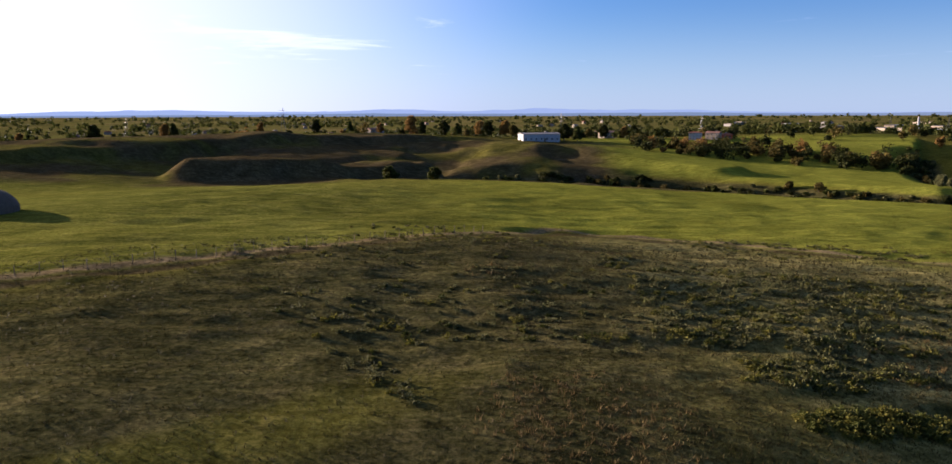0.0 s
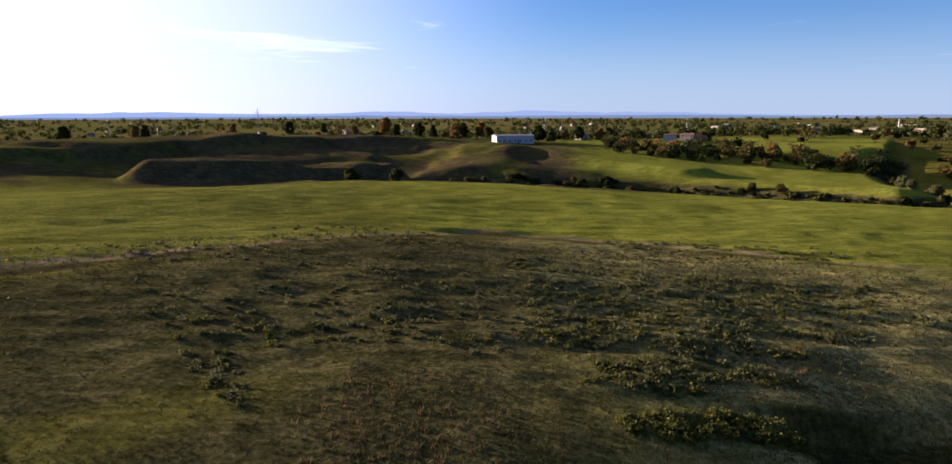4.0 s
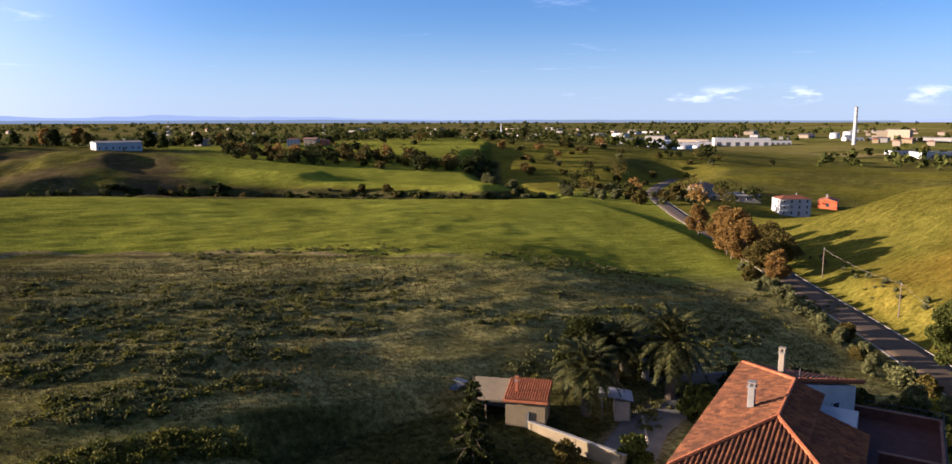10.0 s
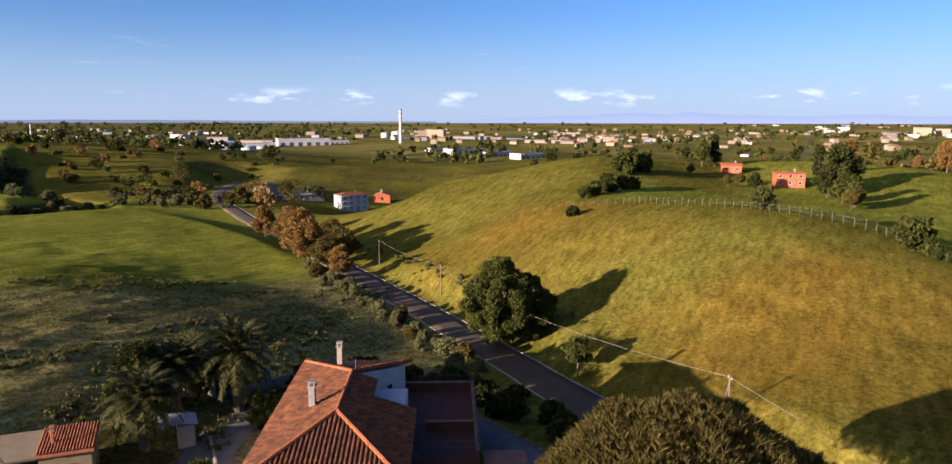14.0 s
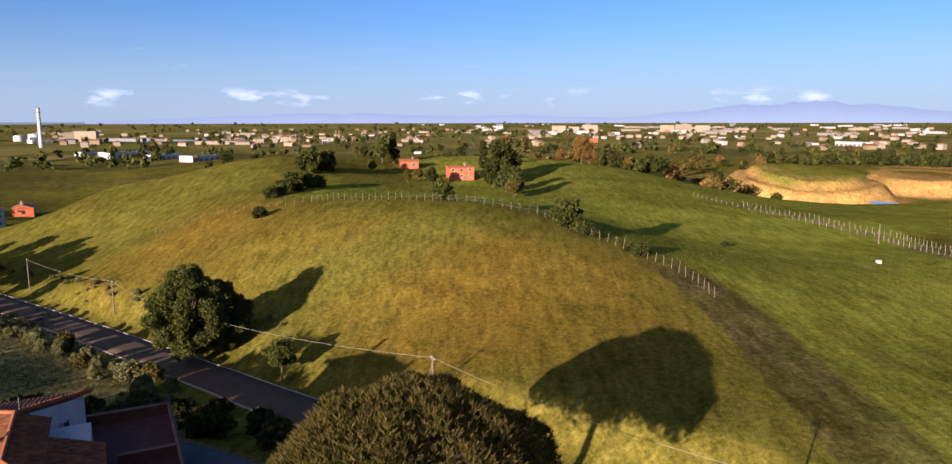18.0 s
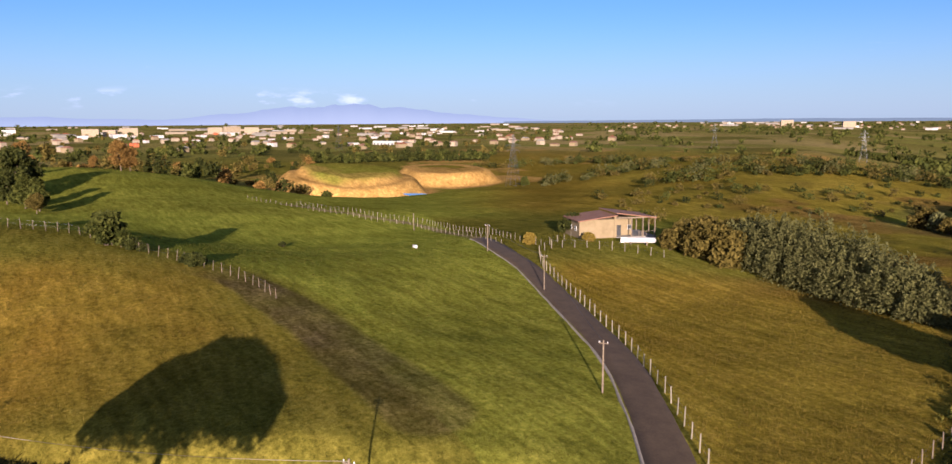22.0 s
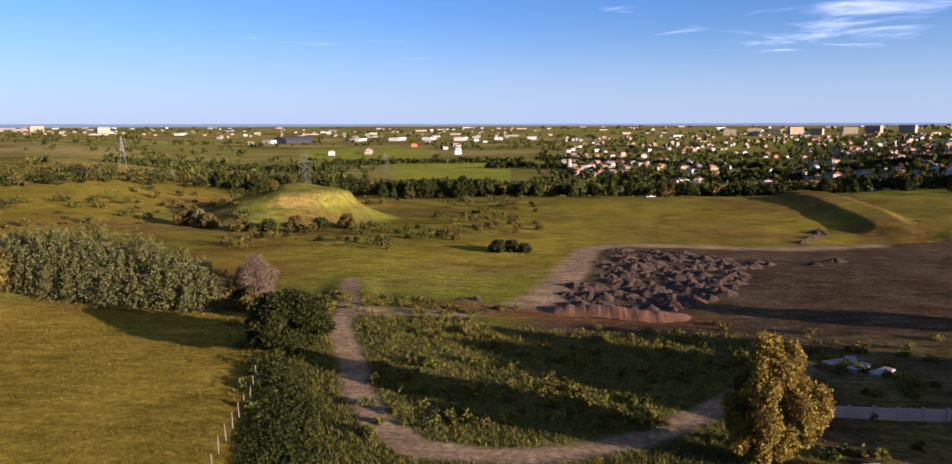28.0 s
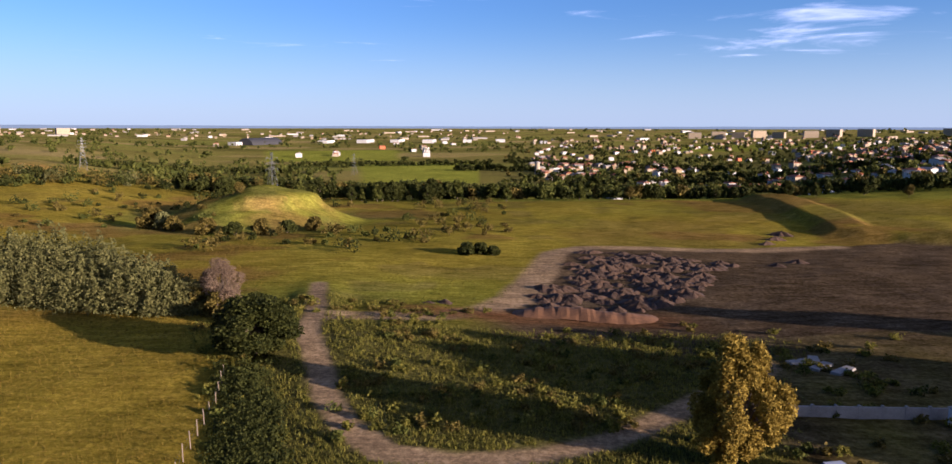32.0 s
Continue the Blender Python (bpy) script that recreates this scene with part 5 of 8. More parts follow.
# ridge trees in the north, by bearing and size
for b, s, kind in ((-26.2, 0.95, wood_tree), (-24.9, 0.6, wood_tree_b), (-29.5, 0.65, rust_tree), (-30.6, 0.6, rust_tree), (-21.6, 0.75, rust_tree), (-21.0, 0.8, wood_tree_b), (-14.9, 0.6, rust_tree), (-10.8, 0.7, wood_tree), (-8.2, 0.6, wood_tree_b), (-5.9, 0.65, rust_tree), (-3.5, 1.05, rust_tree), (-2.6, 0.6, wood_tree), (-0.9, 0.8, wood_tree), (0.2, 0.75, wood_tree_b), (1.9, 1.0, rust_tree), (2.6, 0.8, wood_tree), (3.9, 1.05, rust_tree), (4.6, 0.85, olive_tree), (8.6, 0.85, wood_tree), (9.6, 0.8, wood_tree_b), (10.5, 0.7, olive_tree), (11.6, 0.75, wood_tree), (13.2, 0.75, rust_tree), (13.9, 0.7, wood_tree)):
    again(kind, *from_west(b, 468 + dice.uniform(-12, 40)), dice.uniform(0, 360), s, group="trees on the northern ridge")
behind = []
for k in range(230):
    b, far = dice.uniform(-33, 36), dice.uniform(495, 760)
    h = dice.choice((4, 7, 9, 11))
    behind.append((*from_west(b, far), h * dice.uniform(0.7, 1.1), h * dice.uniform(0.35, 0.6) + 0.8, dice.choice((0, 0, 0, 1, 2, 3))))
grove("trees", "dark trees and hedges behind the northern ridge", "trees", behind, LEAVES, 280, 0.9, 6)
behind = []
for k in range(90):
    b = dice.uniform(14, 33)
    far = 418 + dice.uniform(0, 45) - (b - 14) * 1.5
    h = dice.choice((3, 5, 8, 9))
    behind.append((*from_west(b, far), h * dice.uniform(0.7, 1.1), h * dice.uniform(0.4, 0.6) + 0.8, dice.choice((0, 0, 0, 2, 2, 3))))
grove("trees", "brown and green trees between two far fields", "trees", behind, LEAVES, 300, 0.8, 7)


def far_woods():
    """Hedgerows and woods of the distance: countless small crowns."""
    rng = np.random.default_rng(77)
    n = 4600
    a = np.radians(rng.uniform(-42, 222, n * 6))
    r = 560 * (3600 / 560) ** rng.uniform(0, 1, n * 6)
    x, y = r * np.sin(a), r * np.cos(a)
    grow = fbm(x, y, 260, 91, 3)
    rows = np.abs(fbm(x, y, 420, 92, 2) - 0.5)
    bearing = np.degrees(a)
    north = (bearing < 38) & (r > 900)
    open_field = (bearing > 169.5) & (bearing < 186) & (r > 680) & (r < 1100) | (bearing > 163) & (bearing < 174) & (r > 1110) & (r < 1570)
    sparse = (bearing > 56) & (bearing < 132) & (rng.uniform(0, 1, len(r)) < 0.55)
    keep = ~open_field & ~sparse & ((grow > 0.56 - 0.07 * north) | (rows < 0.018 + 0.012 * north))
    x, y, r = x[keep][:n], y[keep][:n], r[keep][:n]
    z = heights(x, y)
    size = rng.uniform(2.2, 5.0, len(x)) * (1 + r / 3000)
    k = 20
    at = np.repeat(np.stack([x, y, z + size * 0.7], -1), k, 0)
    d = rng.normal(size=(len(at), 3))
    d /= np.linalg.norm(d, axis=1)[:, None]
    s = np.repeat(size, k)
    at = at + d * (s * rng.uniform(0.35, 0.95, len(at)))[:, None] * np.array([1, 1, 0.75])
    me = leaf_mesh("far_woods", at, 1.0, M["leaf_green"], rng, long=1.2)
    co = np.empty(len(me.vertices) * 3, dtype=np.float32)
    me.vertices.foreach_get("co", co)
    co = co.reshape(-1, 4, 3)
    mid = co.mean(1, keepdims=True)
    co = mid + (co - mid) * (s * 0.62)[:, None, None]
    me.vertices.foreach_set("co", co.ravel())
    tagged(new("far_woods", me), "dark distant woods and hedgerows", "woods", kind="stuff")


far_woods()

# ---------------------------------------------------------------- the villa and its garden


def quad_roof(corners, thick=0.16):
    """A roof plane of that outline, with its thickness downwards."""
    bm = bmesh.new()
    top = [bm.verts.new(c) for c in corners]
    low = [bm.verts.new((c[0], c[1], c[2] - thick)) for c in corners]
    n = len(top)
    bm.faces.new(top)
    bm.faces.new(low[::-1])
    for k in range(n):
        bm.faces.new((top[k], low[k], low[(k + 1) % n], top[(k + 1) % n]))
    bmesh.ops.recalc_face_normals(bm, faces=bm.faces)
    return bm


def inside(p, poly):
    hit = False
    for (ax, ay), (bx, by) in zip(poly, poly[1:] + poly[:1]):
        if (ay > p[1]) != (by > p[1]) and p[0] < (bx - ax) * (p[1] - ay) / (by - ay) + ax:
            hit = not hit
    return hit


def tiles(corners, along, mat, parent, wide=0.3, course=0.42, seed=1):
    """Barrel tiles in courses over a roof plane; along: the level direction of its eave."""
    rng = np.random.default_rng(seed)
    c = [Vector(p) for p in corners]
    u = Vector(along).normalized()
    nrm = (c[1] - c[0]).cross(c[2] - c[0]).normalized()
    if nrm.z < 0:
        nrm = -nrm
    d = nrm.cross(u).normalized()
    if d.z > 0:
        d = -d
    o = c[0]
    flat = [((p - o).dot(u), (p - o).dot(d)) for p in c]
    us, ds = [f[0] for f in flat], [f[1] for f in flat]
    verts, faces = [], []
    arc = [(-0.5, 0.0), (-0.32, 0.075), (0.0, 0.105), (0.32, 0.075), (0.5, 0.0)]
    for i in range(int((max(us) - min(us)) / wide) + 1):
        for j in range(int((max(ds) - min(ds)) / course) + 1):
            a, b = min(us) + (i + 0.5) * wide, min(ds) + (j + 0.5) * course
            if not inside((a, b), flat):
                continue
            lift = rng.uniform(0.0, 0.018)
            k = len(verts)
            for end, up, narrow in ((-0.5, 0.0, 0.86), (0.58, 0.035, 1.0)):
                for s, h in arc:
                    verts.append(tuple(o + u * (a + s * wide * narrow * 0.96) + d * (b + end * course) + nrm * (h + up + lift + 0.01)))
            for q in range(4):
                faces.append((k + q, k + q + 1, k + q + 6, k + q + 5))
    ob = ob_of("tiles", np_mesh("tiles", verts, faces, [mat]), parent)
    return tagged(ob, "rows of barrel tiles", kind="stuff")


def tile_material(name, dark, light, odd):
    m = material(name, dark, light, 0.9, 0.85, bump=0.2)
    t, bsdf = links_of(m)
    src = bsdf.inputs["Base Color"].links[0].from_socket
    geo = t.nodes.new("ShaderNodeNewGeometry")
    ramp = t.nodes.new("ShaderNodeValToRGB")
    ramp.color_ramp.elements[0].color, ramp.color_ramp.elements[1].color = (0.55, 0.5, 0.48, 1), (1.25, 1.2, 1.15, 1)
    t.links.new(geo.outputs["Random Per Island"], ramp.inputs["Fac"])
    mix = t.nodes.new("ShaderNodeMix")
    mix.data_type, mix.blend_type = "RGBA", "MULTIPLY"
    mix.inputs["Factor"].default_value = odd
    t.links.new(src, mix.inputs["A"])
    t.links.new(ramp.outputs[0], mix.inputs["B"])
    t.links.new(mix.outputs["Result"], bsdf.inputs["Base Color"])
    return m


M["barrel_red"] = tile_material("barrel_tiles_red", (0.045, 0.018, 0.007), (0.175, 0.066, 0.018), 0.95)
M["barrel_orange"] = tile_material("barrel_tiles_orange", (0.216, 0.0605, 0.0176), (0.307, 0.109, 0.0353), 0.5)


def window(parent, at, wide, high, turn=0.0, shutters=None, panes=2):
    """A framed window or glazed door, set a little proud of the wall; at: the middle of its sill."""
    m = pose(*at, 0, 0, turn)
    f = 0.07
    bm = bmesh.new()
    for x in (-wide / 2 + f / 2, wide / 2 - f / 2):
        box(f, 0.1, high, (x, 0, 0), bm=bm)
    for z in (0, high - f):
        box(wide - 2 * f, 0.1, f, (0, 0, z), bm=bm)
    w = part("window", bm, M["white_paint"], parent, m=m)
    step = (wide - 2 * f) / panes
    for k in range(panes):
        part("pane", box(step - 0.04, 0.05, high - 2 * f, (-wide / 2 + f + step * (k + 0.5), 0, f)), M["glass"], w)
    part("sill", box(wide + 0.16, 0.2, 0.06, (0, -0.04, -0.07)), M["concrete"], w)
    if shutters:
        for s in (-1, 1):
            part("shutter", box(wide / 2, 0.05, high, (s * wide * 0.77, -0.06, 0), 0.01), M[shutters], w)
    return w


def chimney(parent, at, high, mat="plaster_cream", side=0.55):
    c = part("chimney", box(side, side, high, at, 0.03), M[mat], parent)
    part("cap", box(side + 0.16, side + 0.16, 0.1, (at[0], at[1], at[2] + high), 0.02), M["concrete"], c)
    bm = bmesh.new()
    for sx in (-1, 1):
        for sy in (-1, 1):
            box(0.1, 0.1, 0.24, (at[0] + sx * side * 0.38, at[1] + sy * side * 0.38, at[2] + high + 0.1), bm=bm)
    box(side + 0.1, side + 0.1, 0.08, (at[0], at[1], at[2] + high + 0.34), bm=bm)
    part("cowl", bm, M[mat], c)
    return c


villa = thing("villa", (43.5, 33.1, -1.4), "two-storey white villa with a red hipped tile roof and a terrace", "house", turn=29)
RIDGE, EAVE = 8.05, 6.35
Mr, Sr = (0, 0, RIDGE), (-7.7, 0, RIDGE)
Nc, Wc, Fc, Ec = (7.3, 5, EAVE), (-14.5, 5, EAVE), (-14.5, -5, EAVE), (7.4, -4.2, EAVE)
body = box(20.2, 4.4, EAVE, (-3.6, 2.2, 0))
box(15.6, 4.2, EAVE - 0.4, (-6.0, -2.1, 0), bm=body)
part("wall", body, M["plaster_white"], villa)
wing = bmesh.new()
low = [wing.verts.new(p) for p in ((0.2, -0.1, 0), (6.4, -3.7, 0), (6.4, 0.2, 0), (0.2, 0.2, 0))]
top = [wing.verts.new((v.co.x, v.co.y, EAVE + (1.4 if abs(v.co.x) < 1 else -0.05))) for v in low]
wing.faces.new(low[::-1])
wing.faces.new(top)
for k in range(4):
    wing.faces.new((low[k], low[(k + 1) % 4], top[(k + 1) % 4], top[k]))
bmesh.ops.recalc_face_normals(wing, faces=wing.faces)
part("wall", wing, M["plaster_white"], villa, "white wall of the upper storey above the terrace")
for outline, along, seed in (((Wc, Sr, Mr, Nc), (1, 0, 0), 1), ((Wc, Sr, Fc), (0, 1, 0), 2), ((Nc, Mr, Ec), (0, 1, 0), 3), ((Sr, Mr, (0, -1.9, RIDGE - 0.65), (-14.5 + 3.1 * 0, -5, EAVE), (-11.0, -2.4, RIDGE - 0.82))[:3] + ((-9.6, -1.9, RIDGE - 0.65),), (1, 0, 0), 4), (((-9.6, -1.9, RIDGE - 0.65), (-3.5, -1.9, RIDGE - 0.65), (-3.5, -5, EAVE), Fc), (1, 0, 0), 5)):
    roof = part("roof", quad_roof(outline), M["tile_red"], villa)
    tiles(outline, along, M["barrel_red"], roof, seed=seed)
caps = bmesh.new()
for a, b in ((Mr, Sr), (Mr, Nc), (Sr, Wc), (Sr, Fc), (Mr, Ec)):
    n = int((Vector(b) - Vector(a)).length / 0.4)
    for k in range(n):
        p, q = Vector(a).lerp(Vector(b), k / n), Vector(a).lerp(Vector(b), (k + 1.15) / n)
        tube([p + Vector((0, 0, 0.12)), q + Vector((0, 0, 0.1))], [0.16, 0.14], 6, caps)
part("ridge_tiles", caps, M["barrel_orange"], villa, "row of rounded orange ridge tiles")
chimney(villa, (-5.1, 2.1, RIDGE - 1.1), 1.9, "concrete", 0.45)
chimney(villa, (3.9, 1.5, RIDGE - 1.3), 2.1, "plaster_cream", 0.42)
# upper storey: door and window that give on the terrace
slope = math.degrees(math.atan2(-3.6, 6.2))
window(villa, (1.55, -0.98, 3.5), 1.6, 2.3, slope, panes=3)
window(villa, (4.2, -2.52, 4.4), 0.9, 1.1, slope)
gutter = bmesh.new()
tube([(-14.5, 5.08, EAVE - 0.05), (7.3, 5.08, EAVE - 0.05)], [0.08, 0.08], 6, gutter)
part("gutter", gutter, M["tile_brown"], villa)
part("terrace", box(13.5, 6.2, 0.25, (1.2, -6.6, 3.1)), M["terrace"], villa, "brown tiled terrace at the first floor")
part("wall", box(13.2, 5.9, 3.05, (1.2, -6.6, 0)), M["terrace"], villa, "dark red-brown lower wall under the terrace")
for sx, sy, px_, py_ in ((13.5, 0.2, 1.2, -9.6), (0.2, 5.8, 7.85, -6.6), (0.2, 3.8, -0.6, -7.6)):
    wall_ = part("parapet", box(sx, sy, 0.8, (px_, py_, 3.35)), M["terrace"], villa)
    part("coping", box(sx + 0.12, sy + 0.12, 0.07, (px_, py_, 4.15)), M["tile_brown"], wall_)
for x0, y0, x1, y1 in ((-5.5, -9.65, 7.9, -9.65), (7.9, -9.65, 7.9, -4.4), (-5.5, -9.65, -5.5, -5.2)):
    n = max(2, int(math.hypot(x1 - x0, y1 - y0) / 0.35))
    rail = bmesh.new()
    for z in (4.3, 4.75):
        tube([(x0, y0, z), (x1, y1, z)], [0.03, 0.03], 5, rail)
    for k in range(n + 1):
        u = k / n
        tube([(x0 + (x1 - x0) * u, y0 + (y1 - y0) * u, 4.1), (x0 + (x1 - x0) * u, y0 + (y1 - y0) * u, 4.75)], [0.016, 0.016], 4, rail)
    part("railing", rail, M["dark"], villa)
pergola = part("pergola", box(4.2, 3.2, 0.14, (-5.5, -11.6, 2.9)), M["tile_brown"], villa, "dark pergola roof over the side entrance")
for sx in (-1, 1):
    for sy in (-1, 1):
        part("post", box(0.18, 0.18, 2.9, (-5.5 + sx * 1.9, -11.6 + sy * 1.4, 0)), M["plaster_cream"], pergola)
for k in range(4):
    window(villa, (-11.5 + 5.2 * k, 4.44, 4.2), 1.1, 1.3, 180, "wood")
    window(villa, (-11.5 + 5.2 * k, 4.44, 1.0), 1.1, 1.5, 180, "wood")
for y in (-2.2, 2.0):
    window(villa, (-13.84, y, 4.0), 1.1, 1.4, -90, "wood")
part("door", box(1.2, 0.1, 2.2, (-2.0, 4.46, 0.1), 0.02), M["wood"], villa, "brown wooden front door")
antenna = bmesh.new()
tube([(0.7, -0.2, 7.2), (0.7, -0.2, 8.9)], [0.03, 0.02], 5, antenna)
for k in range(4):
    tube([(0.4, -0.2, 8.1 + 0.2 * k), (1.0, -0.2, 8.1 + 0.2 * k)], [0.012, 0.012], 4, antenna)
part("antenna", antenna, M["steel"], villa)

# the shed: open grey bay and a cream room under orange tiles
shed = thing("shed", (30.6, 51.4, -0.2), "small cream shed with orange tile roof and an open grey bay", "shed", turn=-42)
room = bmesh.new()
box(3.4, 3.6, 2.5, (1.4, 0, 0), bm=room)
part("wall", room, M["plaster_old"], shed)
outline = ((-0.45, -2.2, 2.42), (3.35, -2.2, 2.42), (3.35, 1.9, 2.9), (-0.45, 1.9, 2.9))
roof = part("roof", quad_roof(outline), M["tile_orange"], shed)
tiles(outline, (1, 0, 0), M["barrel_orange"], roof, wide=0.21, course=0.36, seed=7)
chimney(shed, (0.5, -0.6, 2.5), 1.1, "tile_orange", 0.22)
part("roof", quad_roof(((-3.7, -2.1, 2.35), (-0.45, -2.1, 2.38), (-0.45, 2.0, 2.8), (-3.7, 2.0, 2.78)), 0.12), M["plaster_old"], shed, "grey sheet roof of the open bay")
for x, y, h in ((-3.5, -1.9, 2.3), (-2.0, -1.9, 2.3), (-3.5, 1.9, 2.6)):
    part("post", box(0.14, 0.14, h, (x, y, 0)), M["wood"], shed)
part("wall", box(3.0, 0.16, 2.6, (-2.0, 1.8, 0)), M["concrete"], shed)
part("wall", box(0.16, 3.6, 2.4, (-3.55, 0.1, 0)), M["plaster_old"], shed)
part("beam", box(3.2, 0.14, 0.2, (-2.0, -1.95, 2.12)), M["wood"], shed)
part("door", box(0.9, 0.08, 2.0, (3.12, 0.6, 0), 0.01, 90), M["wood"], shed, "weathered plank door")

wall_a = thing("garden_wall", (32.1, 44.4, -0.9), "low pale plastered garden wall with a coping", "wall", turn=math.degrees(math.atan2(40.2 - 48.9, 33.5 - 30.7)))
part("wall", box(9.4, 0.22, 1.25, (0, 0, 0)), M["plaster_old"], wall_a)
part("coping", box(9.5, 0.34, 0.08, (0, 0, 1.25), 0.015), M["concrete"], wall_a)
for k in range(3):
    part("pier", box(0.3, 0.3, 1.3, (-4.5 + 4.5 * k, 0, 0)), M["plaster_old"], wall_a)
gate = thing("gate", (30.2, 49.6, -0.4), "grey metal slatted gate between wall and shed", "gate", turn=-60)
part("gate_frame", box(1.6, 0.05, 0.06, (0, 0, 1.3)), M["steel"], gate)
part("gate_frame", box(1.6, 0.05, 0.06, (0, 0, 0.12)), M["steel"], gate)
for k in range(9):
    part("slat", box(0.09, 0.03, 1.35, (-0.75 + 0.1875 * k, 0, 0.08)), M["steel"], gate)
for s in (-1, 1):
    part("post", box(0.1, 0.1, 1.6, (s * 0.85, 0, 0)), M["steel"], gate)

# the white curved canopy over a small booth
canopy = thing("canopy", (39.6, 48.2, -1.1), "small booth under a curved white sheet canopy", "canopy", turn=-38)
bm = bmesh.new()
rows = []
for k in range(9):
    a = -0.35 + 1.25 * k / 8
    rows.append([bm.verts.new((-1.5 + 3.0 * k / 8, y, 1.75 + 0.75 * math.cos(a))) for y in (-1.3, 1.3)])
for r, s in zip(rows, rows[1:]):
    bm.faces.new((r[0], s[0], s[1], r[1]))
bmesh.ops.solidify(bm, geom=list(bm.faces), thickness=0.05)
part("roof", bm, M["sheet"], canopy)
part("booth", box(1.4, 1.6, 1.9, (0.6, 0.2, 0), 0.02), M["concrete"], canopy)
for sx in (-1, 1):
    for sy in (-1, 1):
        part("post", box(0.08, 0.08, 2.25, (sx * 1.2, sy * 1.2, 0)), M["steel"], canopy)

for x, y, h in ((47.5, 52.8, 2.4), (53, 51, 2.2), (50.3, 52.2, 1.2), (56, 49.6, 1.3), (59, 48, 1.3)):
    p = thing("gate_pillar", (x, y, ground_z(x, y)), "pale masonry gate pillar at the back of the garden" if h > 2 else "low pale pier of the garden wall", "pillar")
    part("shaft", box(0.5, 0.5, h, (0, 0, -0.2), 0.02), M["concrete"], p)
    part("cap", box(0.66, 0.66, 0.12, (0, 0, h - 0.2), 0.03), M["concrete"], p)
back = thing("garden_wall", (53.5, 50.6, -0.9), "low grey back wall of the garden", "wall", turn=-20)
part("wall", box(12, 0.2, 1.1, (0, 0, -0.3)), M["concrete"], back)
kerb = thing("kerb", (40.2, 45.0, -1.15), "yellowish kerb beside the concrete yard", "kerb", turn=52)
part("stone", box(5.2, 0.22, 0.35, (0, 0, 0), 0.03), M["plaster_cream"], kerb)
bin_ = thing("planter", (62.3, 35.5, ground_z(62.3, 35.5)), "low pale stone planter in the garden", "planter", turn=20)
part("basin", box(2.6, 1.0, 0.7, (0, 0, -0.1), 0.05), M["concrete"], bin_)
part("soil", box(2.3, 0.7, 0.06, (0, 0, 0.58)), M["bark"], bin_)


def make_palm(seed, label, trunk=4.2, fronds=52, reach=3.4):
    """A date palm: ringed trunk and arching fronds with two rows of leaflets."""
    rng = np.random.default_rng(seed)
    t = thing("palm", (0, 0, 0), label, "palm")
    bm = bmesh.new()
    pts = [(0, 0, -0.3 + (trunk + 0.3) * k / 14) for k in range(15)]
    tube(pts, [0.42 + 0.05 * (k % 2) - 0.006 * k for k in range(15)], 9, bm)
    part("trunk", bm, M["bark"], t)
    meshes = []
    for q in range(3):
        v, f = [], []
        n = 30
        droop = 0.24 + 0.26 * q
        spine = [Vector((reach * u, 0, 1.1 * math.sin(2.2 * u) * (1 - 0.3 * q) - droop * 2.4 * u * u)) for u in np.linspace(0, 1, n)]
        for k in range(2, n - 1):
            p, d = spine[k], (spine[k + 1] - spine[k]).normalized()
            size = 0.62 * math.sin(math.pi * (0.12 + 0.82 * k / n)) + 0.08
            for s in (-1, 1):
                tip = p + d * size * 0.7 + Vector((0, s * size * 0.85, -0.16 * size + 0.12 * rng.normal()))
                i = len(v)
                v += [tuple(p - d * 0.09), tuple(p + d * 0.1), tuple(tip)]
                f.append((i, i + 1, i + 2))
        for k in range(n - 1):
            i = len(v)
            w = 0.05 * (1 - k / n) + 0.012
            v += [tuple(spine[k] + Vector((0, w, 0))), tuple(spine[k] - Vector((0, w, 0))), tuple(spine[k + 1])]
            f.append((i, i + 1, i + 2))
        meshes.append(np_mesh("frond", v, f, [M["leaf_palm"]]))
    for k in range(fronds):
        u = k / (fronds - 1)
        up = -68 * (1 - u) ** 1.3 + 22
        ob_of("frond", meshes[0 if u < 0.4 else 1 if u < 0.75 else 2], t, pose(0, 0, trunk, 0, up if u < 0.6 else up + 10 * dice.random(), k * 137.5) @ Matrix.Diagonal((0.85 + 0.3 * dice.random(),) * 3 + (1,)))
    return t


palm = make_palm(1, "date palm with a broad crown of arching dull green fronds")
put(palm, 37.0, 49.2, 0, 1.0)
again(palm, 47.3, 49.2, 70, 1.15, stretch=1.15)
again(palm, 43.6, 53.0, 150, 0.95)
again(palm, 46.5, 55, 200, 0.85)
again(dark_tree, 41.0, 54.5, 0, 0.66, stretch=1.25, label="dark evergreen tree behind the palms")
again(dark_tree, 50.5, 53.8, 90, 0.5, stretch=1.3, label="dark evergreen tree behind the palms")
again(dark_bush, 49.5, 52.5, 0, 1.0, label="dark garden shrub by the wall")
for x, y, k in ((58, 42.5, 1.5), (62, 39.5, 1.3), (66, 36.8, 1.2), (60.5, 36, 1.0), (64.5, 32, 1.1), (67.5, 29.5, 0.8), (59.5, 27, 1.2), (62.3, 23.5, 1.0), (57.5, 20.5, 1.1), (53.5, 14.5, 1.0), (54.5, 46.5, 1.4)):
    again(dark_bush, x, y, dice.uniform(0, 360), k, label="dark shaded shrub between the villa and the road")


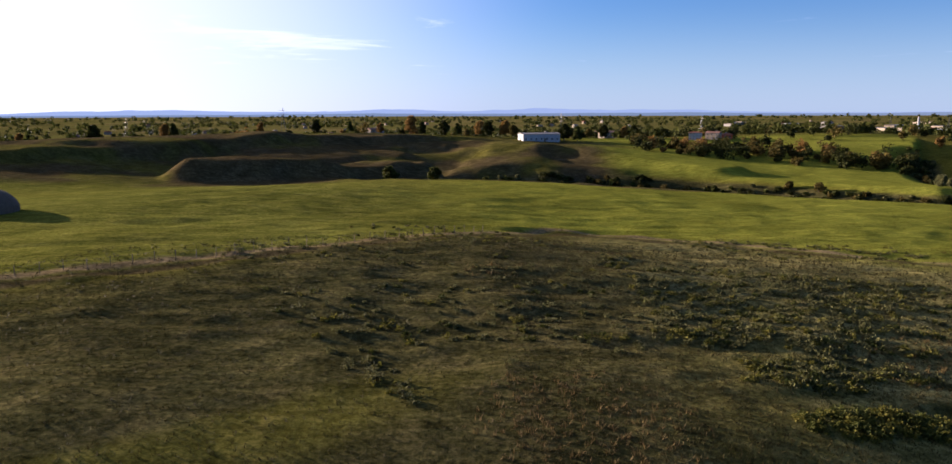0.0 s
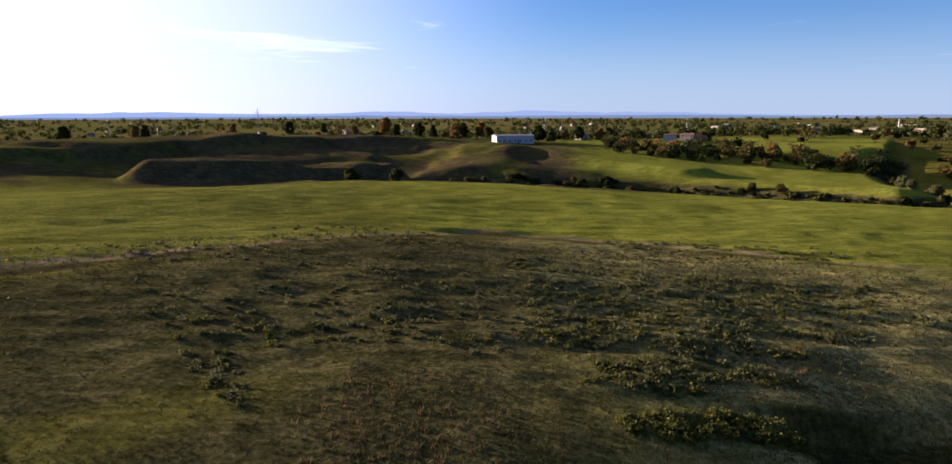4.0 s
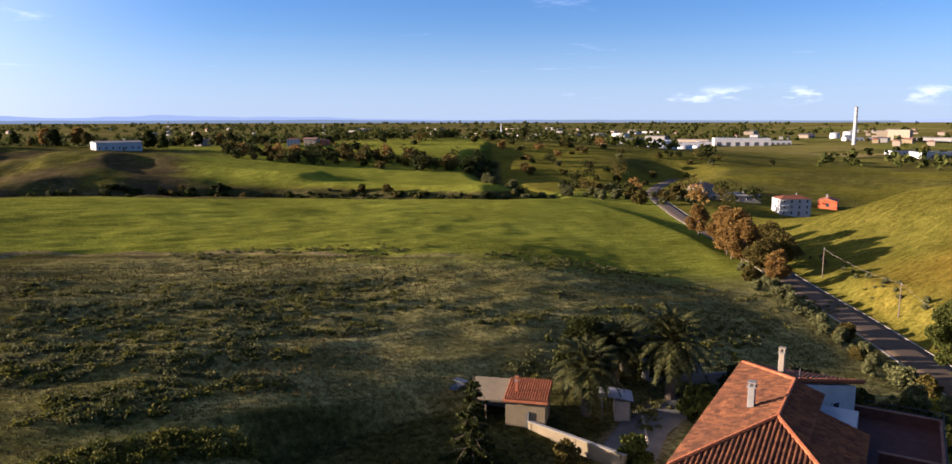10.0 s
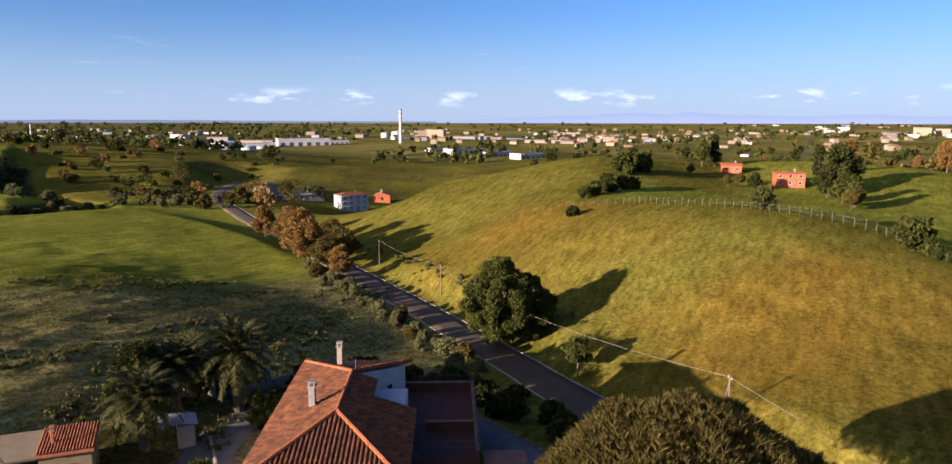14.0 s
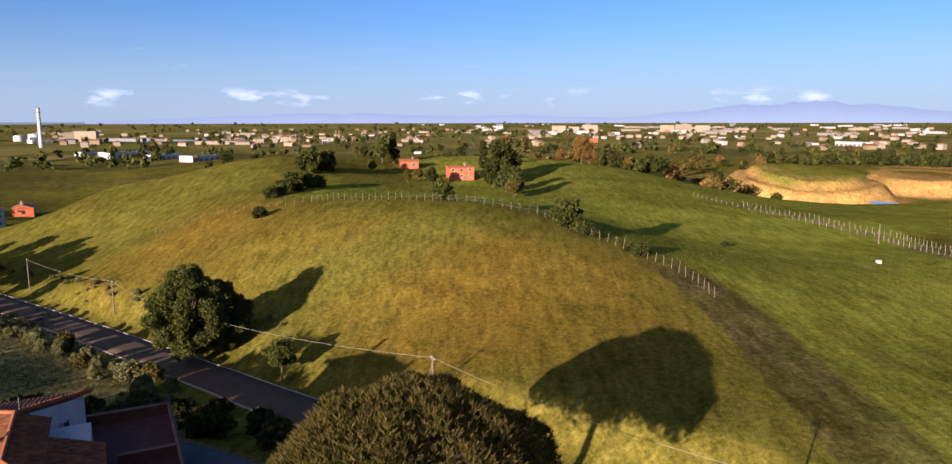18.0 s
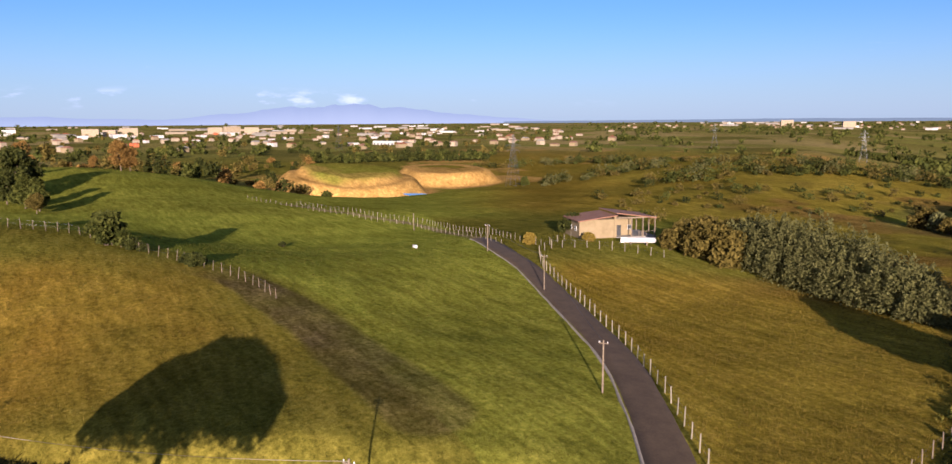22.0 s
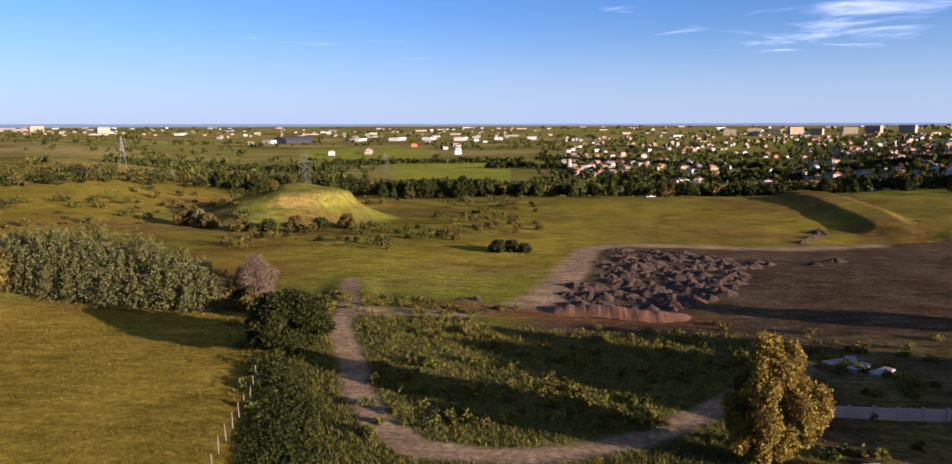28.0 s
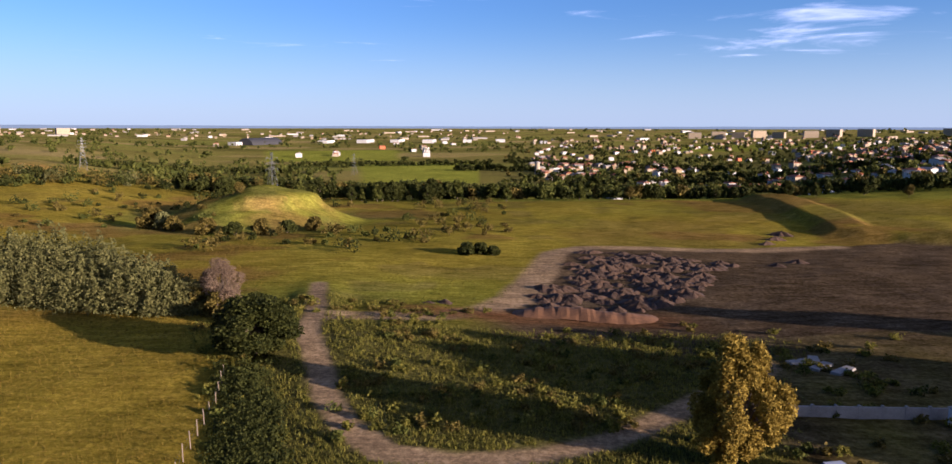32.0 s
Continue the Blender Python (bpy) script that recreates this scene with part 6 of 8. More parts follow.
def make_conifer(seed, label, high=7.0, spread=2.6):
    """A thin open conifer: whorls of drooping branches hung with needles."""
    rng = np.random.default_rng(seed)
    t = thing("conifer", (0, 0, 0), label, "tree")
    bm = bmesh.new()
    tube([(0, 0, -0.3), (0, 0, high * 0.5), (0.05, 0, high)], [0.16, 0.1, 0.02], 6, bm)
    pts = []
    for k in range(46):
        u = k / 45
        z = 0.5 + (high - 0.8) * u
        r = spread * (1 - u) ** 0.8 * rng.uniform(0.7, 1.1) + 0.15
        a = k * 2.4
        tip = (r * math.cos(a), r * math.sin(a), z - 0.25 * r)
        tube([(0, 0, z), (tip[0] * 0.5, tip[1] * 0.5, z + 0.05), tip], [0.035, 0.022, 0.008], 4, bm)
        for s in np.linspace(0.15, 1, int(14 * r) + 4):
            pts += [(tip[0] * s + rng.normal() * 0.12, tip[1] * s + rng.normal() * 0.12, z - 0.25 * r * s - abs(rng.normal()) * 0.14) for _ in range(3)]
    part("trunk", bm, M["bark"], t)
    ob_of("crown", leaf_mesh("crown", np.array(pts), 0.2, M["leaf_dark"], rng, long=2.2), t)
    return t


conifer = make_conifer(5, "thin dark conifer in front of the shed", 7.6, 2.5)
put(conifer, 23.3, 45.5)
for x, y, s, kind, text in ((34.6, 40.4, 0.9, green_bush, "garden shrub at the end of the low wall"), (46.2, 44.0, 0.95, green_bush, "leafy shrub climbing beside the villa"), (46.9, 45.2, 1.05, green_bush, "leafy shrub climbing beside the villa"), (30.6, 43.4, 0.55, olive_bush, "clipped rounded shrub in the flower bed"), (18, 47.5, 0.4, olive_bush, "yellow-green bush in the ditch"), (22.6, 41.5, 0.5, dark_bush, "dark bush by the conifer"), (14.5, 46.5, 0.42, olive_bush, "yellow-green bush in the ditch"), (11, 47.5, 0.35, olive_bush, "yellow-green bush in the ditch")):
    again(kind, x, y, dice.uniform(0, 360), s, label=text)
for x0, y0, x1, y1 in ((29.5, 43.5, 33.2, 39.8), (28.5, 40.0, 31.5, 37.5)):
    h = thing("hedge", ((x0 + x1) / 2, (y0 + y1) / 2, ground_z((x0 + x1) / 2, (y0 + y1) / 2)), "low clipped yellow-green hedge of the flower bed", "hedge", turn=math.degrees(math.atan2(y1 - y0, x1 - x0)))
    rng = np.random.default_rng(8)
    long_ = math.hypot(x1 - x0, y1 - y0)
    pts = np.stack([rng.uniform(-long_ / 2, long_ / 2, 1500), rng.uniform(-0.3, 0.3, 1500), rng.uniform(0.0, 0.6, 1500)], -1)
    ob_of("leaves", leaf_mesh("leaves", pts, 0.12, M["leaf_yellow"], rng), h)
junk = thing("debris", (28.7, 57.6, ground_z(28.7, 57.6)), "pale crumpled sheet metal lying by the shed", "debris", turn=30)
for k in range(4):
    part("sheet", box(1.5, 0.8, 0.03, (0.4 * k - 0.6, 0.25 * (k % 2), 0.12 + 0.08 * k), 0.0, 25 * k), M["steel"], junk)

# ---------------------------------------------------------------- fences, poles and wires


def post_fence(line, step, high, label, group, mat="post", wires=2, thick=0.05, lean=3.0, white=0.0):
    """Posts at even steps along a line on the ground, joined by thin wires."""
    pts, carry = [], 0.0
    for a, b in zip(line, line[1:]):
        d = math.hypot(b[0] - a[0], b[1] - a[1])
        while carry < d:
            u = carry / d
            pts.append((a[0] + (b[0] - a[0]) * u, a[1] + (b[1] - a[1]) * u))
            carry += step
        carry -= d
    f = thing("fence", (*pts[0], ground_z(*pts[0])), label, "fence", group)
    o = f.matrix_basis.translation
    P = np.array(pts)
    Z = heights(P[:, 0], P[:, 1])
    bm = tube([(0, 0, -0.3), (0, 0, high * 0.6), (0, 0, high)], [thick, thick * 0.95, thick * 0.85], 6)
    me = bpy.data.meshes.new("post")
    bm.to_mesh(me)
    bm.free()
    me.materials.append(M[mat])
    for (x, y), z in zip(pts, Z):
        ob_of("post", me, f, Matrix.Translation((x - o.x, y - o.y, z - o.z)) @ pose(0, 0, 0, dice.uniform(-lean, lean), dice.uniform(-lean, lean), dice.uniform(0, 90)) @ Matrix.Diagonal((1, 1, dice.uniform(0.85, 1.1), 1)))
    if wires:
        bm = bmesh.new()
        for w in range(wires):
            h = high * (0.45 + 0.42 * w / max(1, wires - 1))
            for k in range(len(pts) - 1):
                tube([(pts[k][0] - o.x, pts[k][1] - o.y, Z[k] - o.z + h), (pts[k + 1][0] - o.x, pts[k + 1][1] - o.y, Z[k + 1] - o.z + h)], [0.006, 0.006], 3, bm)
        part("wire", bm, M["steel"], f)
    return f


hedge_pts = [(p.x, p.y) for p in HEDGE_LINE]
post_fence([p for p in hedge_pts if p[0] > 86], 1.7, 1.5, "old vineyard fence of thin pale posts along the crop", "field fences", mat="wood", thick=0.04, lean=8)
post_fence([(150, 41), (152, 62), (150, 75)], 1.9, 1.4, "old vineyard fence of thin pale posts along the crop", "field fences", mat="wood", thick=0.04, lean=8)
post_fence([(32.5, -39.6), (43.5, -47.2), (55, -53.8), (75, -63.2), (92.5, -71.0), (99.5, -76), (101, -80.5), (98.5, -85.1), (92, -89.5), (85.6, -93.6)], 2.3, 1.55, "wire fence with pale round posts round the paddock", "paddock fence", thick=0.06, lean=2)
post_fence([(104.2, -80.1), (113.5, -80.6), (135, -84.5), (161.5, -87.5), (191, -79.5), (214, -70)], 1.8, 1.3, "double row of grey fence posts beside the lane", "field fences", lean=5)
post_fence([(112, -76.5), (135, -80.2), (161.5, -83), (191, -73.5), (216, -64), (228, -60)], 2.4, 1.2, "low wire fence between lane and crop", "field fences", lean=5)
post_fence([(-97, 83.5), (-83, 89), (-65.5, 97), (-36.5, 116.5), (-23, 132)], 2.6, 1.35, "weathered post fence along the field bank", "field fences", mat="wood", lean=4)
post_fence([(27.5, -70), (26, -64), (24, -51), (22.5, -44)], 2.4, 1.4, "wire fence with weathered posts between paddock and scrub", "paddock fence", mat="wood", lean=4)
post_fence([(104, -82), (112, -100), (118, -112)], 3.0, 1.4, "wire fence beside the barn", "field fences", lean=3)


def pole(x, y, high, label, arms=True, lean=0.0, strut=False):
    t = thing("utility_pole", (x, y, ground_z(x, y)), label, "pole", "utility poles")
    t.matrix_basis = t.matrix_basis @ pose(0, 0, 0, lean, lean * 0.5, 30)
    part("shaft", tube([(0, 0, -0.5), (0, 0, high)], [0.1, 0.07], 8), M["wood"], t)
    if arms:
        part("crossarm", box(0.9, 0.09, 0.09, (0, 0, high - 0.35)), M["wood"], t)
        for s in (-0.38, 0, 0.38):
            part("insulator", tube([(s, 0, high - 0.26), (s, 0, high - 0.18), (s, 0, high - 0.1)], [0.03, 0.05, 0.03], 6), M["white_paint"], t)
    if strut:
        part("strut", tube([(0.02, 0, high - 0.4), (1.1, 0.3, -0.3)], [0.05, 0.06], 6), M["wood"], t)
    return Vector((x, y, ground_z(x, y) + high - 0.15))


tops = [pole(x, y, h, text, True, 0.0, st) for x, y, h, text, st in (
    (127, 88, 6.0, "wooden utility pole on the grassy slope", False),
    (108.3, 62.1, 5.6, "wooden utility pole on the grassy slope", False),
    (91.9, 43.3, 5.2, "wooden utility pole beside the big tree", False),
    (66.5, 8.0, 4.6, "wooden utility pole beside the road", True),
    (47.0, -42.6, 5.0, "slim wooden pole beside the lane", False),
    (80.3, -62.0, 5.2, "thin grey pole beside the lane", False),
    (107, -70, 5.0, "thin grey pole beside the lane", False))]
pole(152.5, -79, 4.2, "short pale post in the crop", False)


def hang(points, sag, name, label, thick=0.02):
    bm = bmesh.new()
    o = points[0]
    for a, b in zip(points, points[1:]):
        pts = [a.lerp(b, k / 12) - o - Vector((0, 0, sag * 4 * (k / 12) * (1 - k / 12))) for k in range(13)]
        tube(pts, [thick] * 13, 4, bm)
    t = thing(name, tuple(o), label, "cable")
    part("wire", bm, M["post"] if thick < 0.02 else M["dark"], t)
    return t


hang(tops[:4] + [pole(38, -14, 6.5, "wooden utility pole near the road bend")], 0.7, "cable", "pale overhead cable strung between wooden poles", 0.019)
hang(tops[4:7], 0.5, "cable", "thin overhead cable beside the lane")


def pylon(x, y, high, label, turn=0.0):
    """A lattice mast with tapering legs, bracing and three pairs of arms."""
    t = thing("pylon", (x, y, ground_z(x, y)), label, "pylon", "power line pylons", turn)
    legs, braces, arms = bmesh.new(), bmesh.new(), bmesh.new()
    w = lambda z: 0.11 * high * (1 - 0.86 * min(1, z / (high * 0.86)))
    n = 9
    hs = [high * (1 - (1 - k / n) ** 1.25) for k in range(n + 1)]
    corner = lambda z, i: Vector((w(z) * (1 if i in (0, 3) else -1), w(z) * (1 if i in (0, 1) else -1), z))
    thick = 0.07
    for i in range(4):
        tube([corner(0, i) - Vector((0, 0, 0.5))] + [corner(z, i) for z in hs[1:]], [thick] * (n + 1), 4, legs)
        for a, b in zip(hs, hs[1:]):
            j = (i + 1) % 4
            tube([corner(a, i), corner(b, j)], [0.03, 0.03], 3, braces)
            tube([corner(a, j), corner(b, i)], [0.03, 0.03], 3, braces)
            tube([corner(b, i), corner(b, j)], [0.03, 0.03], 3, braces)
    for k, z in enumerate((0.7, 0.8, 0.9)):
        r = high * (0.13 if k != 1 else 0.15)
        for s in (-1, 1):
            tube([(0, 0, high * z + 0.6), (s * r, 0, high * z)], [0.07, 0.05], 4, arms)
            tube([(0, 0, high * z - 0.4), (s * r, 0, high * z)], [0.07, 0.05], 4, arms)
            tube([(s * r, 0, high * z), (s * r, 0, high * z - 1.0)], [0.06, 0.06], 4, arms)
    part("leg", legs, M["steel"], t)
    part("bracing", braces, M["steel"], t)
    part("arm", arms, M["steel"], t)
    return t


first = pylon(*spot(125.6, 380), 27, "steel lattice pylon on the green rise", 30)
for b, far, s in ((74.4, 520, 0.82), (87.8, 520, 0.95), (163.6, 300, 0.82), (151, 700, 1.0), (80.5, 900, 1.0), (141, 800, 1.0), (112, 760, 1.0), (170, 820, 0.9), (30, 1000, 0.9), (33.5, 1080, 0.9)):
    again(first, *spot(b, far), dice.uniform(0, 60), s, label="steel lattice pylon in the fields")
for b, far, s in ((-13.2, 520, 0.8), (8.4, 900, 1.1), (-24, 980, 0.9), (19, 1300, 1.0)):
    again(first, *from_west(b, far), dice.uniform(0, 60), s, label="steel lattice pylon behind the ridge")

# ---------------------------------------------------------------- houses and barns


def house(label, sx, sy, high, wall, roofing, pitch=0.35, storeys=2, group="", far=False, hip=False, category="house"):
    """A plain house with storeys, openings and an overhanging roof, at the origin."""
    t = thing("house", (0, 0, 0), label, category, group)
    part("wall", box(sx, sy, high + 0.5, (0, 0, -0.5)), M[wall], t)
    o = 0.4
    rise = pitch * (sy / 2 + o)
    inset = sx * 0.28 if hip else 0
    a, b = -sx / 2 - o, sx / 2 + o
    y0, y1 = -sy / 2 - o, sy / 2 + o
    bm = bmesh.new()
    v = [bm.verts.new(p) for p in ((a, y0, high), (b, y0, high), (b, y1, high), (a, y1, high), (a + inset, 0, high + rise), (b - inset, 0, high + rise))]
    for f in ((0, 1, 5, 4), (2, 3, 4, 5), (1, 2, 5), (3, 0, 4), (3, 2, 1, 0)):
        bm.faces.new([v[k] for k in f])
    bmesh.ops.recalc_face_normals(bm, faces=bm.faces)
    roof = part("roof", bm, M[roofing], t)
    part("chimney", box(0.6, 0.6, 1.3, (sx * 0.2, sy * 0.12, high + rise * 0.6)), M["concrete"], roof)
    lift = high / storeys
    n = 2 if far else max(2, int(sx / 3.2))
    for s in range(storeys):
        for k in range(n):
            x = -sx / 2 + sx * (k + 0.5) / n
            for y, turn in ((-sy / 2 - 0.02, 0), (sy / 2 + 0.02, 180)):
                if far:
                    part("window", box(1.1, 0.1, 1.3, (x, y, s * lift + 0.95)), M["glass"], t)
                else:
                    window(t, (x, y, s * lift + 0.95), 1.1, 1.3, turn)
        for x, turn in (() if far and s else ((-sx / 2 - 0.02, -90), (sx / 2 + 0.02, 90))):
            part("window", box(0.1, 1.0, 1.3, (x, 0, s * lift + 0.95)), M["glass"], t)
    part("door", box(1.1, 0.12, 2.1, (sx * 0.05 + 0.9, -sy / 2 - 0.02, 0)), M["wood"], t)
    return t


white_house = house("long low white house with a pale roof on the ridge", 24, 10, 4.6, "plaster_white", "concrete", 0.16, 1)
put(white_house, *from_west(6.6, 452), 14, sink=0.3)
wh2 = house("white three-storey house with a red roof in the valley", 15, 10, 8.2, "plaster_white", "tile_red", 0.28, 3, hip=True)
put(wh2, 246, 184, -30, 0.8, sink=0.2)
for k in range(3):
    part("balcony", box(3.4, 1.3, 0.18, (-5.2, -5.6, 2.6 * k + 2.4)), M["plaster_white"], wh2)
orange_house = house("orange-red two-storey house with a flat terracotta roof", 10.5, 8, 5.0, "plaster_orange", "plaster_orange", 0.12, 2)
put(orange_house, *spot(86.6, 240), -78, 0.8, sink=0.2)
orange_low = house("low orange house with a pale gable among trees", 8, 6, 2.9, "plaster_orange", "tile_orange", 0.3, 1)
put(orange_low, *spot(82.6, 256), -80, 0.8, sink=0.2)
again(orange_low, *spot(55.7, 352), 30, 1.25, label="small bright orange house in the valley")
ruin = house("pale old farmhouse with a brown tile roof in the valley", 11, 8, 5.5, "plaster_cream", "tile_brown", 0.3, 2)
put(ruin, *spot(46.8, 342), 20, sink=0.2)
long_shed = house("long low grey farm shed with open bays", 22, 7, 2.8, "concrete", "concrete", 0.12, 1, category="shed")
put(long_shed, *spot(49.2, 340), -35, sink=0.2)
again(long_shed, *spot(48.2, 352), -30, 0.8)
for b, far, kind, s in ((-32.3, 500, ruin, 0.9), (-6.3, 520, ruin, 1.0), (-7.2, 540, wh2, 0.6), (18.5, 500, wh2, 0.55), (19.8, 505, ruin, 0.8), (20.6, 512, orange_low, 1.0), (11.8, 540, ruin, 0.8), (12.6, 560, ruin, 0.9), (-9, 620, ruin, 0.7)):
    again(kind, *from_west(b, far), dice.uniform(-40, 40), s, label="pale farmhouse with a tiled roof among trees")

# the barn with its open porch
barn = thing("barn", (*spot(132.6, 146), ground_z(*spot(132.6, 146)) + 0.2), "cream block barn with brown roofs and an open porch", "barn", turn=250)
part("wall", box(7.4, 8, 4.0, (-3.2, 0, -0.4)), M["plaster_old"], barn)
part("roof", quad_roof(((-7.3, -4.5, 3.55), (0.9, -4.5, 4.45), (0.9, 4.5, 4.45), (-7.3, 4.5, 3.55)), 0.2), M["tile_brown"], barn, "brown sheet roof")
part("wall", box(4.6, 6.0, 4.0, (2.8, 1.0, -0.4)), M["plaster_old"], barn)
part("roof", quad_roof(((0.6, -4.6, 4.95), (9.3, -4.6, 3.75), (9.3, 4.5, 3.75), (0.6, 4.5, 4.95)), 0.2), M["tile_brown"], barn, "brown sheet roof over the porch")
part("wall", box(0.5, 0.6, 4.6, (0.6, -3.9, -0.4)), M["plaster_old"], barn)
for x in (4.0, 6.4, 9.0):
    part("post", box(0.18, 0.18, 4.2, (x, -4.3, -0.4)), M["wood"], barn)
for y in (-1.6, 1.2, 4.2):
    part("post", box(0.18, 0.18, 4.2, (9.0, y, -0.4)), M["wood"], barn)
part("beam", box(8.6, 0.16, 0.24, (4.9, -4.3, 3.72)), M["wood"], barn)
part("floor", box(8.6, 8.6, 0.5, (5.0, 0, -0.5)), M["concrete"], barn)
for k in range(7):
    part("rail", box(0.08, 0.08, 1.0, (5.6 + 0.52 * k, -4.3, 0)), M["wood"], barn)
part("rail", box(3.6, 0.08, 0.08, (7.2, -4.3, 1.0)), M["wood"], barn)
part("door", box(1.0, 0.1, 2.1, (2.2, -2.04, 0)), M["dark"], barn)
for k in range(3):
    window(barn, (4.6 + 0.0 * k, -2.02, 1.2) if k == 0 else (-6.92, -2 + 2.6 * (k - 1), 1.4), 0.9, 0.9, 0 if k == 0 else -90)
trailer = thing("boat", (*spot(135.2, 137), ground_z(*spot(135.2, 137))), "long white covered boat parked before the barn", "boat", turn=56)
hull = bmesh.new()
rings = []
for k in range(9):
    u = k / 8
    w = 1.0 * math.sin(math.pi * (0.5 + 0.5 * u)) ** 0.6 + 0.05 if u > 0.3 else 1.0
    rings.append([hull.verts.new((-3.2 + 6.4 * u, w * math.cos(a), 0.95 + 0.1 * u + (0.75 if a < 0 else 0.3) * math.sin(a))) for a in (-math.pi * 0.95, -2.2, -math.pi / 2, -0.9, -0.05, 0.8, math.pi / 2, 2.3)])
for r, s in zip(rings, rings[1:]):
    for k in range(8):
        hull.faces.new((r[k], r[(k + 1) % 8], s[(k + 1) % 8], s[k]))
hull.faces.new(rings[0])
hull.faces.new(rings[-1][::-1])
bmesh.ops.recalc_face_normals(hull, faces=hull.faces)
part("hull", hull, M["white_paint"], trailer)
for x in (-1.6, 1.4):
    part("cradle", box(0.2, 1.7, 0.75, (x, 0, -0.15)), M["wood"], trailer)
yellow_bush = make_tree("bush", "rounded yellow flowering bush by the barn gate", "bush", 2.4, 1.7, 0.1, M["leaf_yellow"], 2600, 0.16, 41, lumps=14, stems=3)
put(yellow_bush, *spot(126.6, 134))
again(yellow_bush, *spot(131.4, 136), 80, 0.8)
x, y = 123.7, -64.0
crate = thing("crate", (x, y, ground_z(x, y)), "small white box lying in the crop", "box")
part("body", box(0.9, 0.6, 0.45, (0, 0, 0), 0.02), M["white_paint"], crate)
part("lid", box(0.96, 0.66, 0.08, (0, 0, 0.45), 0.02), M["white_paint"], crate)
again(dark_bush, *spot(130.2, 147), 0, 1.9, label="dark bush against the barn wall")
again(green_bush, *spot(126.5, 375), 0, 1.6, label="round bush at the foot of the pylon")

# the dark covered stack at the edge of the western field
stack = thing("haystack", (-122.5, 147, ground_z(-122.5, 147)), "large round haystack under a dark sheet", "haystack")
bm = bmesh.new()
bmesh.ops.create_uvsphere(bm, u_segments=28, v_segments=14, radius=1)
for v in bm.verts:
    n_ = noise.noise(v.co * 2.2) * 0.06
    v.co = Vector((v.co.x * (6 + n_ * 6), v.co.y * (6 + n_ * 6), max(-0.05, v.co.z) ** 0.8 * 5.2 if v.co.z > 0 else -0.3))
part("sheet", bm, M["bark"], stack)
bm = bmesh.new()
for k in range(10):
    a = k * math.pi / 5
    tube([(6.2 * math.cos(a), 6.2 * math.sin(a), 0), (4.6 * math.cos(a), 4.6 * math.sin(a), 3.4), (0, 0, 5.3)], [0.05] * 3, 4, bm)
part("ropes", bm, M["wood"], stack)

# ---------------------------------------------------------------- the yard in the south: wall, car, slabs and soil heaps
swall = thing("yard_wall", (-33.5, -59.0, -0.2), "long grey block wall of the yard", "wall", turn=178)
for k in range(8):
    part("panel", box(1.98, 0.18, 1.55, (-7 + 2 * k, 0, 0), 0.01), M["concrete"], swall)
for k in range(9):
    part("pier", box(0.22, 0.26, 1.7, (-8 + 2 * k, 0, 0), 0.01), M["concrete"], swall)
white_post = thing("gate_post", (-38.6, -57.6, -0.2), "white plastered gate post at the wall", "post")
part("shaft", box(0.45, 0.45, 2.0, (0, 0, 0), 0.03), M["plaster_white"], white_post)
part("cap", box(0.6, 0.6, 0.12, (0, 0, 2.0), 0.03), M["concrete"], white_post)


def make_car(label):
    """A small hatchback: body shell, glasshouse, lights, wheels with rims."""
    t = thing("car", (0, 0, 0), label, "car")
    prof = [(-2.05, 0.32), (-2.1, 0.6), (-2.02, 0.88), (-1.2, 0.95), (1.5, 0.98), (2.0, 0.9), (2.08, 0.6), (2.03, 0.32)]
    cab = [(-1.25, 0.93), (-0.55, 1.42), (0.95, 1.46), (1.75, 0.95)]

    def shell(outline, half, top_half):
        bm = bmesh.new()
        zs = [p[1] for p in outline]
        lo, hi = min(zs), max(zs)
        left = [bm.verts.new((x, half + (top_half - half) * (z - lo) / (hi - lo), z)) for x, z in outline]
        right = [bm.verts.new((x, -half - (top_half - half) * (z - lo) / (hi - lo), z)) for x, z in outline]
        n = len(outline)
        bm.faces.new(left[::-1])
        bm.faces.new(right)
        for k in range(n):
            bm.faces.new((left[k], left[(k + 1) % n], right[(k + 1) % n], right[k]))
        bmesh.ops.recalc_face_normals(bm, faces=bm.faces)
        bmesh.ops.bevel(bm, geom=list(bm.edges), offset=0.06, segments=2, affect="EDGES")
        return bm

    part("body", shell(prof, 0.88, 0.84), M["car_paint"], t)
    part("glasshouse", shell(cab, 0.78, 0.62), M["glass"], t)
    part("roof", box(1.5, 1.22, 0.05, (0.2, 0, 1.43), 0.02), M["car_paint"], t)
    for s in (-1, 1):
        part("headlight", box(0.12, 0.36, 0.16, (-2.03, s * 0.6, 0.66), 0.03), M["glass"], t)
        part("tail_light", box(0.1, 0.3, 0.2, (2.02, s * 0.62, 0.7), 0.03), M["tile_red"], t)
        part("mirror", box(0.16, 0.2, 0.12, (-0.95, s * 0.98, 0.95), 0.03), M["car_paint"], t)
        for x in (-1.3, 1.3):
            wheel = part("wheel", tube([(x, s * 0.72, 0.31), (x, s * 0.92, 0.31)], [0.31, 0.31], 18), M["dark"], t)
            part("rim", tube([(x, s * 0.9, 0.31), (x, s * 0.94, 0.31)], [0.2, 0.17], 12), M["steel"], wheel)
    part("bumper", box(0.14, 1.6, 0.2, (-2.06, 0, 0.36), 0.04), M["dark"], t)
    part("number_plate", box(0.03, 0.5, 0.11, (-2.14, 0, 0.42)), M["white_paint"], t)
    return t


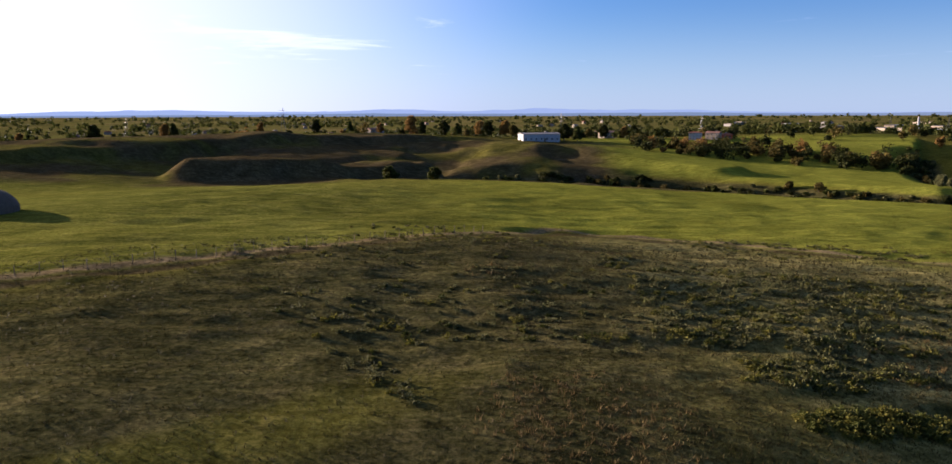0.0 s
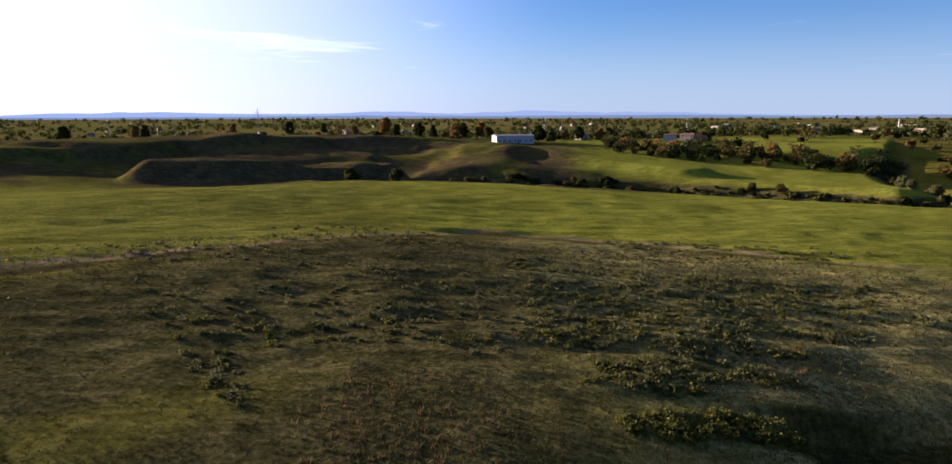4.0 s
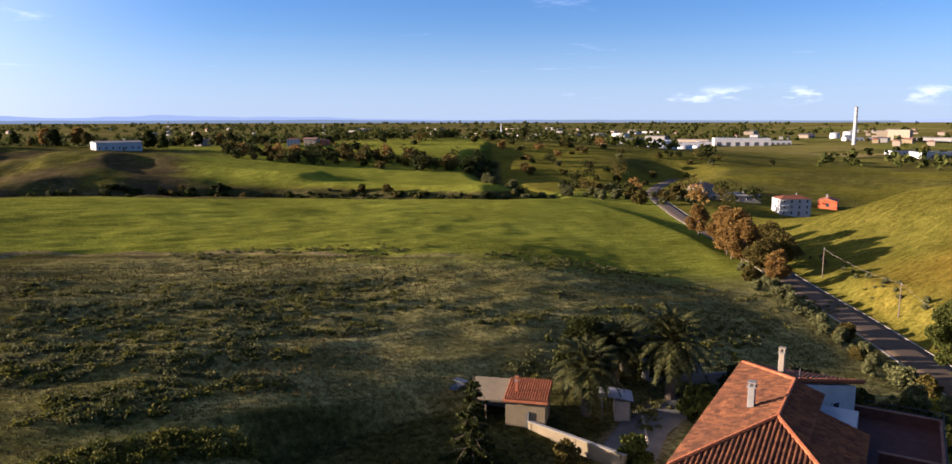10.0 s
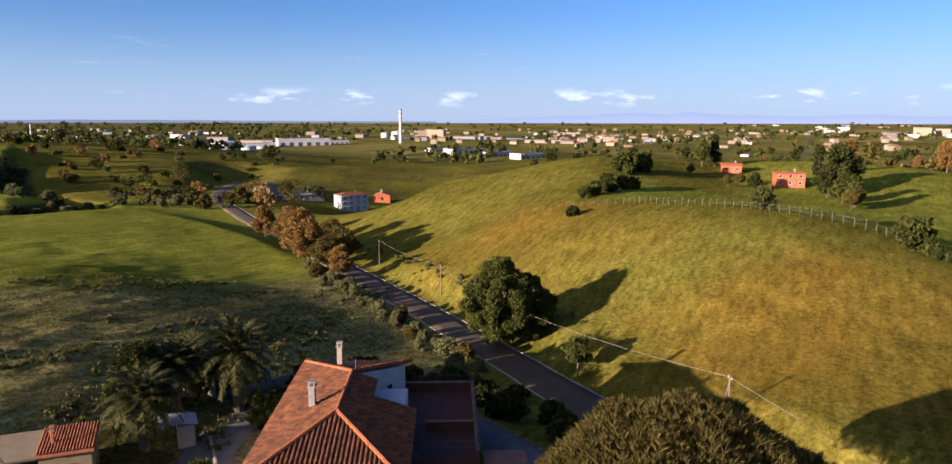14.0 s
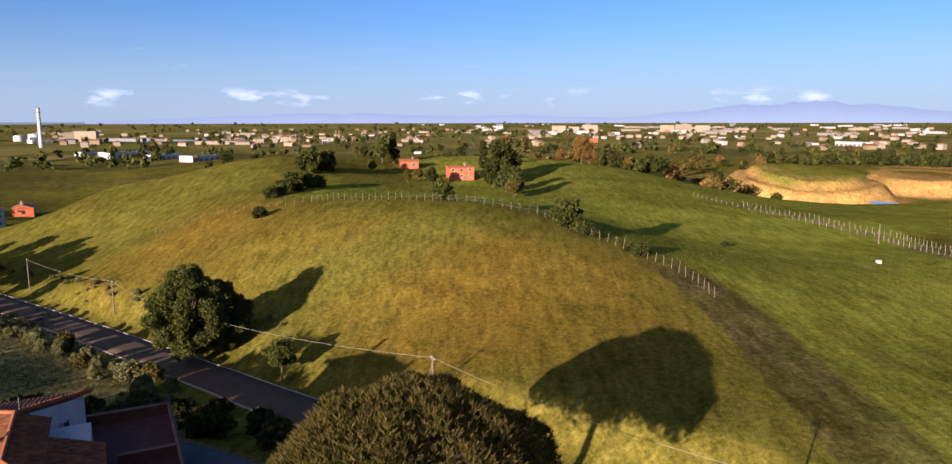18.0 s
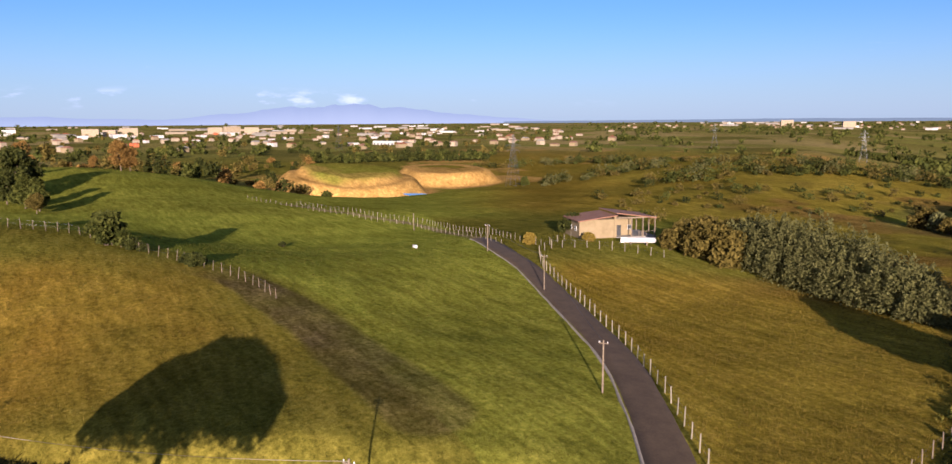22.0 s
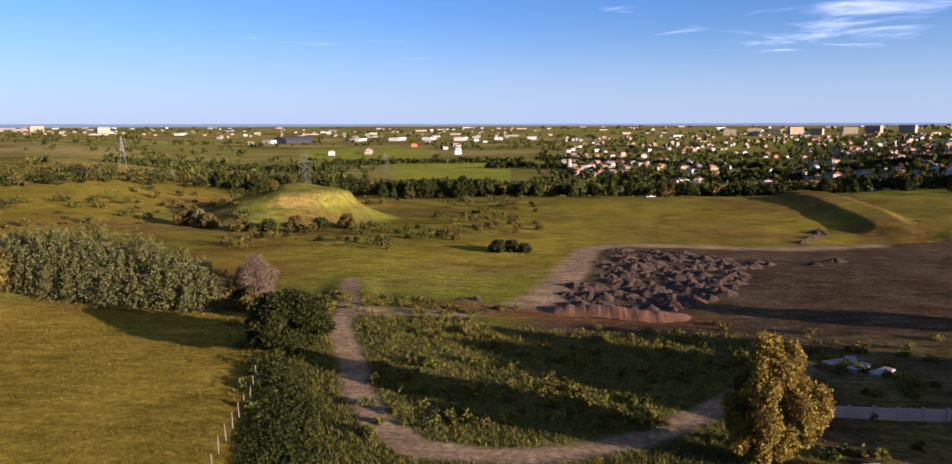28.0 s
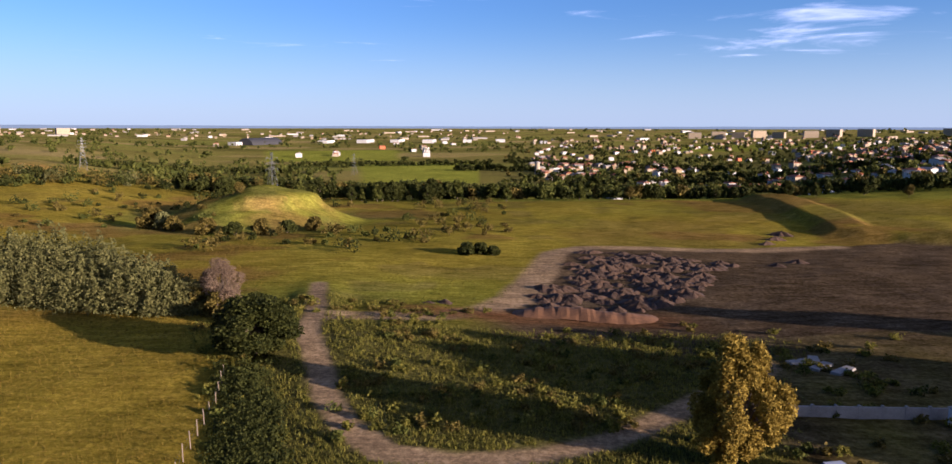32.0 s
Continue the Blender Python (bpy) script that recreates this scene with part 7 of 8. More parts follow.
M["car_paint"] = material("silver_car_paint", (0.35, 0.364, 0.392), (0.392, 0.406, 0.434), 1.0, 0.3, metal=0.4, bump=0.0, spec=0.6)
put(make_car("silver hatchback parked in the yard"), -24.1, -47.5, 10, sink=0.0)
for k, (x, y, a) in enumerate(((-34.2, -76.5, 20), (-35.6, -74.6, 35), (-37.0, -72.6, 28), (-36, -77, 60))):
    s = thing("concrete_slab", (x, y, ground_z(x, y)), "grey broken concrete slab lying on the soil", "slab", "slabs on the soil", a)
    part("slab", box(3.2, 1.1, 0.35, (0, 0, 0.05), 0.04, 4 * k), M["concrete"], s)


def make_heap(seed, high, wide):
    """A tipped load of soil: a steep uneven cone with clods."""
    n, m = 12, 26
    r, a = np.meshgrid(np.linspace(0, 1, n), np.linspace(0, 2 * math.pi, m, endpoint=False), indexing="ij")
    edge = wide * (1 + 0.25 * np.sin(a * 2 + seed) + 0.12 * np.sin(a * 5 + seed * 2))
    x, y = r * edge * np.cos(a), r * edge * np.sin(a)
    z = high * (1 - r) ** 1.15 * (0.8 + 0.4 * fbm(x + 30 * seed, y, 1.2, seed)) + 0.35 * (fbm(x, y + 9 * seed, 0.6, seed + 3) - 0.5) - 0.25 * r
    v = np.stack([x, y, z], -1).reshape(-1, 3)
    i, j = np.meshgrid(np.arange(n - 1), np.arange(m), indexing="ij")
    k = (j + 1) % m
    f = np.stack([i * m + j, (i + 1) * m + j, (i + 1) * m + k, i * m + k], -1).reshape(-1, 4)
    t = thing("soil_heap", (0, 0, 0), "tipped heap of dark brown soil", "soil heap", "soil heaps on the worked ground")
    ob_of("soil", np_mesh("soil", v, f, [M["earth"]]), t)
    return t


M["earth"] = material("dark_earth", (0.016, 0.009, 0.005), (0.056, 0.031, 0.016), 1.4, 0.97, bump=0.9)
M["earth_red"] = material("reddish_earth", (0.045, 0.021, 0.008), (0.12, 0.056, 0.021), 0.9, 0.97, bump=0.9)
heaps = [make_heap(k, h, w) for k, (h, w) in enumerate(((1.35, 3.0), (1.1, 2.6), (1.6, 3.4), (0.9, 2.3)))]
first_spots = [(-12, -118), (-18, -130), (-24, -142), (-30, -155)]
for hp, (x, y) in zip(heaps, first_spots):
    put(hp, x, y, sink=0.15)
for k in range(250):
    u, v = dice.random(), dice.random()
    x, y = -7 - 17 * v + (-20 - 13 * v) * u, -112 - 54 * v + 7 * u
    again(dice.choice(heaps), x + dice.uniform(-2, 2), y + dice.uniform(-2, 2), dice.uniform(0, 360), dice.uniform(0.6, 1.0), 0.12, stretch=dice.uniform(0.55, 0.95))
# the cut face in front of the heaps
cut = thing("soil_bank", (-14.5, -105.5, ground_z(-14.5, -105.5)), "reddish bank of bulldozed soil before the heaps", "soil bank", turn=-4)
n, m = 60, 14
u, w = np.meshgrid(np.linspace(-1, 1, n), np.linspace(0, 1, m), indexing="ij")
x = u * 12.5
y = -4.5 + 9 * w + 1.2 * np.sin(u * 3)
z = 1.6 * (1 - np.abs(u) ** 3) * (1 - np.abs(2 * w - 0.72) ** 1.6) * (0.8 + 0.4 * fbm(x * 1.0, y * 0.12, 1.0, 71, 3)) - 0.2
i, j = np.meshgrid(np.arange(n - 1), np.arange(m - 1), indexing="ij")
f = np.stack([i * m + j, (i + 1) * m + j, (i + 1) * m + j + 1, i * m + j + 1], -1).reshape(-1, 4)
ob_of("soil", np_mesh("soil", np.stack([x, -y, z], -1).reshape(-1, 3), f[:, ::-1], [M["earth_red"]]), cut)
for x, y, s in ((7, -113, 0.9), (9.5, -112, 0.6), (-62, -150, 1.0), (-70, -158, 1.2), (-90, -215, 1.6), (-84, -205, 1.4), (-78, -196, 1.2)):
    c = again(heaps[1], x, y, dice.uniform(0, 360), s, 0.2, "lone heap of reddish soil")
# the quarry pond
px_, py_ = spot(118.2, 318)
pond = thing("pond", (px_, py_, ground_z(px_, py_)), "small blue pond at the foot of the quarry", "pond", kind="structure")
bm = bmesh.new()
rim = [bm.verts.new(((11 + 2 * math.sin(3 * a)) * math.cos(a), (6 + math.cos(2 * a)) * math.sin(a), 0.25)) for a in np.linspace(0, 2 * math.pi, 40, endpoint=False)]
bm.faces.new(rim)
ob_ = part("water", bm, M["water"], pond)

# ---------------------------------------------------------------- the distance: town, works, mountains
tower_block = thing("apartment_block", (0, 0, 0), "pale many-storeyed apartment block on the horizon", "apartment block", "apartment blocks")
part("wall", box(46, 14, 24, (0, 0, -2)), M["plaster_cream"], tower_block)
part("roof", box(46.6, 14.6, 0.8, (0, 0, 22)), M["concrete"], tower_block)
for s in range(7):
    part("window", box(43, 14.3, 0.8, (0, 0, 1.4 + 3 * s)), M["plaster_old"], tower_block)
warehouse = thing("warehouse", (0, 0, 0), "long white warehouse with a flat roof", "warehouse", "white warehouses")
part("wall", box(60, 26, 9, (0, 0, -1)), M["plaster_white"], warehouse)
part("roof", box(60.6, 26.6, 0.7, (0, 0, 8)), M["white_paint"], warehouse)
for k in range(6):
    part("door", box(4.5, 26.3, 4.5, (-25 + 10 * k, 0, -0.2)), M["steel"], warehouse)
for k in range(3):
    part("skylight", box(50, 1.6, 0.5, (0, -8 + 8 * k, 8.7)), M["glass"], warehouse)

kinds = [house(text, sx, sy, h, wall, roofing, 0.3, st, "houses of the town", True, hip) for text, sx, sy, h, wall, roofing, st, hip in (
    ("white town house with a red tile roof", 11, 9, 6.0, "plaster_white", "tile_red", 2, False),
    ("cream town house with an orange tile roof", 13, 9, 6.2, "plaster_cream", "tile_orange", 2, True),
    ("white low town house with a brown roof", 14, 9, 3.4, "plaster_white", "tile_brown", 1, False),
    ("ochre town house with a red tile roof", 12, 10, 8.6, "plaster_cream", "tile_red", 3, True),
    ("white town house with a pale flat roof", 12, 10, 6.2, "plaster_white", "concrete", 2, False),
    ("orange town house with an orange roof", 12, 9, 6.0, "plaster_orange", "tile_orange", 2, False))]
weights = (0, 0, 0, 1, 1, 2, 2, 3, 4, 4, 5)
used = set()


def town(count, b0, b1, d0, d1, seed, label="", clump=0.45, size=1.0):
    rnd = random.Random(seed)
    made = 0
    while made < count:
        b, far = rnd.uniform(b0, b1), d0 * (d1 / d0) ** rnd.random()
        x, y = spot(b, far)
        if lattice(x, y, 150, seed) < clump or lattice(x, y, 60, seed + 2) < 0.3:
            continue
        k = rnd.choice(weights)
        turn, s = rnd.choice((20, 110, 25, 100)) + rnd.uniform(-8, 8), rnd.uniform(0.8, 1.25) * size
        if k not in used:
            used.add(k)
            put(kinds[k], x, y, turn, s, 0.2)
        else:
            again(kinds[k], x, y, turn, s, 0.2)
        made += 1


town(215, 184, 222, 640, 1900, 1, clump=0.35, size=0.72)
town(26, 190, 214, 520, 640, 2, clump=0.3, size=0.8)
town(34, 66, 84, 950, 1500, 3, clump=0.4, size=0.68)
town(36, 96, 120, 900, 1700, 4, clump=0.4, size=0.68)
town(14, 158, 180, 1200, 2000, 6, clump=0.4)
put(warehouse, *spot(49.7, 880), -42, 1.0)
for b, far, s, a in ((40.6, 800, 1.2, -45), (43.0, 830, 0.9, -40), (46.2, 850, 1.0, -42), (47.5, 905, 0.8, -42), (52.0, 920, 1.0, -40), (44.6, 760, 0.6, -42), (57.4, 1150, 1.0, -35), (60.2, 700, 0.7, -30), (62.2, 668, 1.0, -28), (64.6, 640, 0.8, -28), (67.4, 600, 0.9, -25), (83.6, 640, 0.4, 0), (94.2, 1450, 1.2, 0), (96.5, 1500, 1.4, 0), (99, 1480, 1.0, 5), (115.8, 980, 1.1, 20), (113, 1000, 0.6, 20), (90, 2300, 2.0, 0), (104, 1600, 1.3, 10), (161.6, 1850, 1.6, 70), (168, 1980, 1.6, 80), (171, 2000, 1.8, 80), (173.5, 2020, 1.6, 80), (176, 1980, 1.8, 85), (179, 2020, 1.5, 90), (181.6, 2050, 1.6, 90), (185, 1950, 1.2, 90), (30.0, 1060, 0.6, -50), (31.2, 1080, 0.7, -50), (33.6, 1120, 0.6, -50), (35, 1140, 0.7, -50)):
    again(warehouse, *spot(b, far), a, s * 0.6, stretch=0.9)
put(tower_block, *spot(196.5, 2450), 170, 0.85)
for b, far, s in ((198.2, 2500, 1.1), (199.6, 2480, 1.0), (201, 2520, 1.2), (202.4, 2450, 1.0), (204.5, 2500, 1.1), (206, 2550, 1.2), (208, 2500, 1.2), (213, 2400, 1.1), (215, 2420, 1.1), (218, 2450, 1.2), (94.8, 1650, 0.8), (96, 1680, 0.7), (97.2, 1700, 0.9), (104.2, 1700, 0.9), (105.6, 1720, 0.8), (103, 1750, 0.8), (59.2, 1250, 0.7), (60.0, 1230, 0.8), (150, 2600, 1.0), (146, 2700, 1.0)):
    again(tower_block, *spot(b, far), -b + dice.uniform(-35, 35), s * 0.85)


def far_houses(name, label, spots, mats, size, seed):
    """Countless small houses and sheds of the distance: walls, with a ridged roof over the eaves."""
    rng = np.random.default_rng(seed)
    x, y = np.array(spots).T
    n = len(x)
    z = heights(x, y)
    sx, sy = rng.uniform(*size[0], n), rng.uniform(*size[1], n)
    h, up = rng.uniform(*size[2], n), rng.uniform(*size[3], n)
    a = np.radians(rng.choice((20.0, 110.0, 28.0, 100.0), n) + rng.uniform(-8, 8, n))
    rows = []
    for k, (px, py, pz) in enumerate([(-1, -1, 0), (1, -1, 0), (1, 1, 0), (-1, 1, 0), (-1, -1, 1), (1, -1, 1), (1, 1, 1), (-1, 1, 1), (-1.07, -1.12, 0.96), (1.07, -1.12, 0.96), (1.07, 1.12, 0.96), (-1.07, 1.12, 0.96), (-0.8, 0, 2), (0.8, 0, 2)]):
        u, v = px * sx / 2, py * sy / 2
        rows.append(np.stack([x + u * np.cos(a) - v * np.sin(a), y + u * np.sin(a) + v * np.cos(a), z - 1.0 * (pz == 0) + h * min(pz, 1) + up * max(pz - 1, 0)], -1))
    v = np.stack(rows, 1).reshape(-1, 3)
    wall = np.array([(0, 1, 5), (0, 5, 4), (1, 2, 6), (1, 6, 5), (2, 3, 7), (2, 7, 6), (3, 0, 4), (3, 4, 7)])
    cap = np.array([(8, 9, 13), (8, 13, 12), (9, 10, 13), (10, 11, 12), (10, 12, 13), (11, 8, 12)])
    step = (np.arange(n) * 14)[:, None, None]
    f = np.concatenate([(wall[None] + step).reshape(-1, 3), (cap[None] + step).reshape(-1, 3)])
    me = np_mesh(name, v, f, [M[m] for m in mats])
    tone = rng.integers(0, 3, n)
    roof = rng.integers(3, len(mats), n)
    me.polygons.foreach_set("material_index", np.concatenate([np.repeat(tone, len(wall)), np.repeat(roof, len(cap))]).astype(np.int32))
    tagged(new(name, me), label, "houses", kind="stuff")


lot = random.Random(21)
spots = []
while len(spots) < 460:
    b, far = lot.uniform(184, 224), 600 * (2500 / 600) ** lot.random()
    x, y = spot(b, far)
    if lattice(x, y, 170, 5) > 0.4 and lattice(x, y, 50, 7) > 0.3:
        spots.append((x, y))
for b0, b1, d0, d1, count in ((58, 90, 800, 2200, 90), (92, 135, 800, 2600, 130), (135, 184, 2200, 3400, 110), (-34, 50, 900, 2400, 60)):
    for k in range(count):
        spots.append(spot(lot.uniform(b0, b1), d0 * (d1 / d0) ** lot.random()))
far_houses("far_houses", "countless pale and ochre houses of the distant town", spots, ("plaster_cream", "plaster_cream", "plaster_old", "tile_red", "tile_brown", "tile_brown", "concrete"), ((7, 12), (6, 8.5), (2.6, 5.6), (0.8, 2.0)), 5)
spots = [spot(lot.uniform(b0, b1), lot.uniform(d0, d1)) for b0, b1, d0, d1, count in ((140, 222, 2100, 3900, 120), (40, 72, 900, 1700, 22), (84, 128, 1500, 3400, 60), (20, 44, 1000, 2000, 24)) for k in range(count)]
far_houses("far_sheds", "long low pale sheds and works in the far plain", spots, ("plaster_white", "plaster_cream", "concrete", "concrete", "plaster_cream", "steel"), ((18, 55), (10, 18), (3.5, 6.5), (0.3, 1.0)), 6)

stack_ = thing("factory_chimney", (*spot(57.2, 890), ground_z(*spot(57.2, 890))), "tall pale factory chimney with a ladder side", "chimney")
part("shaft", tube([(0, 0, -2), (0, 0, 20), (0, 0, 41)], [2.2, 1.8, 1.5], 20), M["plaster_white"], stack_)
for z in (30, 36, 40.5):
    part("ring", tube([(0, 0, z), (0, 0, z + 0.6)], [1.95, 1.95], 20), M["tile_red"], stack_)
part("ladder", box(0.5, 0.3, 40, (1.9, 0, 0)), M["steel"], stack_)
again(stack_, *spot(31.6, 960), 0, 0.6, label="slim pale chimney among the far works")


def storage_tank(label, wide, high):
    t = thing("storage_tank", (0, 0, 0), label, "tank", "storage tanks")
    part("shell", tube([(0, 0, -1), (0, 0, high), (0, 0, high + 0.4), (0, 0, high + wide * 0.1)], [wide, wide, wide * 0.97, wide * 0.1], 32), M["white_paint"], t)
    part("rim", tube([(0, 0, high - 0.2), (0, 0, high + 0.1)], [wide + 0.3, wide + 0.3], 32), M["steel"], t)
    part("stair", box(0.8, 0.3, high, (wide, 0, 0)), M["steel"], t)
    return t


tank = storage_tank("large round white storage tank", 15, 7)
put(tank, *spot(43.9, 690))
for b, far, s in ((42.4, 720, 0.7), (45.6, 720, 0.55), (41.6, 760, 0.4), (46.6, 790, 0.4), (33.1, 1080, 0.45), (34.5, 1150, 0.4), (56.0, 1280, 0.5), (56.9, 1300, 0.6)):
    again(tank, *spot(b, far), 0, s, stretch=2.2 if far > 1000 else 1.0)
cooler = thing("water_sheet", (*spot(63.2, 1070), ground_z(*spot(63.2, 1070)) + 2.5), "wide dark blue basin beyond the works", "basin", kind="structure", turn=-25)
part("water", box(92, 150, 0.3, (0, 0, 0)), M["water"], cooler)
hangar = thing("hangar", (*spot(163.1, 1880), ground_z(*spot(163.1, 1880))), "large dark round-roofed hangar in the plain", "hangar", turn=70)
bm = bmesh.new()
rows = [[bm.verts.new((x, 22 * math.cos(a), 17 * math.sin(a))) for a in np.linspace(0, math.pi, 15)] for x in (-60, 60)]
for k in range(14):
    bm.faces.new((rows[0][k], rows[0][k + 1], rows[1][k + 1], rows[1][k]))
bm.faces.new(rows[0])
bm.faces.new(rows[1][::-1])
bmesh.ops.recalc_face_normals(bm, faces=bm.faces)
part("shell", bm, M["dark"], hangar)
water_tower = thing("water_tower", (*spot(184.5, 838), ground_z(*spot(184.5, 838))), "pale round water tower beside the fields", "water tower")
part("shaft", tube([(0, 0, -1), (0, 0, 13)], [3.0, 2.8], 16), M["plaster_cream"], water_tower)
part("cap", tube([(0, 0, 13), (0, 0, 14.2), (0, 0, 15.2)], [3.4, 3.4, 0.4], 16), M["concrete"], water_tower)
for b, far in ((186, 820), (187.2, 815)):
    again(long_shed, *spot(b, far), 90, 1.1, label="low brick farm building beside the water tower")

rows_ = []
for b0, d0, b1, d1, n in ((166, 980, 181, 1020, 60), (178, 900, 186, 880, 50), (182, 1050, 200, 900, 70), (196, 780, 214, 760, 60), (150, 760, 166, 900, 50), (186, 700, 205, 690, 60), (110, 540, 124, 560, 40)):
    for k in range(n):
        u = (k + dice.uniform(-0.3, 0.3)) / n
        rows_.append((*spot(b0 + (b1 - b0) * u, d0 + (d1 - d0) * u + dice.uniform(-4, 4)), dice.uniform(6, 11), dice.uniform(2.4, 4.2), dice.choice((0, 0, 1))))
grove("tree_rows", "straight rows of dark trees between plain fields", "trees", rows_, LEAVES, 110, 1.7, 12)
among = []
for k in range(900):
    b, far = dice.uniform(182, 222), 560 * (2100 / 560) ** dice.random()
    among.append((*spot(b, far), dice.uniform(4, 10), dice.uniform(2.2, 4.5), dice.choice((0, 0, 0, 1, 2))))
for k in range(260):
    b, far = dice.uniform(58, 128), 620 * (1900 / 620) ** dice.random()
    among.append((*spot(b, far), dice.uniform(4, 9), dice.uniform(2.2, 4.5), dice.choice((0, 0, 1, 2, 2))))
grove("town_trees", "dark trees between the houses of the town", "trees", among, LEAVES, 70, 1.9, 13)


def ridge(name, b0, b1, far, heights, seed, mat):
    """A range of far hills, an outline with the haze in its colour."""
    n = 160
    b = np.linspace(b0, b1, n)
    u = np.linspace(0, 1, n)
    prof = np.interp(u, np.linspace(0, 1, len(heights)), heights) * (0.8 + 0.4 * fbm(b * 40, 0 * b, 60, seed, 4))
    x, y = far * np.sin(np.radians(b)), far * np.cos(np.radians(b))
    v = np.concatenate([np.stack([x, y, np.full(n, -60.0)], -1), np.stack([x * 1.003, y * 1.003, 15 + prof], -1), np.stack([x * 1.02, y * 1.02, np.full(n, -60.0)], -1)])
    k = np.arange(n - 1)
    f = np.concatenate([np.stack([k, k + 1, n + k + 1, n + k], -1), np.stack([n + k, n + k + 1, 2 * n + k + 1, 2 * n + k], -1)])
    tagged(new(name, np_mesh(name, v, f, [mat], True)), "pale blue mountain range on the horizon", "mountains", kind="structure")


# haze put into the hill colour, lifted by a glow of its own
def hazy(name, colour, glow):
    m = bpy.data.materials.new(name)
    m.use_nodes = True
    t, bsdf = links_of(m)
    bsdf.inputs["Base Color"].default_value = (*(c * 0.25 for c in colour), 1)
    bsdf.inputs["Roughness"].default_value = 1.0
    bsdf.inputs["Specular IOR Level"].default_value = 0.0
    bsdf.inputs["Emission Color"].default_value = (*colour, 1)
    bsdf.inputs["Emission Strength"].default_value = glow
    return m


M["far_hills"] = hazy("far_hills_painted_haze", (0.2, 0.225, 0.26), 0.53)
M["near_hills"] = hazy("near_hills_painted_haze", (0.13, 0.15, 0.16), 0.48)
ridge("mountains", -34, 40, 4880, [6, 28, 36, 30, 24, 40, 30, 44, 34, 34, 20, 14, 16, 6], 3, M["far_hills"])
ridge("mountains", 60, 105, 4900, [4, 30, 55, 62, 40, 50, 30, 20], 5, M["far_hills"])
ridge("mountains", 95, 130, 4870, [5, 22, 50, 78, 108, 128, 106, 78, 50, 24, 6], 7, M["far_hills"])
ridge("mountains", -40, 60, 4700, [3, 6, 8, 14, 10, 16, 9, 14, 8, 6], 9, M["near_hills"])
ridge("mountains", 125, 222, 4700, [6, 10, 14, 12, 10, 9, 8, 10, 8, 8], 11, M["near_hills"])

# ---------------------------------------------------------------- grass and weeds


def tufts(name, label, n, inside_of, mat, high, wide, blades, seed, reach=(40, 150), bearings=(-50, 222)):
    """Countless tufts of grass blades or weeds, thick near the camera's way, sparse further out."""
    rng = np.random.default_rng(seed)
    a = np.radians(rng.uniform(*bearings, int(n * 2.6)))
    r = reach[0] * (reach[1] / reach[0]) ** rng.uniform(0, 1, int(n * 2.6))
    x, y = r * np.sin(a), r * np.cos(a)
    keep = inside_of(x, y, rng.uniform(0, 1, int(n * 2.6)))
    x, y, r = x[keep][:n], y[keep][:n], r[keep][:n]
    z = heights(x, y)
    m = len(x)
    grow = np.clip(r / 90, 0.8, 1.2) * rng.uniform(0.6, 1.4, m)
    v = []
    for k in range(blades):
        t = rng.uniform(0, 2 * math.pi, m)
        lean = rng.uniform(0.1, 0.75, m) * high * grow
        foot = np.stack([x + rng.normal(size=m) * wide * grow * 1.3, y + rng.normal(size=m) * wide * grow * 1.3, z - 0.05], -1)
        tip = foot + np.stack([lean * np.cos(t), lean * np.sin(t), high * grow * rng.uniform(0.6, 1.1, m)], -1)
        s = np.stack([-np.sin(t), np.cos(t), 0 * t], -1) * (wide * 0.45 * grow)[:, None]
        v.append(np.stack([foot - s, foot + s, tip], 1))
    v = np.concatenate(v).reshape(-1, 3)
    ob = new(name, np_mesh(name, v, np.arange(len(v)).reshape(-1, 3), [mat]))
    return tagged(ob, label, "grass", kind="stuff")


def clear_of_roads(x, y):
    ok = np.ones(len(x), dtype=bool)
    for line, half in ((ROAD_MAIN, 3.4), (ROAD_LANE, 2.5), (TRAIL, 1.6), (DRIVE, 2.8)):
        ok &= to_line(x, y, line[::3], 10)[0] > half
    along, across = (x - 40.4) * 0.874 + (y - 31.4) * 0.486, (x - 40.4) * -0.486 + (y - 31.4) * 0.874
    return ok & ~((np.abs(along) < 15) & (np.abs(across) < 12))


# the fallow field's grass is darkened to stand in for shade on its west
M["grass_dark"] = leaf_material("shade_toned_rank_grass", (0.0146, 0.0134, 0.00288), (0.0537, 0.0449, 0.0115), through=0.2)
M["grass_green"] = leaf_material("green_grass", (0.0354, 0.0371, 0.00337), (0.106, 0.0978, 0.00952), through=0.25)
M["grass_gold"] = leaf_material("dry_grass", (0.0662, 0.0488, 0.00406), (0.157, 0.108, 0.0141), through=0.25)
M["grass_rust"] = leaf_material("rusty_weeds", (0.0488, 0.0355, 0.0107), (0.133, 0.093, 0.031), through=0.25)


def on_weeds(x, y, u):
    c = {k: on_grid(k, x, y) for k in ("weed", "soil", "gold")}
    # fewer sunlit blades in the west, so that side looks shaded
    return (c["weed"] > 0.25 + 0.4 * u) & ((x > -25) | (u < 0.4) | (y < 0)) & clear_of_roads(x, y)


def on_grass(x, y, u):
    c = {k: on_grid(k, x, y) for k in ("weed", "soil", "gold")}
    return (c["weed"] < 0.3) & (c["soil"] < 0.25) & (c["gold"] < 0.1 + 0.5 * u) & clear_of_roads(x, y)


def on_gold(x, y, u):
    c = {k: on_grid(k, x, y) for k in ("weed", "soil", "gold")}
    return (c["gold"] > 0.15 + 0.5 * u) & (c["soil"] < 0.4) & clear_of_roads(x, y)


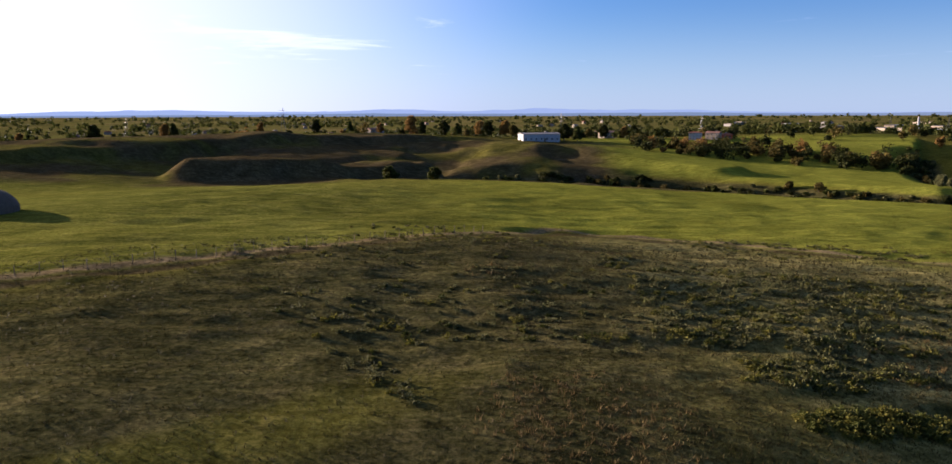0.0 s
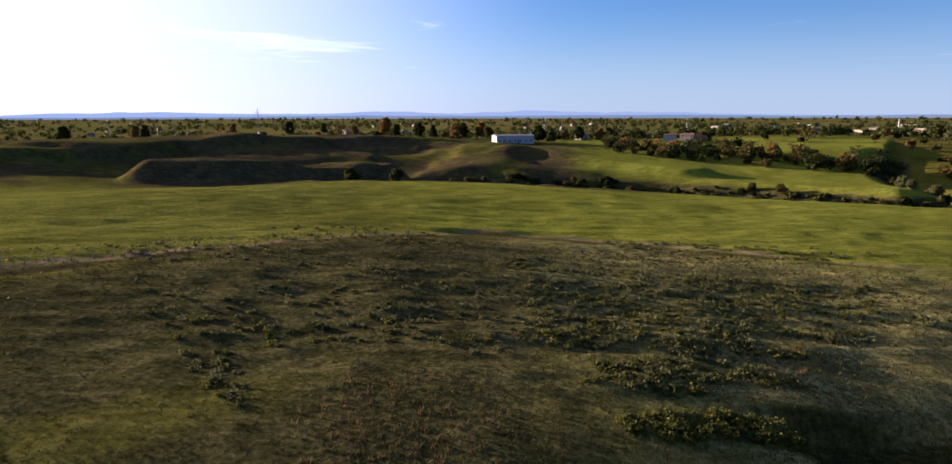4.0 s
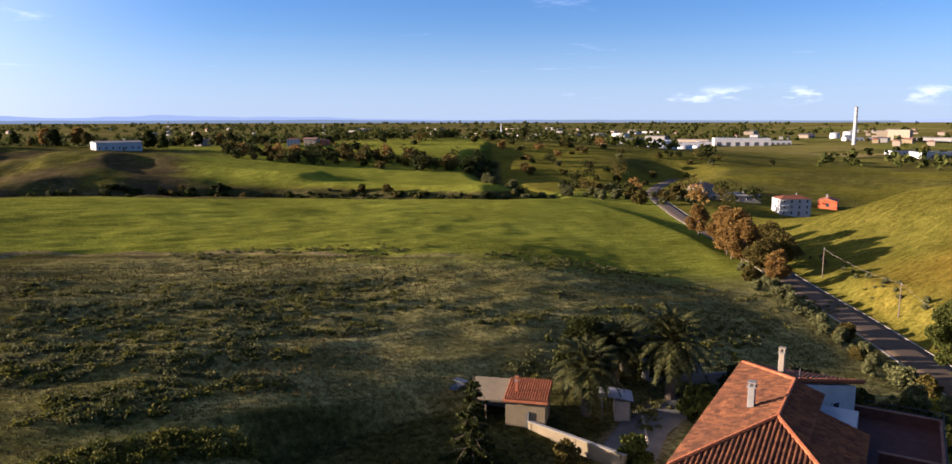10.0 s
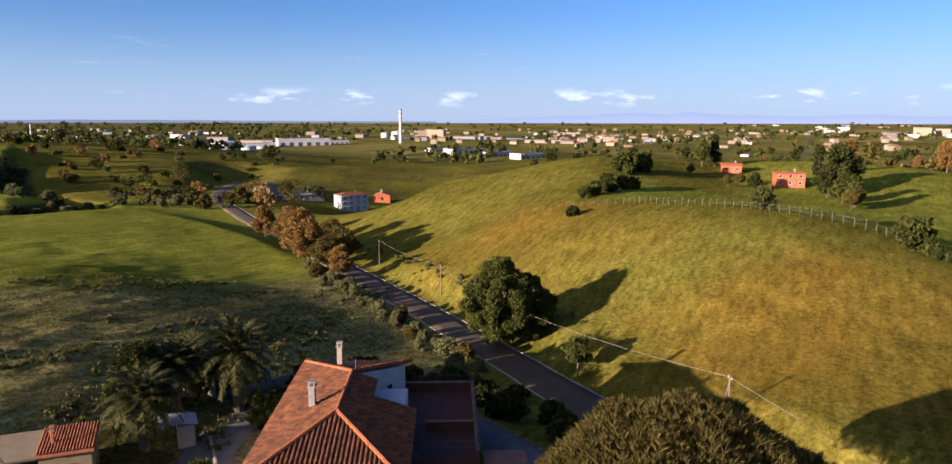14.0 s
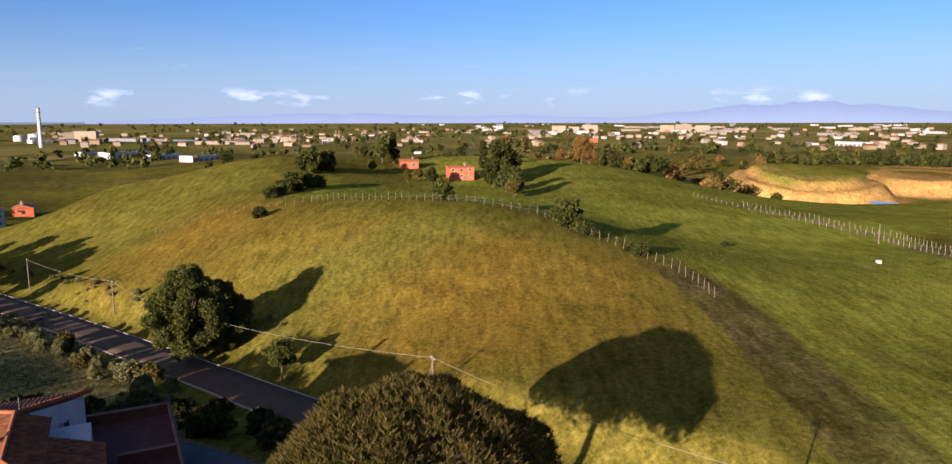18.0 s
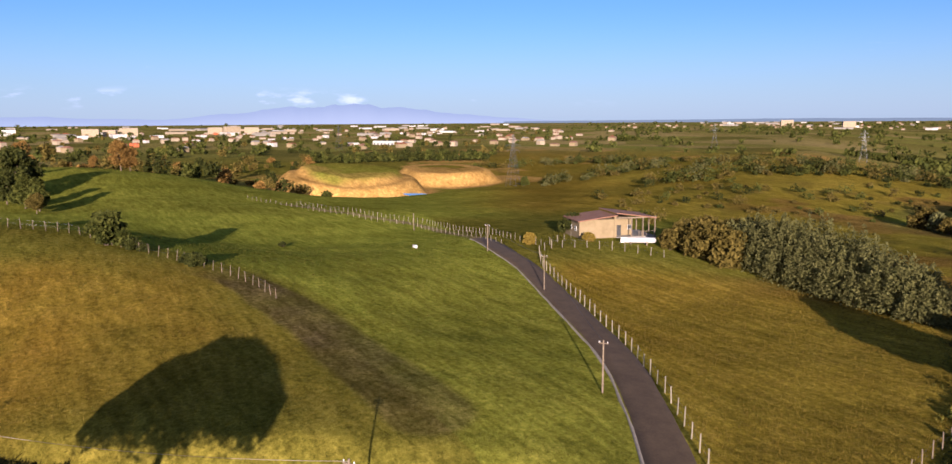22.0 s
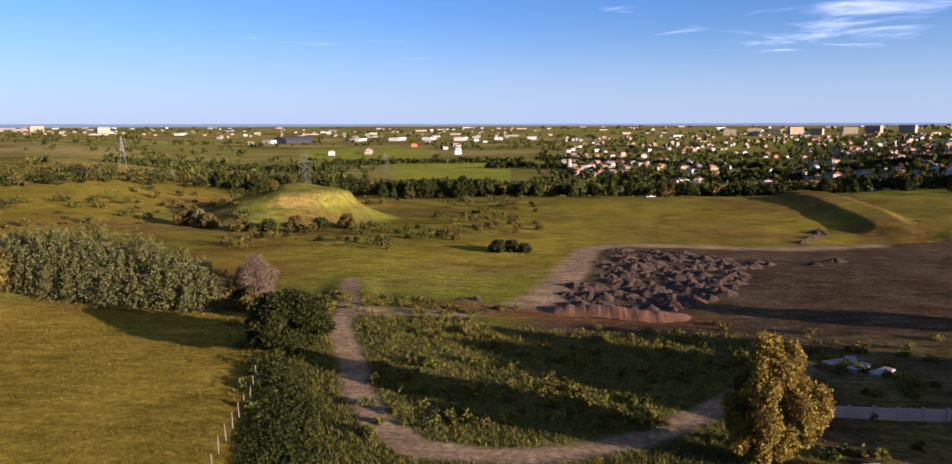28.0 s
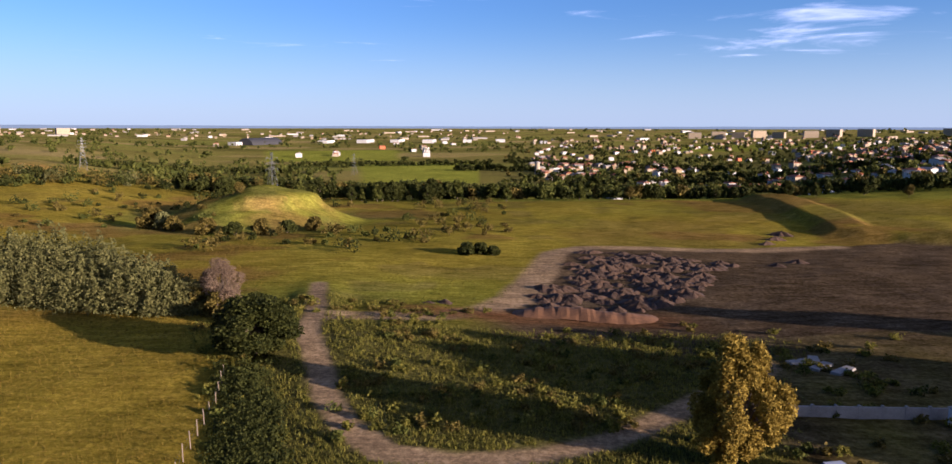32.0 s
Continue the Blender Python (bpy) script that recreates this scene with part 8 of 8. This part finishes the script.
def rusty(x, y, u):
    spots = [(-22, 52, 6), (-18, 48, 6), (16, 65, 7), (22, 68, 5), (-24, 91, 4), (11, 62, 5)]
    w = sum(np.exp(-((x - a) ** 2 + (y - b) ** 2) / r ** 2) for a, b, r in spots)
    return (w > 0.25 + 0.6 * u) & clear_of_roads(x, y)


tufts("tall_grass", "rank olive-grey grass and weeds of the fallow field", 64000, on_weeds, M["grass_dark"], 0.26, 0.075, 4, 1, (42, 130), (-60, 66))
tufts("tall_grass", "tall green grass among the scrub", 16000, on_weeds, M["leaf_weed"], 0.45, 0.11, 4, 2, (48, 115), (150, 220))
tufts("meadow_grass", "short green meadow grass", 60000, on_grass, M["grass_green"], 0.2, 0.06, 3, 3, (45, 150))
tufts("dry_grass", "dry golden grass on the slope and paddock", 42000, on_gold, M["grass_gold"], 0.26, 0.06, 3, 4, (45, 190), (60, 165))
tufts("rusty_weeds", "patches of rust-brown flowering weeds", 3200, rusty, M["grass_rust"], 0.5, 0.1, 6, 5, (40, 105), (-40, 40))
# dark leafy clumps that stand out of the fallow field
clumps = []
for k in range(7600):
    b, far = dice.uniform(-32, 60), 46 * (140 / 46) ** dice.random()
    x, y = spot(b, far)
    if x < -8 and dice.random() < 0.7 or lattice(x * 0.5, y, 13, 9) + 0.6 * lattice(x * 0.5, y, 4, 4) < 0.78 or 7 < x < 40 and y < 57:
        continue
    clumps.append((x, y, dice.uniform(0.12, 0.36), dice.uniform(0.35, 1.0), dice.choice((1, 4, 4, 4, 5))))
grove("weed_clumps", "grey-green leafy weed clumps in the fallow field", "weeds", clumps, LEAVES, 45, 0.17, 14)
ditch_side = []
for k in range(170):
    u = dice.random()
    ditch_side.append((-4 + 30 * u + dice.uniform(-1, 1), 48.5 + 1.5 * math.sin(u * 5) - 3 * u * u + dice.uniform(-1.8, 1.8), dice.uniform(0.2, 0.45), dice.uniform(0.6, 1.3), dice.choice((1, 5, 5, 5))))
grove("ditch_weeds", "lush yellow-green weeds beside the ditch", "weeds", ditch_side, LEAVES, 150, 0.14, 15)
